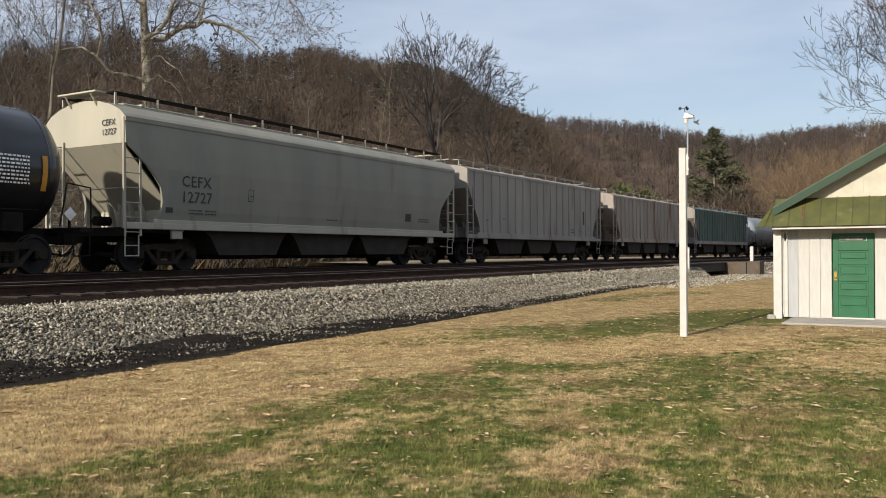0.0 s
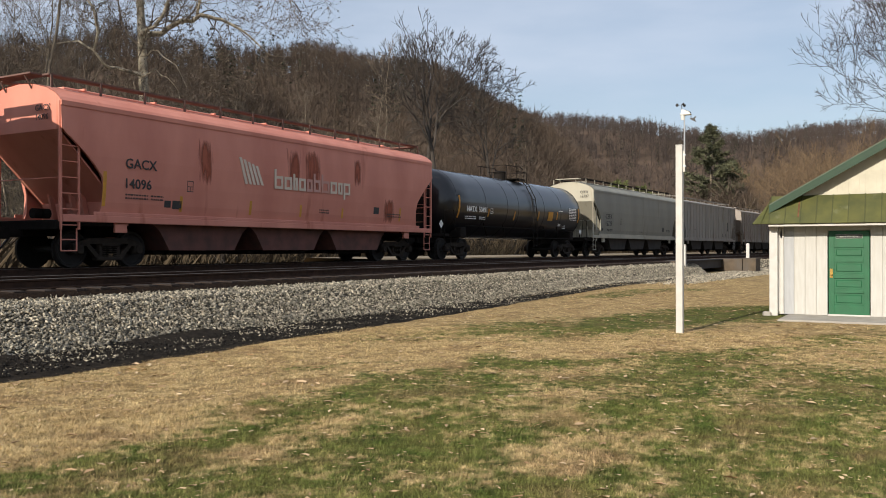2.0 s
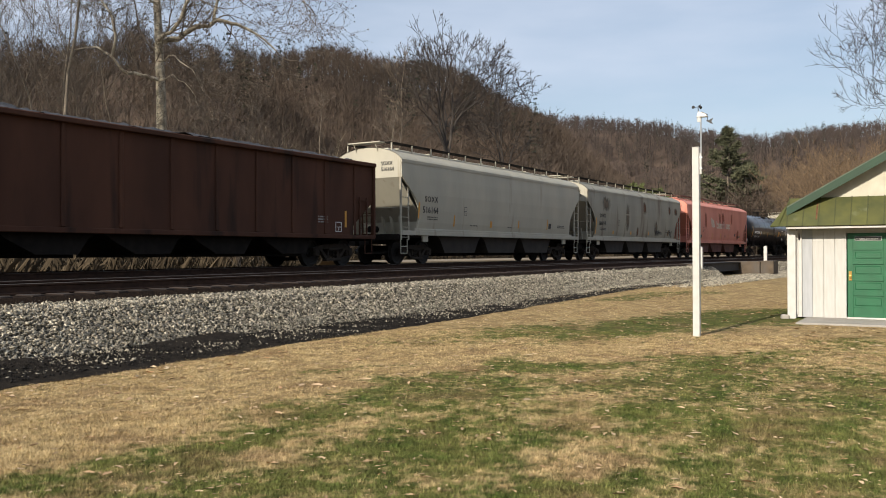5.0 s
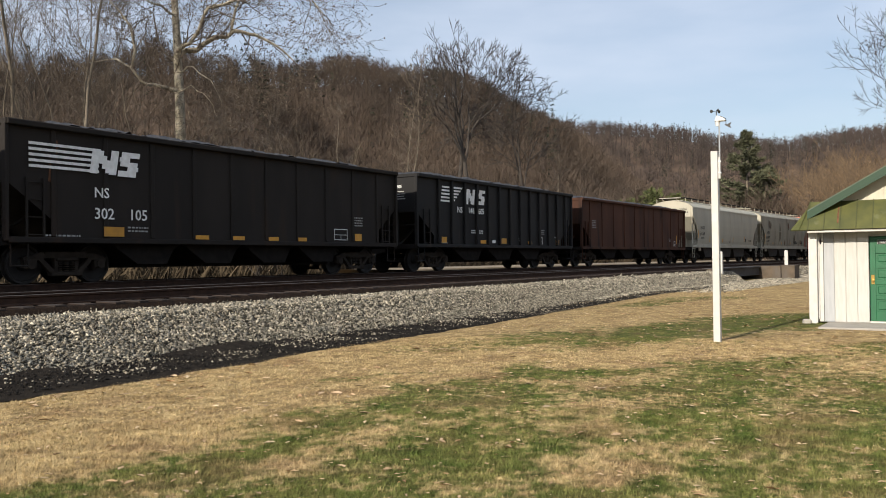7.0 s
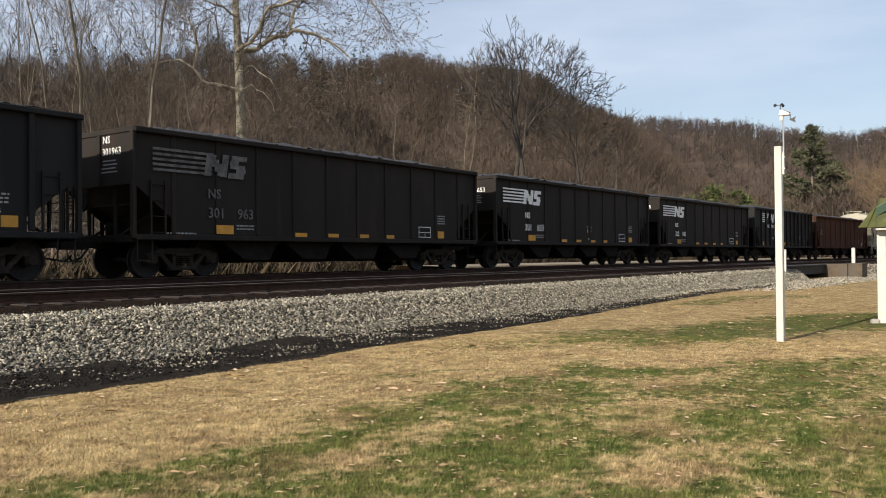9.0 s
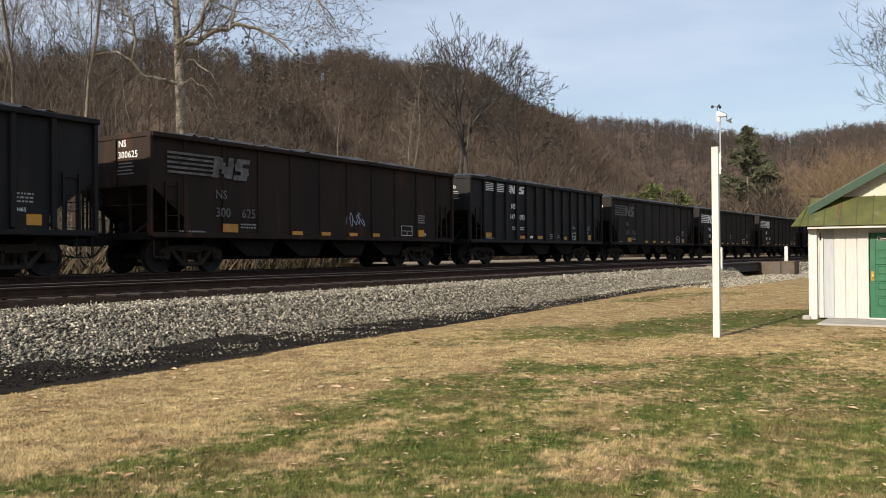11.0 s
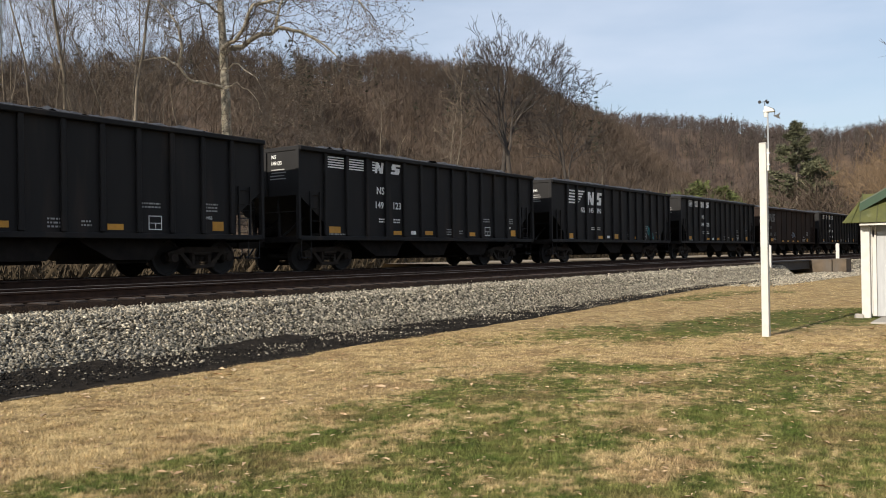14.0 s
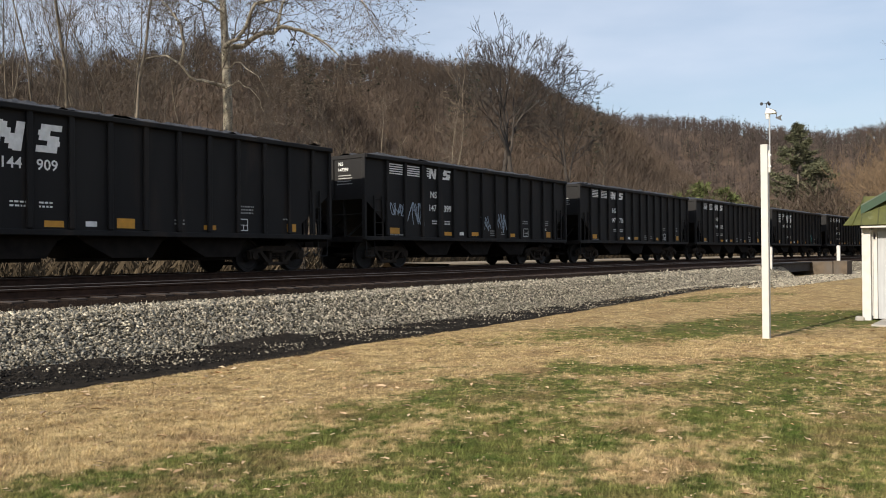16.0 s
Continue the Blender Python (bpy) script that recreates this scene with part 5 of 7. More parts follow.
def side_frame_mesh():
    """A cast truck side frame with window openings, spring nest and bearing ends."""
    s = Shape()
    for a, b in (((-1.05, 0.52), (-0.55, 0.66)), ((-0.55, 0.66), (0.55, 0.66)), ((0.55, 0.66), (1.05, 0.52))):
        ang = math.atan2(b[1] - a[1], b[0] - a[0])
        dx, dz = -math.sin(ang) * 0.075, math.cos(ang) * 0.075
        s.prism([(a[0] - dx, a[1] - dz), (b[0] - dx, b[1] - dz), (b[0] + dx, b[1] + dz), (a[0] + dx, a[1] + dz)], "y", -0.07, 0.07)
    for sg in (-1, 1):
        s.prism([(sg * 0.62, 0.62), (sg * 0.74, 0.60), (sg * 0.36, 0.20), (sg * 0.24, 0.24)], "y", -0.06, 0.06)
        s.box(sg * 0.26 - 0.045, sg * 0.26 + 0.045, -0.065, 0.065, 0.26, 0.62)
        s.box(sg * 0.89 - 0.15, sg * 0.89 + 0.15, -0.09, 0.09, 0.34, 0.58, 0.03)
        s.tube((sg * 0.89, -0.12, 0.457), (sg * 0.89, 0.10, 0.457), 0.11, 0.11, 12)
    s.box(-0.40, 0.40, -0.10, 0.10, 0.17, 0.27, 0.02)
    for i in range(3):
        for k in range(5):
            s.tube((-0.17 + 0.17 * i, -0.04, 0.28 + 0.05 * k), (-0.17 + 0.17 * i, -0.04, 0.305 + 0.05 * k), 0.062, 0.062, 8)
    s.box(-0.28, 0.28, -0.13, 0.13, 0.52, 0.60, 0.02)
    return s.mesh("side_frame")


def bolster_mesh():
    return Shape().box(-0.20, 0.20, -1.05, 1.05, 0.46, 0.72, 0.03).box(-0.16, 0.16, -0.3, 0.3, 0.70, 0.98, 0.02).tube((-0.45, -0.75, 0.40), (0.45, -0.75, 0.40), 0.05).tube((-0.45, 0.75, 0.40), (0.45, 0.75, 0.40), 0.05).mesh("truck")


ME_WHEELS, ME_FRAME, ME_BOLSTER = wheelset_mesh(), side_frame_mesh(), bolster_mesh()
for me, m in ((ME_WHEELS, P_WHEEL), (ME_FRAME, P_TRUCK), (ME_BOLSTER, P_UNDER)):
    me.materials.append(m)


def add_truck(car, x):
    t = part("truck", ME_BOLSTER, P_UNDER, car, at=pose(x, 0, 0))
    for sg in (-1, 1):
        part("side_frame", ME_FRAME, P_TRUCK, t, at=pose(0, sg * 1.0, 0, 0, 0, 0 if sg < 0 else 180))
        part("wheelset", ME_WHEELS, P_WHEEL, t, "dark steel wheels on an axle", at=pose(sg * 0.89, 0, WHEEL_R))
    return t


def register_wheels(car):
    for t in car.children:
        if t.name.startswith("truck"):
            for w in t.children:
                if w.name.startswith("wheelset"):
                    TURNING[round(w.location.x, 2)].append(w)


def add_couplers(car, hl, gap=0.72):
    for sg in (-1, 1):
        s = Shape().box(sg * (hl - 0.1) if sg > 0 else sg * (hl + gap * 0.6), sg * (hl + gap * 0.6) if sg > 0 else sg * (hl - 0.1), -0.09, 0.09, 0.74, 0.94, 0.02)
        s.prism([(sg * (hl + gap * 0.5), -0.16), (sg * (hl + gap), -0.17), (sg * (hl + gap), 0.02), (sg * (hl + gap * 0.8), 0.06), (sg * (hl + gap), 0.16), (sg * (hl + gap * 0.6), 0.17)], "z", 0.70, 0.99)
        part("coupler", s, P_UNDER, car)
        hose = Shape().path([(sg * hl, 0.35, 0.78), (sg * (hl + 0.25), 0.32, 0.50), (sg * (hl + 0.6), 0.1, 0.42), (sg * (hl + gap), 0.02, 0.55)], 0.03, 6)
        part("brake_hose", hose, M_BLACK, car)


def ladder(car, name, x0, x1, y0, y1, z0, z1, n, r, material, stile=0.022):
    """Stiles and rungs between two upright lines."""
    s = Shape()
    s.box(x0 - stile, x0 + stile, y0 - stile, y0 + stile, z0, z1).box(x1 - stile, x1 + stile, y1 - stile, y1 + stile, z0, z1)
    for i in range(n):
        z = z0 + 0.1 + (z1 - z0 - 0.2) * i / (n - 1)
        s.tube((x0, y0, z), (x1, y1, z), r, r, 6)
    return part(name, s, material, car)


def arc_points(w, z0, z1, n=8):
    """The roof's outline from -w to w: steep shoulders and a low crown."""
    half = [(1.0, 0.0), (0.96, 0.16), (0.85, 0.42), (0.65, 0.69), (0.35, 0.92), (0.0, 1.0)]
    return [(-w * u, z0 + (z1 - z0) * v) for u, v in half] + [(w * u, z0 + (z1 - z0) * v) for u, v in half[-2::-1]]


WIDTHS = ((1.24, 1.47), (1.6, 1.54), (2.1, 1.59), (2.7, 1.62), (3.25, 1.615), (3.8, 1.58), (4.16, 1.53))


def skin(z, out=0.006):
    """How far out the curved side of a smooth hopper stands at height z, on the near side."""
    return -float(np.interp(z, *zip(*WIDTHS))) - out


CUT = ((1.24, 1.05), (1.4, 1.13), (1.8, 1.20), (2.2, 1.13), (2.49, 0.90), (2.77, 0.60), (3.0, 0.33), (3.25, 0.0), (3.8, 0.0), (4.16, 0.0))
CUT_FLAT = ((1.24, 1.15), (1.6, 1.15), (2.1, 0.88), (2.7, 0.50), (3.25, 0.14), (3.8, 0.0), (4.16, 0.0))


def covered_hopper(middle, length, coat, label, ribs=0, bays=3, iron=None, flat=False, low=0.0):
    """A covered hopper car: curved or ribbed sides, sloped ends, roof walk, hopper bays, ladders."""
    car = car_thing("covered_hopper_car", middle, label, "freight car")
    hl, iron = length / 2, iron or coat
    widths = [(z, 1.52 if flat else w) for z, w in WIDTHS]
    cuts = CUT_FLAT if flat else CUT
    eave = 4.10 if flat else 3.90
    top_z, top_w = eave - low, 1.52 if flat else 1.57
    def lo(z):
        return z if z < 2.2 else z - low * (z - 2.2) / (eave - 2.2)
    # body: two side sheets, ends, slope sheets, all in one shell
    zs = [1.24 + (eave - 1.24) * i / 22 for i in range(23)]

    def at_z(table, z):
        return float(np.interp(z, *zip(*table)))
    for sg in (-1, 1):
        # outer skin, folded back at its edges
        sheet = Shape()
        rows = []
        for z in zs:
            w, c = at_z(widths, z), at_z(cuts, z)
            xs = [-(hl - c) + 2 * (hl - c) * k / 24 for k in range(25)]
            rows.append([(-(hl - c) + 0.02, sg * (w - 0.09), lo(z))] + [(x, sg * w, lo(z)) for x in xs] + [((hl - c) - 0.02, sg * (w - 0.09), lo(z))])
        sheet.grid(rows)
        part("side_sheet", sheet, coat, car, fix=False)
    crown = 0.25 if flat else 0.52
    arch = arc_points(top_w, top_z, top_z + crown, 10)
    for e in (-1, 1):
        pan = Shape().prism([(y, z) for y, z in arch] + [(1.60, lo(3.25)), (-1.60, lo(3.25))], "x", e * (hl - 0.005), e * (hl - 0.03))
        part("end_panel", pan, iron, car)
        slope = Shape().prism([(e * (hl - 0.01), lo(3.25)), (e * (hl - 1.95), 1.25), (e * (hl - 1.95), 1.05), (e * (hl - 2.0), 1.05), (e * (hl - 2.0), 1.27), (e * (hl - 0.05), lo(3.25))], "y", -1.46, 1.46)
        part("slope_sheet", slope, iron, car)
    # roof
    roof = Shape().grid([[(x, y * 1.02, z + 0.01) for y, z in arch] for x in np.linspace(-hl - 0.02, hl + 0.02, 9)])
    for sg in (-1, 1):
        roof.box(-hl, hl, sg * top_w - 0.035, sg * top_w + 0.035, top_z - 0.10, top_z + 0.012)
    part("roof", roof, coat, car, fix=False)
    hatch = Shape().box(-hl + 1.0, hl - 1.0, -0.28, 0.28, top_z + crown - 0.03, top_z + crown + 0.09, 0.03)
    part("trough_hatch", hatch, coat, car)
    for k in range(7):
        x = -hl + 1.6 + (length - 3.2) * k / 6
        part("hatch_clamp", Shape().box(x - 0.03, x + 0.03, -0.34, 0.34, top_z + crown + 0.07, top_z + crown + 0.12), iron, car)
    for sg in (-1, 1):
        part("running_board", Shape().box(-hl + 0.1, hl - 0.1, sg * 0.86 - 0.16, sg * 0.86 + 0.16, top_z + crown + 0.15, top_z + crown + 0.19), iron if flat else P_REDIRON if coat == P_PINK else P_UNDER, car, "grating walkway")
        for k in range(13):
            x = -hl + 0.15 + (length - 0.3) * k / 12
            part("bracket", Shape().box(x - 0.025, x + 0.025, sg * 1.03 - 0.02, sg * 1.03 + 0.02, top_z + crown * 0.72, top_z + crown + 0.16), P_REDIRON if coat == P_PINK else iron, car)
    for e in (-1, 1):
        part("end_walk", Shape().box(e * hl - 0.22, e * hl + 0.22, -0.75, 0.75, top_z + crown + 0.15, top_z + crown + 0.19).path([(e * hl, -0.5, top_z + crown - 0.15), (e * (hl + 0.18), -0.5, top_z + crown + 0.14)], 0.02).path([(e * hl, 0.5, top_z + crown - 0.15), (e * (hl + 0.18), 0.5, top_z + crown + 0.14)], 0.02), P_REDIRON if coat == P_PINK else iron, car)
    # ribs
    for k in range(ribs):
        u = (k + 0.5) / ribs
        x = -hl + 0.25 + (length - 0.5) * u
        edge = hl - abs(x)
        zb = 1.3
        for z, c in cuts:
            if edge < c + 0.06:
                zb = max(zb, lo(z) + 0.25)
        for sg in (-1, 1):
            part("rib", Shape().box(x - 0.035, x + 0.035, sg * 1.52 - 0.045, sg * 1.52 + 0.045, zb, top_z - 0.1, 0.012), coat, car)
    # sills and end platforms
    for sg in (-1, 1):
        part("side_sill", Shape().box(-hl + 0.05, hl - 0.05, sg * 1.52 - 0.06, sg * 1.52 + 0.04, 1.10, 1.27, 0.012).box(-hl + 0.9, hl - 0.9, sg * 1.53 - 0.03, sg * 1.53 + 0.03, 1.265, 1.36, 0.012), iron, car)
    for e in (-1, 1):
        x1, x2 = sorted((e * (hl - 2.0), e * (hl + 0.08)))
        part("end_platform", Shape().box(x1, x2, -1.42, 1.42, 1.02, 1.10, 0.01).box(e * hl - 0.08, e * hl + 0.10, -1.5, 1.5, 0.92, 1.14, 0.01), P_UNDER, car)
        for y in (-0.62, -0.2, 0.2, 0.62):
            part("end_post", Shape().prism([(e * (hl - 1.5), 1.08), (e * (hl - 1.38), 1.08), (e * (hl - 1.20), 1.86), (e * (hl - 1.36), 1.74)], "y", y - 0.04, y + 0.04), iron, car)
        part("bulkhead", Shape().box(e * (hl - 1.55) - 0.02, e * (hl - 1.55) + 0.02, -1.3, 1.3, 1.08, 1.64), iron, car)
        part("jacking_pad", Shape().box(e * (hl - 1.75) - 0.18, e * (hl - 1.75) + 0.18, -1.50, -1.42, 0.86, 1.10, 0.01), iron, car)
    part("centre_sill", Shape().box(-hl, hl, -0.16, 0.16, 0.78, 1.04), P_UNDER, car)
    # bays
    b0, b1 = -hl + 2.85, hl - 2.85
    step = (b1 - b0) / bays
    for k in range(bays):
        a, c = b0 + k * step, b0 + (k + 1) * step
        w = c - a
        part("hopper_bay", Shape().prism([(a + 0.02, 1.14), (c - 0.02, 1.14), (c - 0.08 * w, 0.92), (c - 0.17 * w, 0.42), (a + 0.17 * w, 0.42), (a + 0.08 * w, 0.92)], "y", -1.30, 1.30), P_PINKBAY if coat == P_PINK else P_BAY, car, "dark grimy sloped hopper")
        part("outlet_gate", Shape().box(a + 0.24 * w, c - 0.24 * w, -1.0, 1.0, 0.30, 0.42, 0.015).tube((a + 0.14 * w, -0.8, 0.36), (c - 0.14 * w, -0.8, 0.36), 0.04), P_UNDER, car)
    # ladders, steps, grab irons
    for e in (-1, 1):
        for sg in (-1, 1):
            ladder(car, "side_ladder", e * (hl - 0.02), e * (hl - 0.50), sg * 1.54, sg * 1.54, 0.92, 3.35 - low, 7, 0.014, iron)
            part("step", Shape().path([(e * (hl - 0.05), sg * 1.5, 0.95), (e * (hl - 0.05), sg * 1.5, 0.42), (e * (hl - 0.47), sg * 1.5, 0.42), (e * (hl - 0.47), sg * 1.5, 0.95)], 0.018).tube((e * (hl - 0.05), sg * 1.5, 0.68), (e * (hl - 0.47), sg * 1.5, 0.68), 0.016), iron, car)
        ladder(car, "end_ladder", e * (hl + 0.03), e * (hl + 0.03), -0.78 * e, -1.28 * e, 1.1, 3.4 - low, 7, 0.013, iron)
        part("end_post", Shape().box(e * hl - 0.03, e * hl + 0.05, -1.56, -1.50, 1.1, top_z, 0.008), iron, car)
        part("end_post", Shape().box(e * hl - 0.03, e * hl + 0.05, 1.50, 1.56, 1.1, top_z, 0.008), iron, car)
        part("handrail", Shape().tube((e * (hl + 0.02), -1.5, 2.12), (e * (hl + 0.02), 1.5, 2.12), 0.016), iron, car)
    for dx in (0.55, 0.8):
        part("brake_cylinder", Shape().tube((-hl + dx, 0.3, 1.35), (-hl + dx + 0.2, 0.3, 1.35), 0.13, 0.13, 10), P_UNDER, car)
    add_truck(car, -hl + 1.75)
    add_truck(car, hl - 1.75)
    add_couplers(car, hl)
    register_wheels(car)
    return car, hl


def side_bars(car, material, items, y=None):
    for x, z, w, h in items:
        if y is None:
            s = Shape().grid([[(x + k, skin(z + h * i / 4), z + h * i / 4) for k in (0, w)] for i in range(5)])
            part("stencil" if material == P_INK else "reflector", s, material, car)
            continue
        part("reflector", Shape().box(x, x + w, y - 0.006, y, z, z + h), material, car)


def small_stencils(car, material, groups, y=None):
    """Groups of small writing: (x, z, rows, row length)."""
    rr = random.Random(len(groups) + 3)
    for x, z, rows, ln in groups:
        items = []
        for k in range(rows):
            u = 0
            while u < ln:
                w = rr.uniform(0.03, 0.10)
                items.append((u, -k * 0.085, min(w, ln - u), 0.040))
                u += w + 0.03
        bars(car, material, x, skin(z) if y is None else y, z, items)


def frame_box(car, material, x, z, w, h, y):
    s = Shape()
    for a, b, c, d in ((0, w, 0, 0.02), (0, w, h - 0.02, h), (0, 0.02, 0, h), (w - 0.02, w, 0, h), (0, w, h * 0.45, h * 0.45 + 0.015), (w * 0.5, w * 0.5 + 0.015, 0, h * 0.45)):
        if y is None:
            s.grid([[(x + k, skin(z + q), z + q) for k in (a, b)] for q in (c, d)])
        else:
            s.box(x + a, x + b, y - 0.004, y, z + c, z + d)
    return part("stencil_box", s, material, car)


# the cars from the front of the train to its end ------------------------------------------------
def tank_car(middle, length, coat, label, detail=True):
    car = car_thing("tank_car", middle, label, "freight car")
    hl, R, ZC = length / 2, 1.50, 2.44
    n, rows = 36, []
    prof = [(-hl, 0.02), (-hl + 0.03, 0.45), (-hl + 0.13, 0.88), (-hl + 0.30, 1.20), (-hl + 0.52, 1.42), (-hl + 0.78, R)]
    prof = prof + [(-hl + 0.78 + (length - 1.56) * k / 12, R) for k in range(1, 12)] + [(-x, q) for x, q in prof[::-1]]
    for x, q in prof:
        rows.append([(x, q * math.cos(2 * math.pi * i / n), ZC + q * math.sin(2 * math.pi * i / n)) for i in range(n + 1)])
    part("tank", Shape().grid(rows), coat, car, smooth=True)
    for x in (-hl + 0.8, -hl + 3.4, -2.1, -0.9, 0.9, 2.1, hl - 3.4, hl - 0.8):
        s = Shape()
        for k in range(n):
            a, b = 2 * math.pi * k / n, 2 * math.pi * (k + 1) / n
            s.poly([(x + dx, (R + dr) * math.cos(t), ZC + (R + dr) * math.sin(t)) for dx, dr, t in ((-0.02, 0.002, a), (0, 0.012, a), (0, 0.012, b), (-0.02, 0.002, b))])
            s.poly([(x + dx, (R + dr) * math.cos(t), ZC + (R + dr) * math.sin(t)) for dx, dr, t in ((0, 0.012, a), (0.02, 0.002, a), (0.02, 0.002, b), (0, 0.012, b))])
        part("weld_seam", s, coat, car)
    part("manway", Shape().tube((0.0, 0, ZC + R - 0.1), (0.0, 0, ZC + R + 0.36), 0.30, 0.30, 16).tube((0.0, 0, ZC + R + 0.36), (0.0, 0, ZC + R + 0.42), 0.34, 0.26, 16), P_UNDER, car, "round dark manway with cover")
    part("platform", Shape().box(0.40, 1.6, -0.72, 0.72, ZC + R + 0.03, ZC + R + 0.07), P_UNDER, car)
    rail = Shape()
    top = ZC + R
    for sg in (-1, 1):
        rail.path([(-0.95, sg * 0.72, top + 0.62), (0.85, sg * 0.72, top + 0.66), (1.15, sg * 0.72, top + 0.55)], 0.018)
        rail.path([(0.10, sg * 0.72, top + 0.42), (1.62, sg * 0.72, top + 0.42)], 0.018)
        for x, u in ((-0.7, 0.62), (0.45, 0.65), (0.95, 0.62), (1.30, 0.42), (1.60, 0.42)):
            rail.tube((x, sg * 0.72, top - 0.2), (x, sg * 0.72, top + u), 0.016)
    for x, u in ((-0.92, 0.62), (1.60, 0.42)):
        rail.tube((x, -0.72, top + u), (x, 0.72, top + u), 0.016)
    part("platform_rail", rail, P_UNDER, car)
    for sg in (-1, 1):
        s = Shape()
        pts = [(sg * 1.60, 0.55), (sg * 1.60, 2.24), (sg * 1.50, 3.02), (sg * 1.15, 3.67), (sg * 0.74, 4.02)]
        for x in (0.55, 0.97):
            s.path([(x, y, z) for y, z in pts], 0.022)
        for k in range(11):
            z = 0.62 + k * 0.33
            y = float(np.interp(z, [p[1] for p in pts], [abs(p[0]) for p in pts]))
            s.tube((0.55, sg * y, z), (0.97, sg * y, z), 0.015)
        part("ladder", s, P_UNDER, car)
        part("grab_rail", Shape().path([(-hl + 1.2, sg * 1.62, 1.45), (hl - 1.2, sg * 1.62, 1.45)], 0.018), P_UNDER, car)
        part("running_rail", Shape().path([(-hl + 1.8, sg * 1.45, 1.0), (hl - 1.8, sg * 1.45, 1.0)], 0.03), P_UNDER, car)
        for x in (-hl + 3.6, -2.2, 2.4, hl - 3.6):
            part("brace", Shape().path([(x, sg * 1.42, 1.02), (x - 0.35, sg * 1.44, 1.62)], 0.03), P_UNDER, car)
    for e in (-1, 1):
        part("stub_sill", Shape().box(min(e * (hl - 3.2), e * (hl + 0.35)), max(e * (hl - 3.2), e * (hl + 0.35)), -0.22, 0.22, 0.72, 1.10, 0.02).box(e * (hl - 1.6) - 0.25, e * (hl - 1.6) + 0.25, -1.35, 1.35, 0.95, 1.40, 0.03), P_UNDER, car)
        part("end_sill", Shape().box(e * (hl + 0.1) - 0.12, e * (hl + 0.1) + 0.25, -1.5, 1.5, 0.98, 1.10, 0.01), P_UNDER, car)
        for sg in (-1, 1):
            part("end_rail", Shape().path([(e * (hl + 0.28), sg * 1.5, 1.1), (e * (hl + 0.28), sg * 1.5, 2.05), (e * (hl - 0.4), sg * 1.55, 2.12), (e * (hl - 0.6), sg * 1.55, 1.1)], 0.018), P_UNDER, car)
            part("step", Shape().path([(e * (hl + 0.25), sg * 1.5, 1.0), (e * (hl + 0.25), sg * 1.5, 0.42), (e * (hl - 0.2), sg * 1.5, 0.42), (e * (hl - 0.2), sg * 1.5, 1.0)], 0.018), P_UNDER, car)
    add_truck(car, -hl + 1.6)
    add_truck(car, hl - 1.6)
    add_couplers(car, hl + 0.2, 0.7)
    register_wheels(car)
    if detail:
        def on_side(z):
            return -math.sqrt(max(0.01, R * R - (z - ZC) ** 2)) - 0.012
        lettering("NATX  50491", 0.33, P_WHITE, car, -6.06, on_side(2.42), 2.10, bold=0.006, spread=1.0)
        small_stencils(car, P_WHITE, ((-6.05, 1.86, 2, 1.0), (-4.75, 1.86, 2, 0.55)), on_side(1.88))
        for x, z, w, h in ((-6.75, 1.8, 0.13, 0.95), (-4.04, 1.92, 0.12, 0.36), (-1.36, 1.83, 0.12, 0.42), (1.35, 1.9, 0.13, 0.45), (3.7, 2.0, 0.13, 0.4), (2.6, 1.93, 0.62, 0.46), (hl - 1.0, 1.9, 0.13, 0.8)):
            s = Shape().grid([[(x + k, on_side(z + h * i / 4) - 0.004, z + h * i / 4) for k in (0, w)] for i in range(5)])
            part("reflector", s, P_YELLOW, car)
        frame_box(car, P_WHITE, -3.86, 2.05, 0.24, 0.25, on_side(2.3))
        small_stencils(car, P_WHITE, ((3.95, 2.45, 1, 0.5), (3.75, 1.75, 2, 0.4), (5.35, 2.62, 8, 1.0)), on_side(2.4) - 0.004)
        frame_box(car, P_WHITE, 4.75, 1.55, 0.4, 0.3, on_side(1.7) - 0.01)
        for x, z in ((-hl - 0.12, 1.50), (hl - 0.1, 1.42)):
            part("placard", Shape().prism([(x - 0.17, z), (x, z - 0.17), (x + 0.17, z), (x, z + 0.17)], "y", -1.26, -1.25), P_WHITE, car, "white diamond placard")
            part("placard_post", Shape().box(x - 0.02, x + 0.02, -1.25, -1.2, 1.05, z + 0.1), P_UNDER, car)
        lettering("NATX  50491", 0.22, P_WHITE, car, -hl + 0.05, 0.55, 3.1, face="end")
    return car


tank_car(94.5, 15.2, P_BLUE, "grey-blue tank car far ahead in the train", detail=False)
covered_hopper(76.1, 16.6, P_TEAL, "faded green ribbed covered hopper car streaked with grey", ribs=22, flat=True, iron=P_RIB, low=0.25)
covered_hopper(57.8, 14.8, P_TAN, "grey ribbed covered hopper car with rusty brown streaks", ribs=20, flat=True, low=0.15)
c, hl = covered_hopper(40.3, 15.8, P_RIB, "weathered pale grey ribbed covered hopper car", ribs=19, flat=True, low=0.0)
small_stencils(c, P_INK, ((-6.2, 1.9, 1, 0.25), (-4.6, 2.0, 1, 0.3), (3.5, 1.7, 3, 0.4), (4.6, 1.7, 3, 0.4)), -1.53)
part("decal", Shape().box(5.2, 5.42, -1.535, -1.528, 2.0, 2.75), P_GREYPATCH, c)

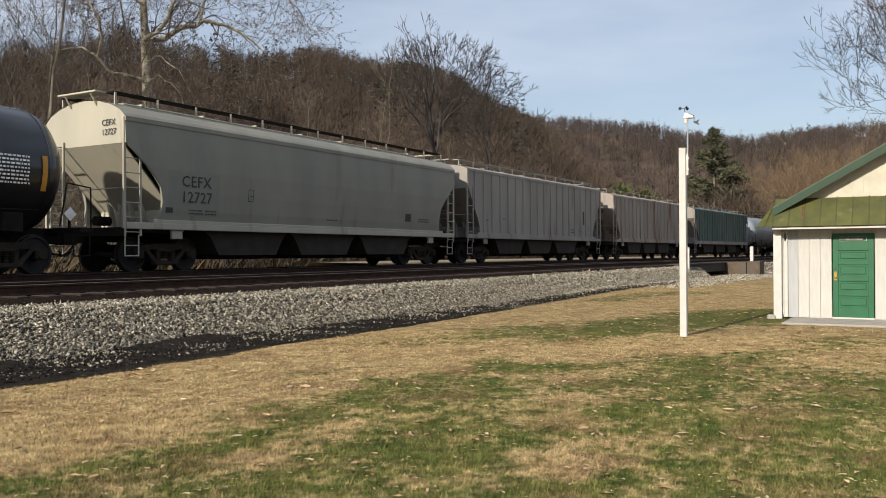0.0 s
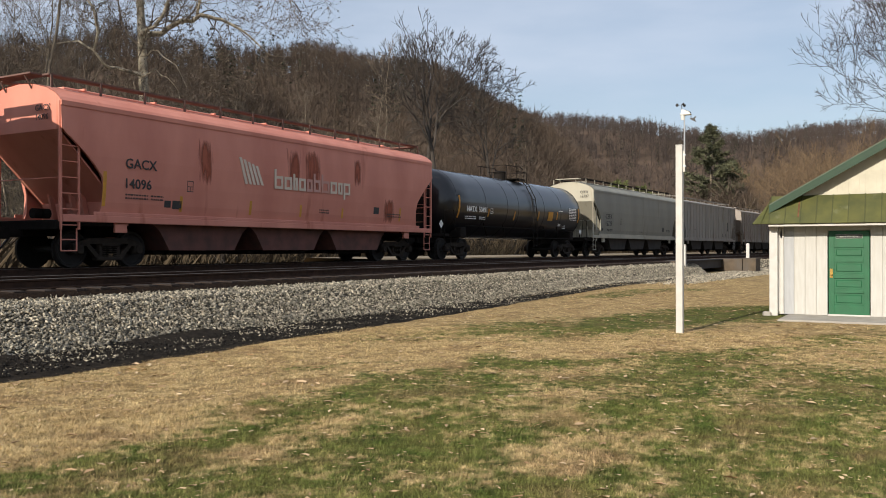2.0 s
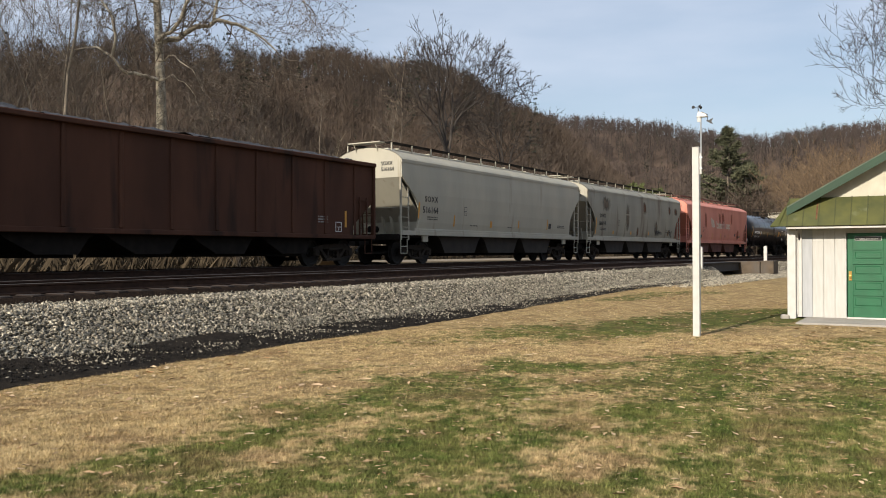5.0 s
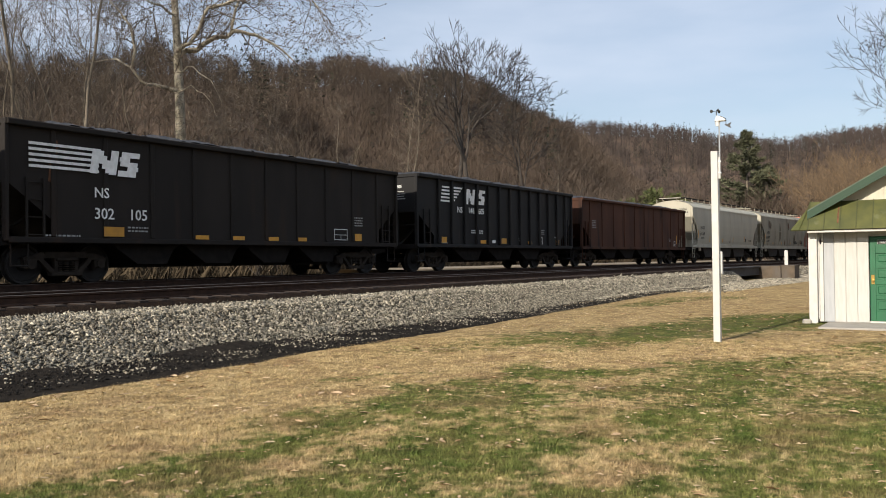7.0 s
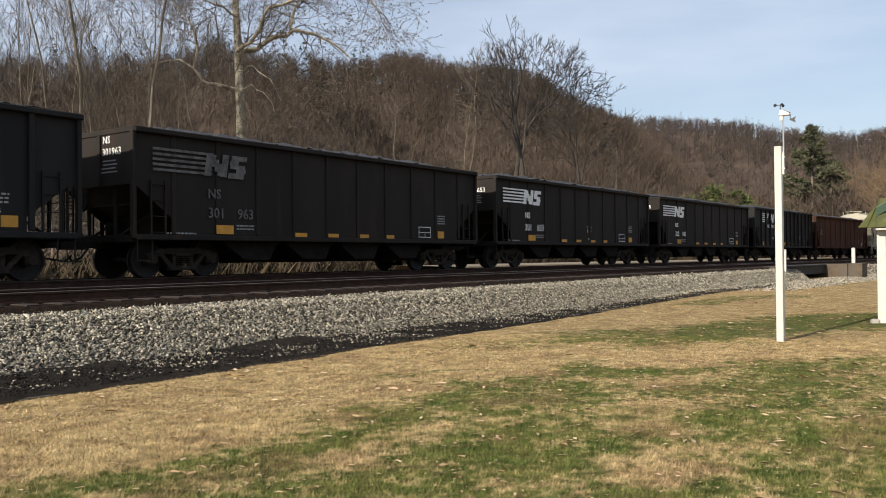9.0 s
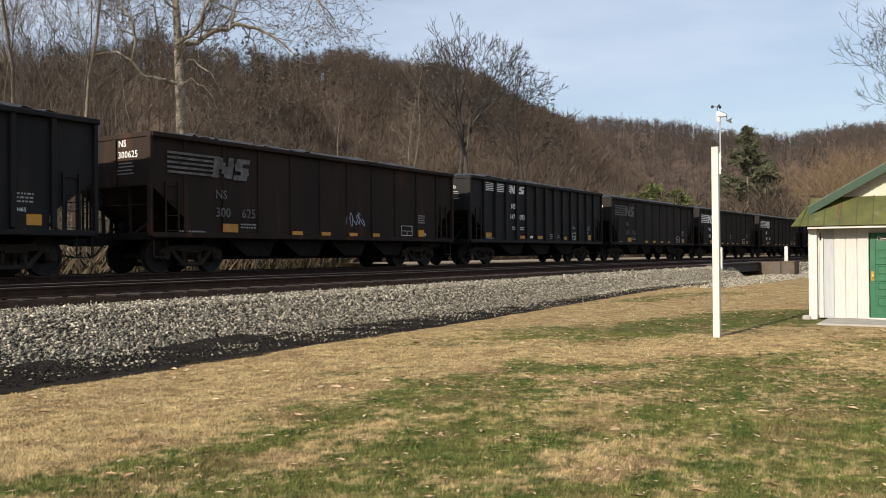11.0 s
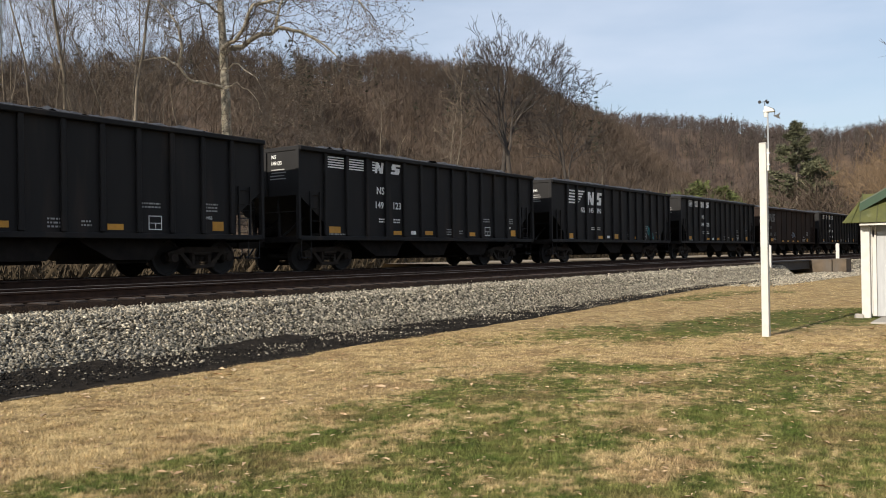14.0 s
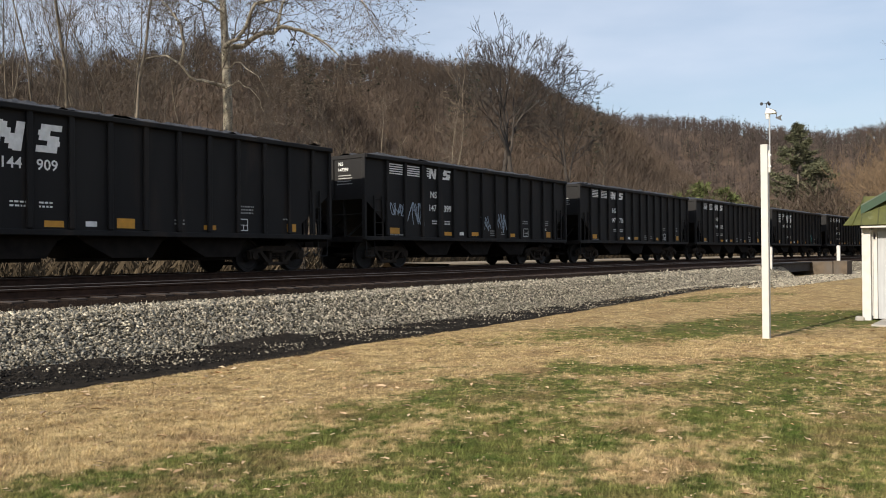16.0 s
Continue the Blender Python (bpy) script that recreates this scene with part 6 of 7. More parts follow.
# one off-white paint: sides coloured darker for shade, ends paler as sunlit
c, hl = covered_hopper(22.88, 16.6, P_SHADEDSIDE, "smooth-sided off-white covered hopper car, sides coloured grey as shaded", iron=P_CREAM)
lettering("CEFX", 0.42, P_INK, c, -6.50, skin(2.42, 0.012), 2.27, bold=0.002, spread=1.1)
lettering("12727", 0.42, P_INK, c, -6.50, skin(2.00, 0.012), 1.85, bold=0.002, spread=1.08)
part("paint_patch", Shape().grid([[(x, skin(1.50 + 1.16 * i / 8, 0.003), 1.50 + 1.16 * i / 8) for x in (-6.95, -5.1)] for i in range(9)]), mat("fresh_grey_patch", (0.235, 0.235, 0.205), (0.22, 0.22, 0.19), rough=0.6, spec=0.3), c, "fresher grey paint patch")
lettering("CEFX", 0.22, P_INK, c, -hl - 0.02, -0.72, 3.72, face="end")
lettering("12727", 0.22, P_INK, c, -hl - 0.02, -0.72, 3.48, face="end")
frame_box(c, P_INK, -3.95, 1.98, 0.22, 0.36, None)
small_stencils(c, P_INK, ((-6.2, 1.62, 2, 0.5), (-5.6, 1.62, 2, 0.4), (5.5, 1.75, 2, 0.8), (-0.2, 1.55, 1, 0.6)))
side_bars(c, P_INK, ((4.55, 1.66, 0.40, 0.29),))
side_bars(c, P_INK, ((-7.0, 1.55, 0.25, 0.14),))

c = tank_car(5.65, 15.35, P_BLACK, "black tank car with yellow reflectors and a top platform")

c, hl = covered_hopper(-11.83, 16.74, P_PINK, "faded pinkish red covered hopper car with worn pale lettering", iron=P_PINK)
lettering("GACX", 0.35, P_INK, c, -6.60, skin(2.62, 0.012), 2.48, bold=0.004, spread=1.0)
lettering("GACX", 0.20, P_INK, c, -hl - 0.02, -0.65, 3.72, face="end")
lettering("14096", 0.20, P_INK, c, -hl - 0.02, -0.65, 3.50, face="end")
lettering("14096", 0.35, P_INK, c, -6.63, skin(2.12, 0.012), 1.98, bold=0.004, spread=1.0)
side_bars(c, P_YELLOW, ((-7.23, 1.5, 0.1, 0.85), (-4.78, 1.45, 0.10, 0.42), (-2.1, 1.46, 0.10, 0.42), (0.2, 1.48, 0.10, 0.38), (2.4, 1.5, 0.10, 0.34), (6.0, 1.5, 0.10, 0.5)))
frame_box(c, P_INK, -4.55, 2.0, 0.22, 0.30, None)
small_stencils(c, P_INK, ((-6.55, 1.80, 2, 0.7), (-5.75, 1.80, 2, 0.4), (1.2, 1.72, 2, 0.5), (5.2, 1.72, 2, 0.9)))
side_bars(c, P_INK, ((-5.30, 1.55, 0.22, 0.18), (-5.03, 1.52, 0.32, 0.22), (4.3, 1.72, 0.34, 0.24)))
# the big worn emblem and company lettering as plain pale shapes
em = Shape()
for k in range(5):
    a, w = -2.65 + 0.17 * k, 0.11
    em.prism([(a + 0.05, 3.12 - 0.05 * k), (a + 0.05 + w, 3.12 - 0.05 * k), (a + 0.30 + w, 2.36), (a + 0.30, 2.36)], "y", -1.632, -1.626)
part("emblem", em, P_PALE, c, "worn pale striped emblem")
u = -1.08
for k, (w, z1, ghost) in enumerate(((0.40, 2.90, 0), (0.36, 2.70, 0), (0.22, 2.82, 0), (0.33, 2.70, 0), (0.28, 2.70, 1), (0.35, 2.90, 1), (0.42, 2.90, 1), (0.36, 2.70, 0), (0.24, 2.70, 0), (0.38, 2.70, 0))):
    z0 = 2.14 if k == 9 else 2.30
    bar, x_top = 0.095, min(z1, 2.70)
    blk = Shape().box(u, u + bar, -1.633, -1.627, z0, z1).box(u + w - bar, u + w, -1.633, -1.627, 2.30, x_top)
    blk.box(u + bar, u + w - bar, -1.633, -1.627, x_top - 0.085, x_top - 0.002).box(u + bar, u + w - bar, -1.633, -1.627, 2.302, 2.385)
    part("letter_block", blk, P_GHOST if ghost else P_PALE, c)
    u += w + 0.06
for x, z, w, h, m in ((-0.5, 2.35, 0.7, 1.25, P_PINKSTAIN), (0.35, 2.30, 0.9, 1.35, P_PINKSTAIN), (3.0, 2.6, 0.5, 1.0, P_PINKSTAIN), (-4.2, 2.2, 0.6, 1.3, P_PINKSTAIN), (4.9, 1.4, 0.8, 0.9, P_PINKSTAIN)):
    st = Shape().grid([[(x + w * k / 3, skin(z + h * i / 6, 0.004), z + h * i / 6) for k in range(4)] for i in range(7)])
    part("rust_stain", st, m, c, "brownish red stain")

c, hl = covered_hopper(-30.1, 16.55, P_STREAK, "grey covered hopper car streaked with brown grime", iron=P_CREAM)
lettering("SOXX", 0.30, P_INK, c, -6.60, skin(2.57, 0.012), 2.42, bold=0.002, spread=1.12)
lettering("516019", 0.34, P_INK, c, -6.72, skin(2.12, 0.012), 1.97, bold=0.002, spread=1.05)
lettering("SOXX", 0.20, P_INK, c, -hl - 0.02, -0.65, 3.72, face="end")
lettering("516019", 0.20, P_INK, c, -hl - 0.02, -0.65, 3.50, face="end")
side_bars(c, P_YELLOW, ((-7.10, 1.48, 0.10, 0.9), (-4.5, 1.5, 0.2, 0.18), (-1.6, 1.5, 0.2, 0.2), (1.6, 1.5, 0.16, 0.25), (5.6, 1.5, 0.10, 0.4)))
frame_box(c, P_INK, -3.75, 2.0, 0.22, 0.34, None)
small_stencils(c, P_INK, ((-6.5, 1.78, 2, 0.9), (3.5, 1.7, 2, 0.9), (5.0, 1.75, 1, 0.5)))
for x, z, w, h, m in ((5.5, 2.95, 0.55, 0.62, P_FLAKE), (6.75, 2.9, 0.85, 0.6, P_FLAKE), (0.5, 2.75, 0.7, 0.9, P_FLAKE), (-2.6, 1.5, 0.8, 2.1, P_GRIME), (-6.4, 2.7, 1.6, 1.0, P_GRIME), (2.6, 1.35, 1.0, 1.2, P_GRIME), (-0.6, 1.35, 0.5, 0.7, P_FLAKE)):
    s = Shape().grid([[(x + w * k / 3, skin(z + h * i / 6, 0.004), z + h * i / 6) for k in range(4)] for i in range(7)])
    part("rust_stain", s, m, c, "flaking rusty stain")

S019 = c
c, hl = covered_hopper(-47.95, 16.7, P_CREAM, "clean pale grey covered hopper car with black lettering", iron=P_CREAM)
lettering("SOXX", 0.32, P_INK, c, -6.82, skin(2.55, 0.012), 2.40, spread=1.15)
lettering("516164", 0.36, P_INK, c, -6.95, skin(2.12, 0.012), 1.97, spread=1.05)
lettering("SOXX", 0.20, P_INK, c, -hl - 0.02, -0.65, 3.72, face="end")
lettering("516164", 0.20, P_INK, c, -hl - 0.02, -0.65, 3.50, face="end")
side_bars(c, P_YELLOW, ((-7.25, 1.74, 0.10, 0.62), (-4.6, 1.5, 0.10, 0.45), (-1.5, 1.52, 0.18, 0.28), (1.2, 1.55, 0.10, 0.35), (4.35, 1.55, 0.10, 0.5)))
frame_box(c, P_INK, -3.8, 1.98, 0.22, 0.34, None)
side_bars(c, P_INK, ((4.55, 1.60, 0.30, 0.26),))
small_stencils(c, P_INK, ((-6.6, 1.80, 2, 0.75), (5.6, 1.75, 2, 0.9), (-3.2, 1.55, 1, 0.6), (0.2, 1.55, 1, 0.4)))


# ---- coal hoppers


def coal_heap(hl, top, seed):
    rows = []
    for i in range(90):
        x = -hl + 0.25 + (2 * hl - 0.5) * i / 89
        row = []
        for j in range(15):
            y = -1.42 + 2.84 * j / 14
            e = min(1, min(hl - 0.2 - abs(x), 1.5) / 1.5) * (1 - (y / 1.45) ** 2)
            row.append((x, y, top + 0.01 + 0.24 * e + 0.06 * noise.noise(Vector((x * 1.1, y * 1.1, seed))) + 0.07 * noise.noise(Vector((x * 3.3, y * 3.3, seed))) + 0.07 * noise.noise(Vector((x * 9, y * 9, seed)))))
        rows.append(row)
    return Shape().grid(rows)


def coal_hopper(middle, length, posts, bays, coat, label, top=3.66, seed=1, deep=0.10, shift=0.0):
    """An open coal hopper: side sheets with outside posts, sloped ends, hopper bays and a heaped load."""
    car = car_thing("coal_hopper_car", middle, label, "freight car")
    hl = length / 2
    cut_top, cut_in = 2.25, 1.18
    outline = [(-hl, top - 0.08), (-hl, cut_top), (-hl + cut_in, 1.36), (-hl + cut_in, 0.98), (hl - cut_in, 0.98), (hl - cut_in, 1.36), (hl, cut_top), (hl, top - 0.08)]
    for sg in (-1, 1):
        s = part("side_sheet", Shape().prism(outline, "y", sg * 1.50, sg * 1.47), coat, car)
        for k in range(posts):
            x = -hl + 1.10 + (length - 2.20) * k / (posts - 1) + shift
            part("side_post", Shape().box(x - 0.065, x + 0.065, 1.50 if sg > 0 else -1.50 - deep, 1.50 + deep if sg > 0 else -1.50, 1.06, top - 0.10, 0.02), coat, s)
        part("top_chord", Shape().box(-hl - 0.03, hl + 0.03, sg * 1.55 - 0.09, sg * 1.55 + 0.09, top - 0.13, top, 0.02), coat, car)
        part("side_sill", Shape().box(-hl + 0.02, hl - 0.02, sg * 1.52 - 0.06, sg * 1.52 + 0.06, 0.92, 1.05, 0.012), coat, car)
        for e in (-1, 1):
            part("corner_post", Shape().box(e * hl - 0.07, e * hl + 0.03, sg * 1.52 - 0.07, sg * 1.52 + 0.07, 0.95, top - 0.1, 0.015), coat, s)
            ladder(car, "side_ladder", e * (hl - 0.45), e * (hl - 0.85), sg * 1.54, sg * 1.54, 1.0, 2.35 if sg < 0 else 2.3, 4, 0.013, coat)
            part("step", Shape().path([(e * (hl - 0.1), sg * 1.5, 0.95), (e * (hl - 0.1), sg * 1.5, 0.42), (e * (hl - 0.5), sg * 1.5, 0.42), (e * (hl - 0.5), sg * 1.5, 0.95)], 0.018), coat, car)
    for e in (-1, 1):
        sh = part("end_sheet", Shape().box(e * hl - 0.03, e * hl + 0.01, -1.46, 1.46, cut_top - 0.02, top - 0.08), coat, car)
        part("end_chord", Shape().box(e * hl - 0.06, e * hl + 0.08, -1.6, 1.6, top - 0.13, top - 0.001, 0.015), coat, car)
        for y in (-0.2, 0.8):
            part("end_rib", Shape().box(e * (hl + 0.045) - 0.04, e * (hl + 0.045) + 0.04, y - 0.06, y + 0.06, cut_top, top - 0.13, 0.01), coat, sh)
        part("slope_sheet", Shape().prism([(e * hl, cut_top), (e * (hl - 0.04), cut_top), (e * (hl - 2.4), 1.0), (e * (hl - 2.36), 1.0)], "y", -1.46, 1.46), coat, car)
        for y in (-0.55, 0.55):
            part("slope_brace", Shape().path([(e * (hl - 0.15), y, 1.0), (e * (hl - 0.12), y, 2.2)], 0.05, 5).path([(e * (hl - 0.2), y, 1.0), (e * (hl - 1.2), y, 1.65)], 0.04, 5), coat, car)
        part("end_platform", Shape().box(e * hl - 0.10, e * hl + 0.10, -1.5, 1.5, 0.86, 1.04, 0.01).box(min(e * (hl - 1.9), e * hl), max(e * (hl - 1.9), e * hl), -1.0, 1.0, 0.92, 1.0), P_UNDER, car)
        part("handrail", Shape().tube((e * (hl + 0.02), -1.45, 1.75), (e * (hl + 0.02), 1.45, 1.75), 0.015), coat, car)
        ladder(car, "end_ladder", e * (hl + 0.03), e * (hl + 0.03), -1.0 * e, -1.40 * e, 1.0, 2.3, 4, 0.013, coat)
    part("brake_wheel", Shape().tube((-hl - 0.12, 0.5, 1.9), (-hl - 0.05, 0.5, 1.9), 0.26, 0.26, 14), P_UNDER, car)
    part("brake_cylinder", Shape().tube((-hl + 0.5, 0.3, 1.25), (-hl + 0.95, 0.3, 1.25), 0.14, 0.14, 10), P_UNDER, car)
    part("centre_sill", Shape().box(-hl, hl, -0.16, 0.16, 0.72, 0.98), P_UNDER, car)
    b0, b1 = -hl + 2.75, hl - 2.75
    step = (b1 - b0) / bays
    for k in range(bays):
        a, c_ = b0 + k * step, b0 + (k + 1) * step
        w = c_ - a
        part("hopper_bay", Shape().prism([(a, 0.98), (c_, 0.98), (c_ - 0.14 * w, 0.80), (c_ - 0.24 * w, 0.42), (a + 0.36 * w, 0.42), (a + 0.10 * w, 0.78)], "y", -1.28, 1.28), P_UNDER, car, "dark grimy sloped hopper")
        part("outlet_gate", Shape().box(a + 0.36 * w, c_ - 0.24 * w, -1.1, 1.1, 0.34, 0.42, 0.01), P_UNDER, car)
    part("coal_load", coal_heap(hl, top, seed), P_COALLOAD, car, "heaped coal", smooth=False, fix=False)
    add_truck(car, -hl + 1.72)
    add_truck(car, hl - 1.72)
    add_couplers(car, hl)
    register_wheels(car)
    return car, hl


def stripes(car, material, x, w, z0, z1, n, y, skew=0.0, name="emblem_stripe"):
    """Level bars of an emblem, slanted at their ends."""
    for k in range(n):
        h = (z1 - z0) / (2 * n - 1)
        z = z1 - 2 * k * h
        part(name, Shape().prism([(x + skew * k, z - h), (x + w, z - h), (x + w, z), (x + skew * k, z)], "y", y - 0.006, y), material, car)


def block_mark(car, material, x, w, z0, z1, y, slots):
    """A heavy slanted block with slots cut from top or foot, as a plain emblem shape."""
    h, sl, cols = z1 - z0, 0.16 * (z1 - z0), len(slots)
    upper, lower = [], []
    for k, (lo_, hi_) in enumerate(slots):
        a, b = x + w * k / cols, x + w * (k + 1) / cols
        upper += [(a + sl * hi_, z0 + h * hi_), (b + sl * hi_ - 0.002, z0 + h * hi_)]
        lower += [(a + sl * lo_, z0 + h * lo_), (b + sl * lo_ - 0.002, z0 + h * lo_)]
    s = Shape().prism(upper + lower[::-1], "y", y - 0.006, y)
    return part("emblem_block", s, material, car)


def notched_mark(car, material, x, w, z0, z1, y):
    """A heavy block with a notch in either side, the second emblem shape."""
    h, sl = z1 - z0, 0.16 * (z1 - z0)
    rows = ((0.0, 0.24, 0.0, 0.92), (0.24, 0.42, 0.45, 1.0), (0.42, 0.60, 0.06, 0.94), (0.60, 0.78, 0.0, 0.52), (0.78, 1.0, 0.08, 1.0))
    left, right = [], []
    for a, b, l_, r_ in rows:
        left += [(x + w * l_ + sl * a, z0 + h * a), (x + w * l_ + sl * b, z0 + h * b - 0.002)]
        right += [(x + w * r_ + sl * a, z0 + h * a), (x + w * r_ + sl * b, z0 + h * b - 0.002)]
    return part("emblem_block", Shape().prism(left + right[::-1], "y", y - 0.006, y), material, car)


def row_a(middle, number, coat=P_COAL, label="", seed=1, tags=(), worn=False):
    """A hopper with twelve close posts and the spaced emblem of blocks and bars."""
    car, hl = coal_hopper(middle, 13.65, 13, 3, coat, label or "black open coal hopper car with close posts and white stencils", seed=seed)
    ink, y = (P_FADED if worn else P_WHITE), -1.503
    stripes(car, ink, -5.60, 0.74, 3.12, 3.46, 5, y)
    stripes(car, ink, -4.66, 0.74, 3.12, 3.46, 5, y)
    stripes(car, ink, -3.50, 0.16, 3.16, 3.46, 4, y)
    block_mark(car, ink, -3.38, 0.40, 3.10, 3.46, y, ((0, 1), (0, 1), (0.45, 0.95), (0.25, 0.75), (0.05, 0.55), (0, 1), (0, 1)))
    notched_mark(car, ink, -2.56, 0.46, 3.12, 3.46, y)
    lettering("NS", 0.33, P_WHITE, car, -3.31, y, 2.43, bold=0.004)
    lettering(number[:3], 0.31, P_WHITE, car, -3.41, y, 1.97, bold=0.004)
    lettering(number[3:], 0.32, P_WHITE, car, -2.50, y, 1.97, bold=0.004)
    small_stencils(car, P_WHITE, ((-3.2, 1.60, 2, 0.34), (-2.45, 1.60, 2, 0.36)), y)
    small_stencils(car, P_SMALL, ((0.6, 1.32, 3, 0.35), (1.4, 1.28, 2, 0.25), (2.95, 1.75, 2, 0.55), (4.88, 1.80, 3, 0.40), (-5.55, 1.09, 1, 0.8)), y)
    side_bars(car, P_YELLOW, ((-5.55, 1.14, 0.50, 0.20), (-2.46, 1.12, 0.44, 0.13), (-0.70, 1.13, 0.46, 0.14), (2.05, 1.12, 0.42, 0.14), (5.10, 1.14, 0.36, 0.24)), y)
    side_bars(car, P_WHITE, ((-1.50, 1.14, 0.26, 0.12),), y)
    lettering("H65", 0.13, P_WHITE, car, 4.88, y, 1.43)
    frame_box(car, P_WHITE, 3.16, 1.14, 0.38, 0.34, y)
    end_marks(car, hl, number)
    return car


def row_c(middle, number, seed=1):
    """A close-post hopper with its number beside the mark and a broken emblem."""
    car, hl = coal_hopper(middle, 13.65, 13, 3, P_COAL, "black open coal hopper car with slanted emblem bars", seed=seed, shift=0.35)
    y = -1.503
    stripes(car, P_WHITE, -5.06, 0.52, 2.70, 3.31, 5, y, skew=-0.03)
    for k in range(5):
        z = 3.32 - k * 0.125
        part("emblem_stripe", Shape().prism([(-4.28, z - 0.07), (-3.56 - 0.14 * k - 0.05, z - 0.07), (-3.56 - 0.14 * k, z), (-4.28, z)], "y", y - 0.006, y), P_WHITE, car)
    block_mark(car, P_WHITE, -3.33, 0.66, 2.68, 3.30, y, ((0, 1), (0, 1), (0.42, 0.95), (0.22, 0.75), (0.05, 0.58), (0, 1), (0, 1)))
    notched_mark(car, P_WHITE, -2.36, 0.52, 2.70, 3.31, y)
    for txt, x in (("NS", -3.98), (number[:3], -3.14), (number[3:], -2.34)):
        lettering(txt, 0.33, P_WHITE, car, x, y, 2.32, bold=0.004)
    small_stencils(car, P_WHITE, ((-2.92, 1.60, 2, 0.34), (-2.28, 1.60, 2, 0.30)), y)
    small_stencils(car, P_SMALL, ((1.2, 1.32, 2, 0.3), (3.2, 1.75, 3, 0.6), (4.9, 1.45, 1, 0.3), (-5.2, 1.08, 1, 0.5)), y)
    side_bars(car, P_YELLOW, ((-5.13, 1.11, 0.36, 0.22), (-2.17, 1.10, 0.45, 0.14), (-0.41, 1.11, 0.48, 0.23), (2.1, 1.12, 0.40, 0.12), (5.05, 1.12, 0.36, 0.22)), y)
    side_bars(car, P_WHITE, ((-1.20, 1.13, 0.28, 0.12),), y)
    frame_box(car, P_WHITE, 3.25, 1.12, 0.34, 0.32, y)
    end_marks(car, hl, number)
    return car


def end_marks(car, hl, number, close=True):
    """The mark and number on a hopper's end sheet, with small writing below."""
    size, y, z = (0.165, -0.42, 3.14) if close else (0.25, -0.30, 2.96)
    lettering("NS", size, P_WHITE, car, -hl - 0.036, y - 0.02, z + size * 1.15, face="end")
    lettering(number, size, P_WHITE, car, -hl - 0.036, y, z, face="end", spread=0.9 if close else 1.05)
    s = Shape()
    for k in range(4):
        s.box(-hl - 0.037, -hl - 0.031, y - 0.55 - 0.06 * (k % 2), y - 0.02 + 0.06 * (k > 1), z - 0.15 - 0.09 * k, z - 0.12 - 0.09 * k)
    part("stencil", s, P_SMALL, car)


def row_b(middle, number, coat=P_COALB, label="", seed=1, ink=None, length=14.35, marks=True):
    """A hopper with wide panels, four bays and a large joined emblem."""
    car, hl = coal_hopper(middle, length, 10, 4, coat, label or "dull black coal hopper car with wide panels and large emblem", top=3.58, seed=seed, deep=0.04)
    ink, y = ink or P_WHITE, -1.503
    if not marks:
        return car, hl
    y = -1.545
    stripes(car, ink, -6.68, 1.75, 2.58, 3.14, 5, y, skew=0.0)
    block_mark(car, ink, -5.18, 0.72, 2.56, 3.14, y - 0.002, ((0, 1), (0, 1), (0.42, 0.95), (0.22, 0.75), (0.05, 0.58), (0, 1), (0, 1)))
    notched_mark(car, ink, -4.42, 0.56, 2.54, 3.14, y - 0.002)
    y = -1.503
    lettering("NS", 0.34, ink, car, -5.06, -1.543, 2.0, bold=0.003)
    lettering(number[:3], 0.37, ink, car, -5.06, -1.543, 1.50, bold=0.003)
    lettering(number[3:], 0.37, ink, car, -4.10, -1.543, 1.50, bold=0.003)
    small_stencils(car, P_SMALL, ((-4.10, 1.30, 2, 0.60), (4.7, 1.85, 4, 0.55), (-6.3, 1.07, 1, 0.9)), y)
    side_bars(car, P_YELLOW, ((-4.80, 1.09, 0.56, 0.23), (-2.02, 1.06, 0.46, 0.11), (-0.68, 1.06, 0.44, 0.11), (0.72, 1.06, 0.42, 0.11), (2.0, 1.06, 0.38, 0.11), (4.78, 1.10, 0.36, 0.24)), -1.543)
    frame_box(car, P_WHITE, 3.75, 1.12, 0.68, 0.36, y)
    end_marks(car, hl, number, False)
    return car, hl


P_SMALL = mat("small_white_stencil", (0.38, 0.38, 0.37), (0.25, 0.25, 0.24), rough=0.75, scale=9)


def spray_tag(car, material, x, z, w, h, seed, y=-1.504):
    """A scribble of spray paint: a looping band of strokes, no letters."""
    r, s, lift = random.Random(seed), Shape(), 0
    n = max(3, round(w / 0.17))
    for g in range(n):
        cx, cz = x + w * (g + 0.5) / n, z + h * (0.45 + 0.12 * r.uniform(-1, 1))
        ax, az = w / n * r.uniform(0.5, 0.85), h * r.uniform(0.28, 0.5)
        f, ph, turn = r.choice((1, 1.5, 2)), r.uniform(0, 6), r.uniform(4.5, 8)
        pts = [(cx + ax * math.cos(turn * k / 15 + ph) + 0.2 * az * math.sin(f * turn * k / 15), cz + az * math.sin(f * turn * k / 15 + 0.6 * ph)) for k in range(16)]
        for (px, pz), (nx, nz) in zip(pts, pts[1:]):
            d = Vector((nx - px, 0, nz - pz)).normalized() * 0.014
            lift += 0.00005
            s.prism([(px - d.z, pz + d.x), (nx - d.z, nz + d.x), (nx + d.z, nz - d.x), (px + d.z, pz - d.x)], "y", y - 0.004 - lift, y)
    tagged(part("spray_tag", s, material, car, "loose spray-painted scribble"), kind="stuff")


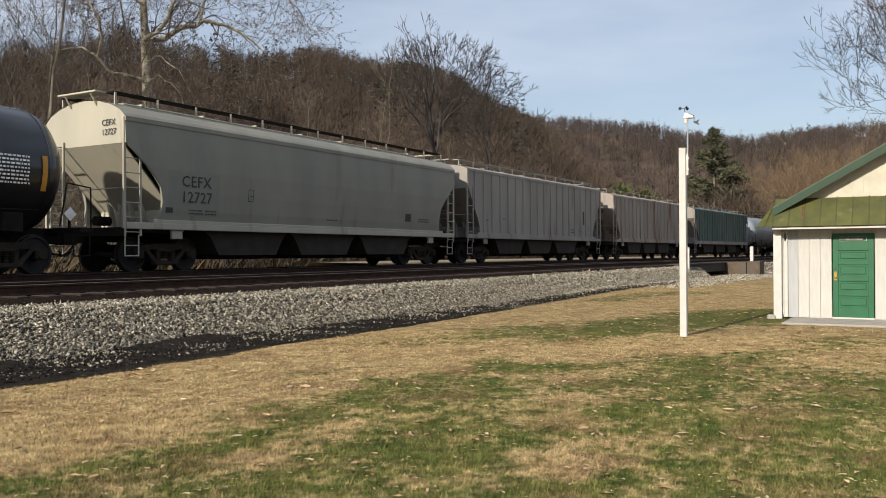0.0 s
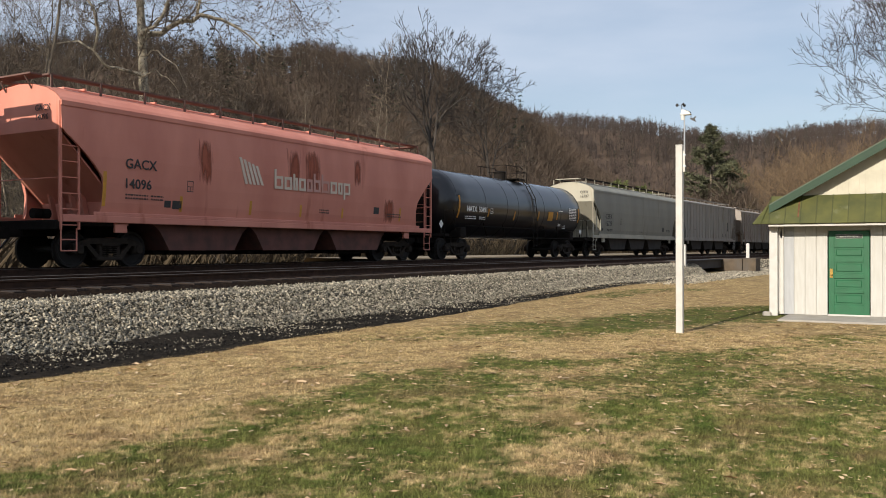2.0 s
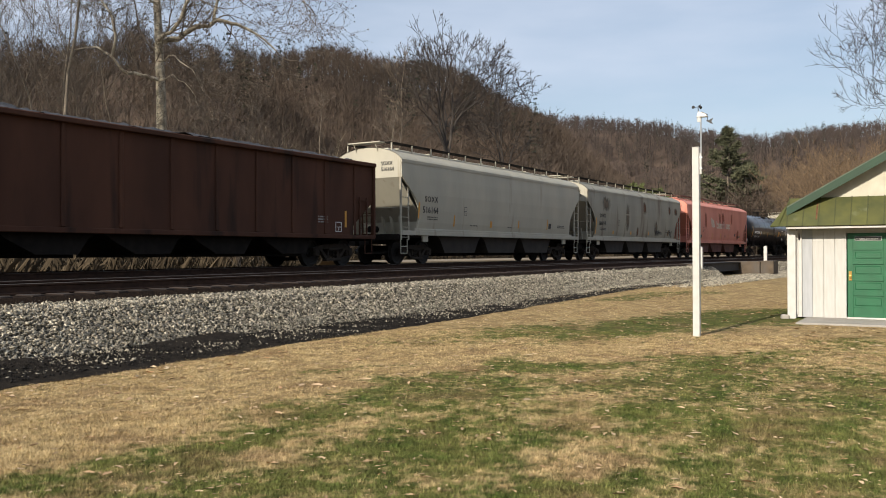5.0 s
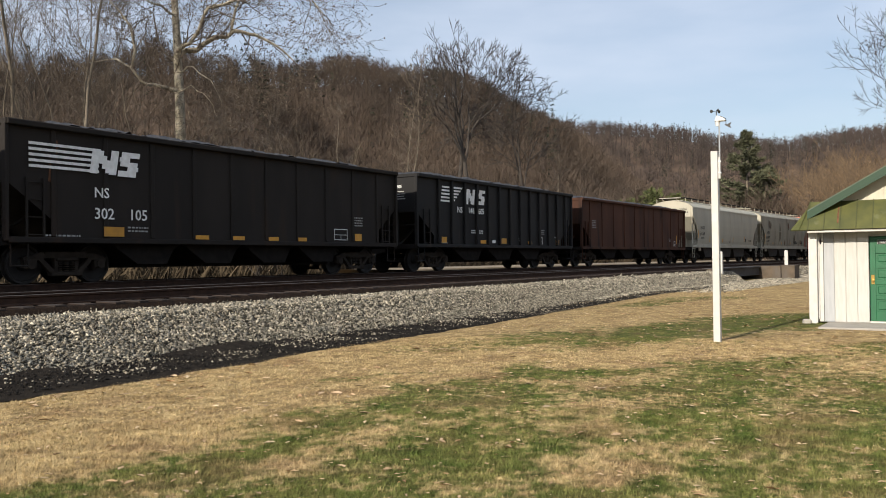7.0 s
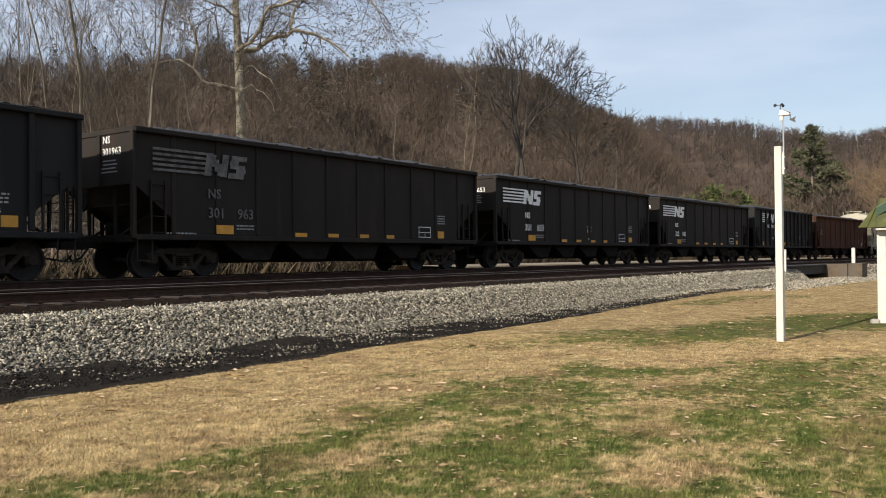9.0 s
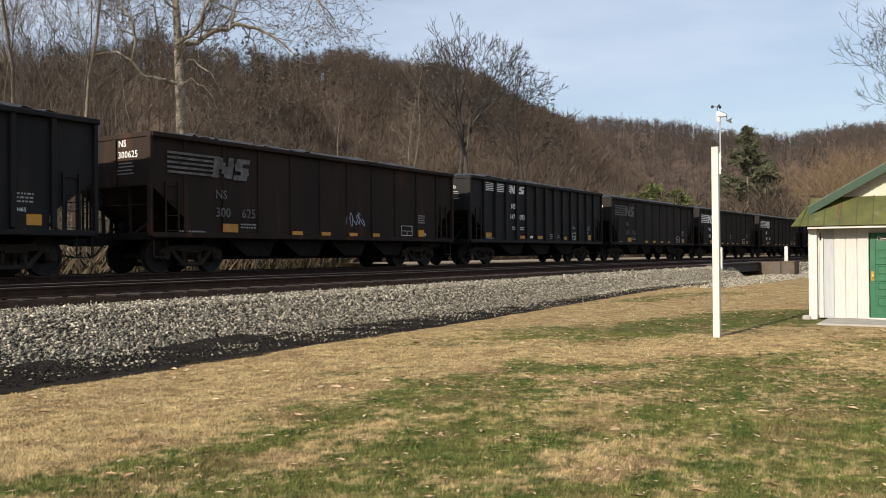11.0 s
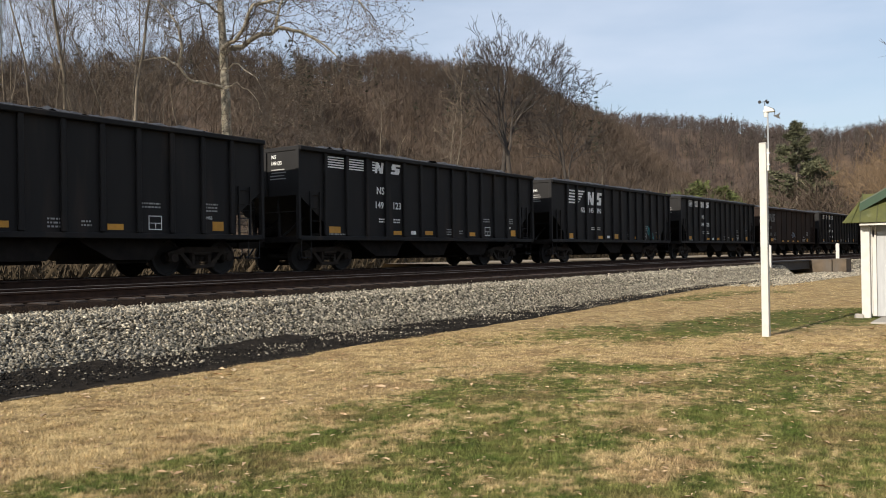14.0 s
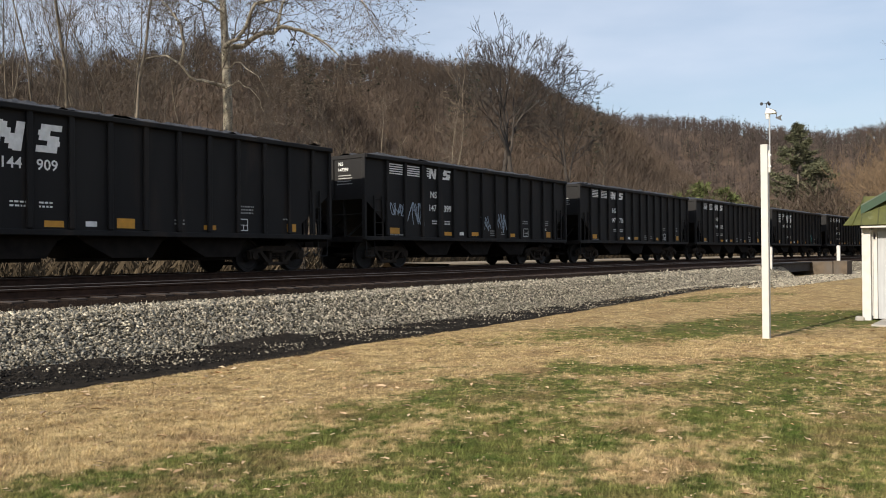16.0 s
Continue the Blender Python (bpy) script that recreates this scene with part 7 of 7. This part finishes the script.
spray_tag(S019, P_INK, 3.0, 1.55, 1.1, 0.35, 11, -1.575)
spray_tag(S019, P_INK, 5.3, 1.50, 0.9, 0.5, 12, -1.575)
c, hl = row_b(-66.25, "", P_BROWN, "rusty brown open hopper car with faded stencils", 3, length=16.5, marks=False)
small_stencils(c, P_SMALL, ((-6.9, 2.4, 5, 0.5), (5.2, 1.6, 3, 0.5)), -1.503)
frame_box(c, P_WHITE, 6.1, 1.15, 0.32, 0.32, -1.503)
side_bars(c, P_YELLOW, ((-7.2, 1.15, 0.14, 0.5), (6.6, 1.3, 0.10, 0.55)), -1.503)
c = row_c(-82.65, "146605", seed=4)
c, hl = row_b(-98.0, "302105", seed=5)
part("rust_stain", Shape().prism([(-6.2, 2.3), (-6.05, 2.25), (-5.95, 3.2), (-6.1, 3.3)], "y", -1.511, -1.5095), M_RUSTSPOT, c, "rust streak over the emblem")
c, hl = row_b(-113.85, "301653", seed=6)
for x, z, w, h in ((0.44, 1.50, 0.07, 0.16), (0.68, 1.54, 0.16, 0.05), (0.40, 1.74, 0.13, 0.05), (0.74, 1.72, 0.13, 0.05), (0.54, 1.18, 0.24, 0.09), (0.60, 1.12, 0.11, 0.06)):
    part("peeled_patch", Shape().box(x, x + w, -1.508, -1.50, z, z + h), P_SMALL, c, "pale scrape in the paint")
c, hl = row_b(-129.6, "301963", P_COALB, "dull black coal hopper car with a worn, faded emblem", 7, ink=P_FADED)
c = row_a(-145.0, "147093", seed=8)
c, hl = row_b(-160.4, "300625", P_RUSTBLACK, "rust-tinged black coal hopper car with a faded emblem", 9, ink=P_FADED)
lettering("H-62R", 0.17, P_WHITE, c, 4.9, -1.503, 1.12)
spray_tag(c, P_BLUETAG, 0.6, 1.4, 0.9, 0.45, 4)
c = row_a(-176.0, "149295", seed=10)
c = row_c(-191.4, "145390", seed=11)
spray_tag(c, P_TEALTAG, 3.7, 1.10, 0.75, 0.85, 2)
c = row_a(-206.75, "149123", seed=12)
c = row_a(-221.85, "147726", seed=13)
c = row_a(-236.95, "147399", seed=14)
for x, z, w, h, sd in ((-5.45, 1.75, 0.7, 0.45, 5), (-4.5, 1.45, 0.75, 0.85, 6), (0.0, 1.4, 0.6, 0.55, 7), (1.05, 1.3, 0.7, 0.8, 8)):
    spray_tag(c, P_BLUETAG, x, z, w, h, sd)
c = row_c(-252.25, "144909", seed=15)


def surge(t):
    """The train runs a little ahead of its steady pace for a second, then falls back to it."""
    return float(np.interp(t, (12.25, 12.5, 13.0, 13.5, 14.0), (0.0, 0.05, 0.40, 0.48, 0.0)))


def motions():
    """The train runs past at an almost steady speed; the wheels turn with it."""
    for car, middle in CARS:
        rows = []
        for k in range(65):
            t = k / 4
            x, y, h = track(middle + SPEED * t + surge(t), FAR_Y)
            rows.append((t, pose(x, y, RAIL_Z, 0, 0, h)))
        walk(car, rows)
    spin = math.degrees(SPEED / WHEEL_R)
    for dx, sets in TURNING.items():
        rows = [(k / FPS, pose(dx, 0, WHEEL_R, 0, spin * k / FPS, 0)) for k in range(16 * FPS + 1)]
        walk(sets[0], rows)
        for w in sets[1:]:
            w.rotation_mode = "QUATERNION"
            w.animation_data_create()
            w.animation_data.action = sets[0].animation_data.action
            w.animation_data.action_slot = sets[0].animation_data.action_slot


motions()
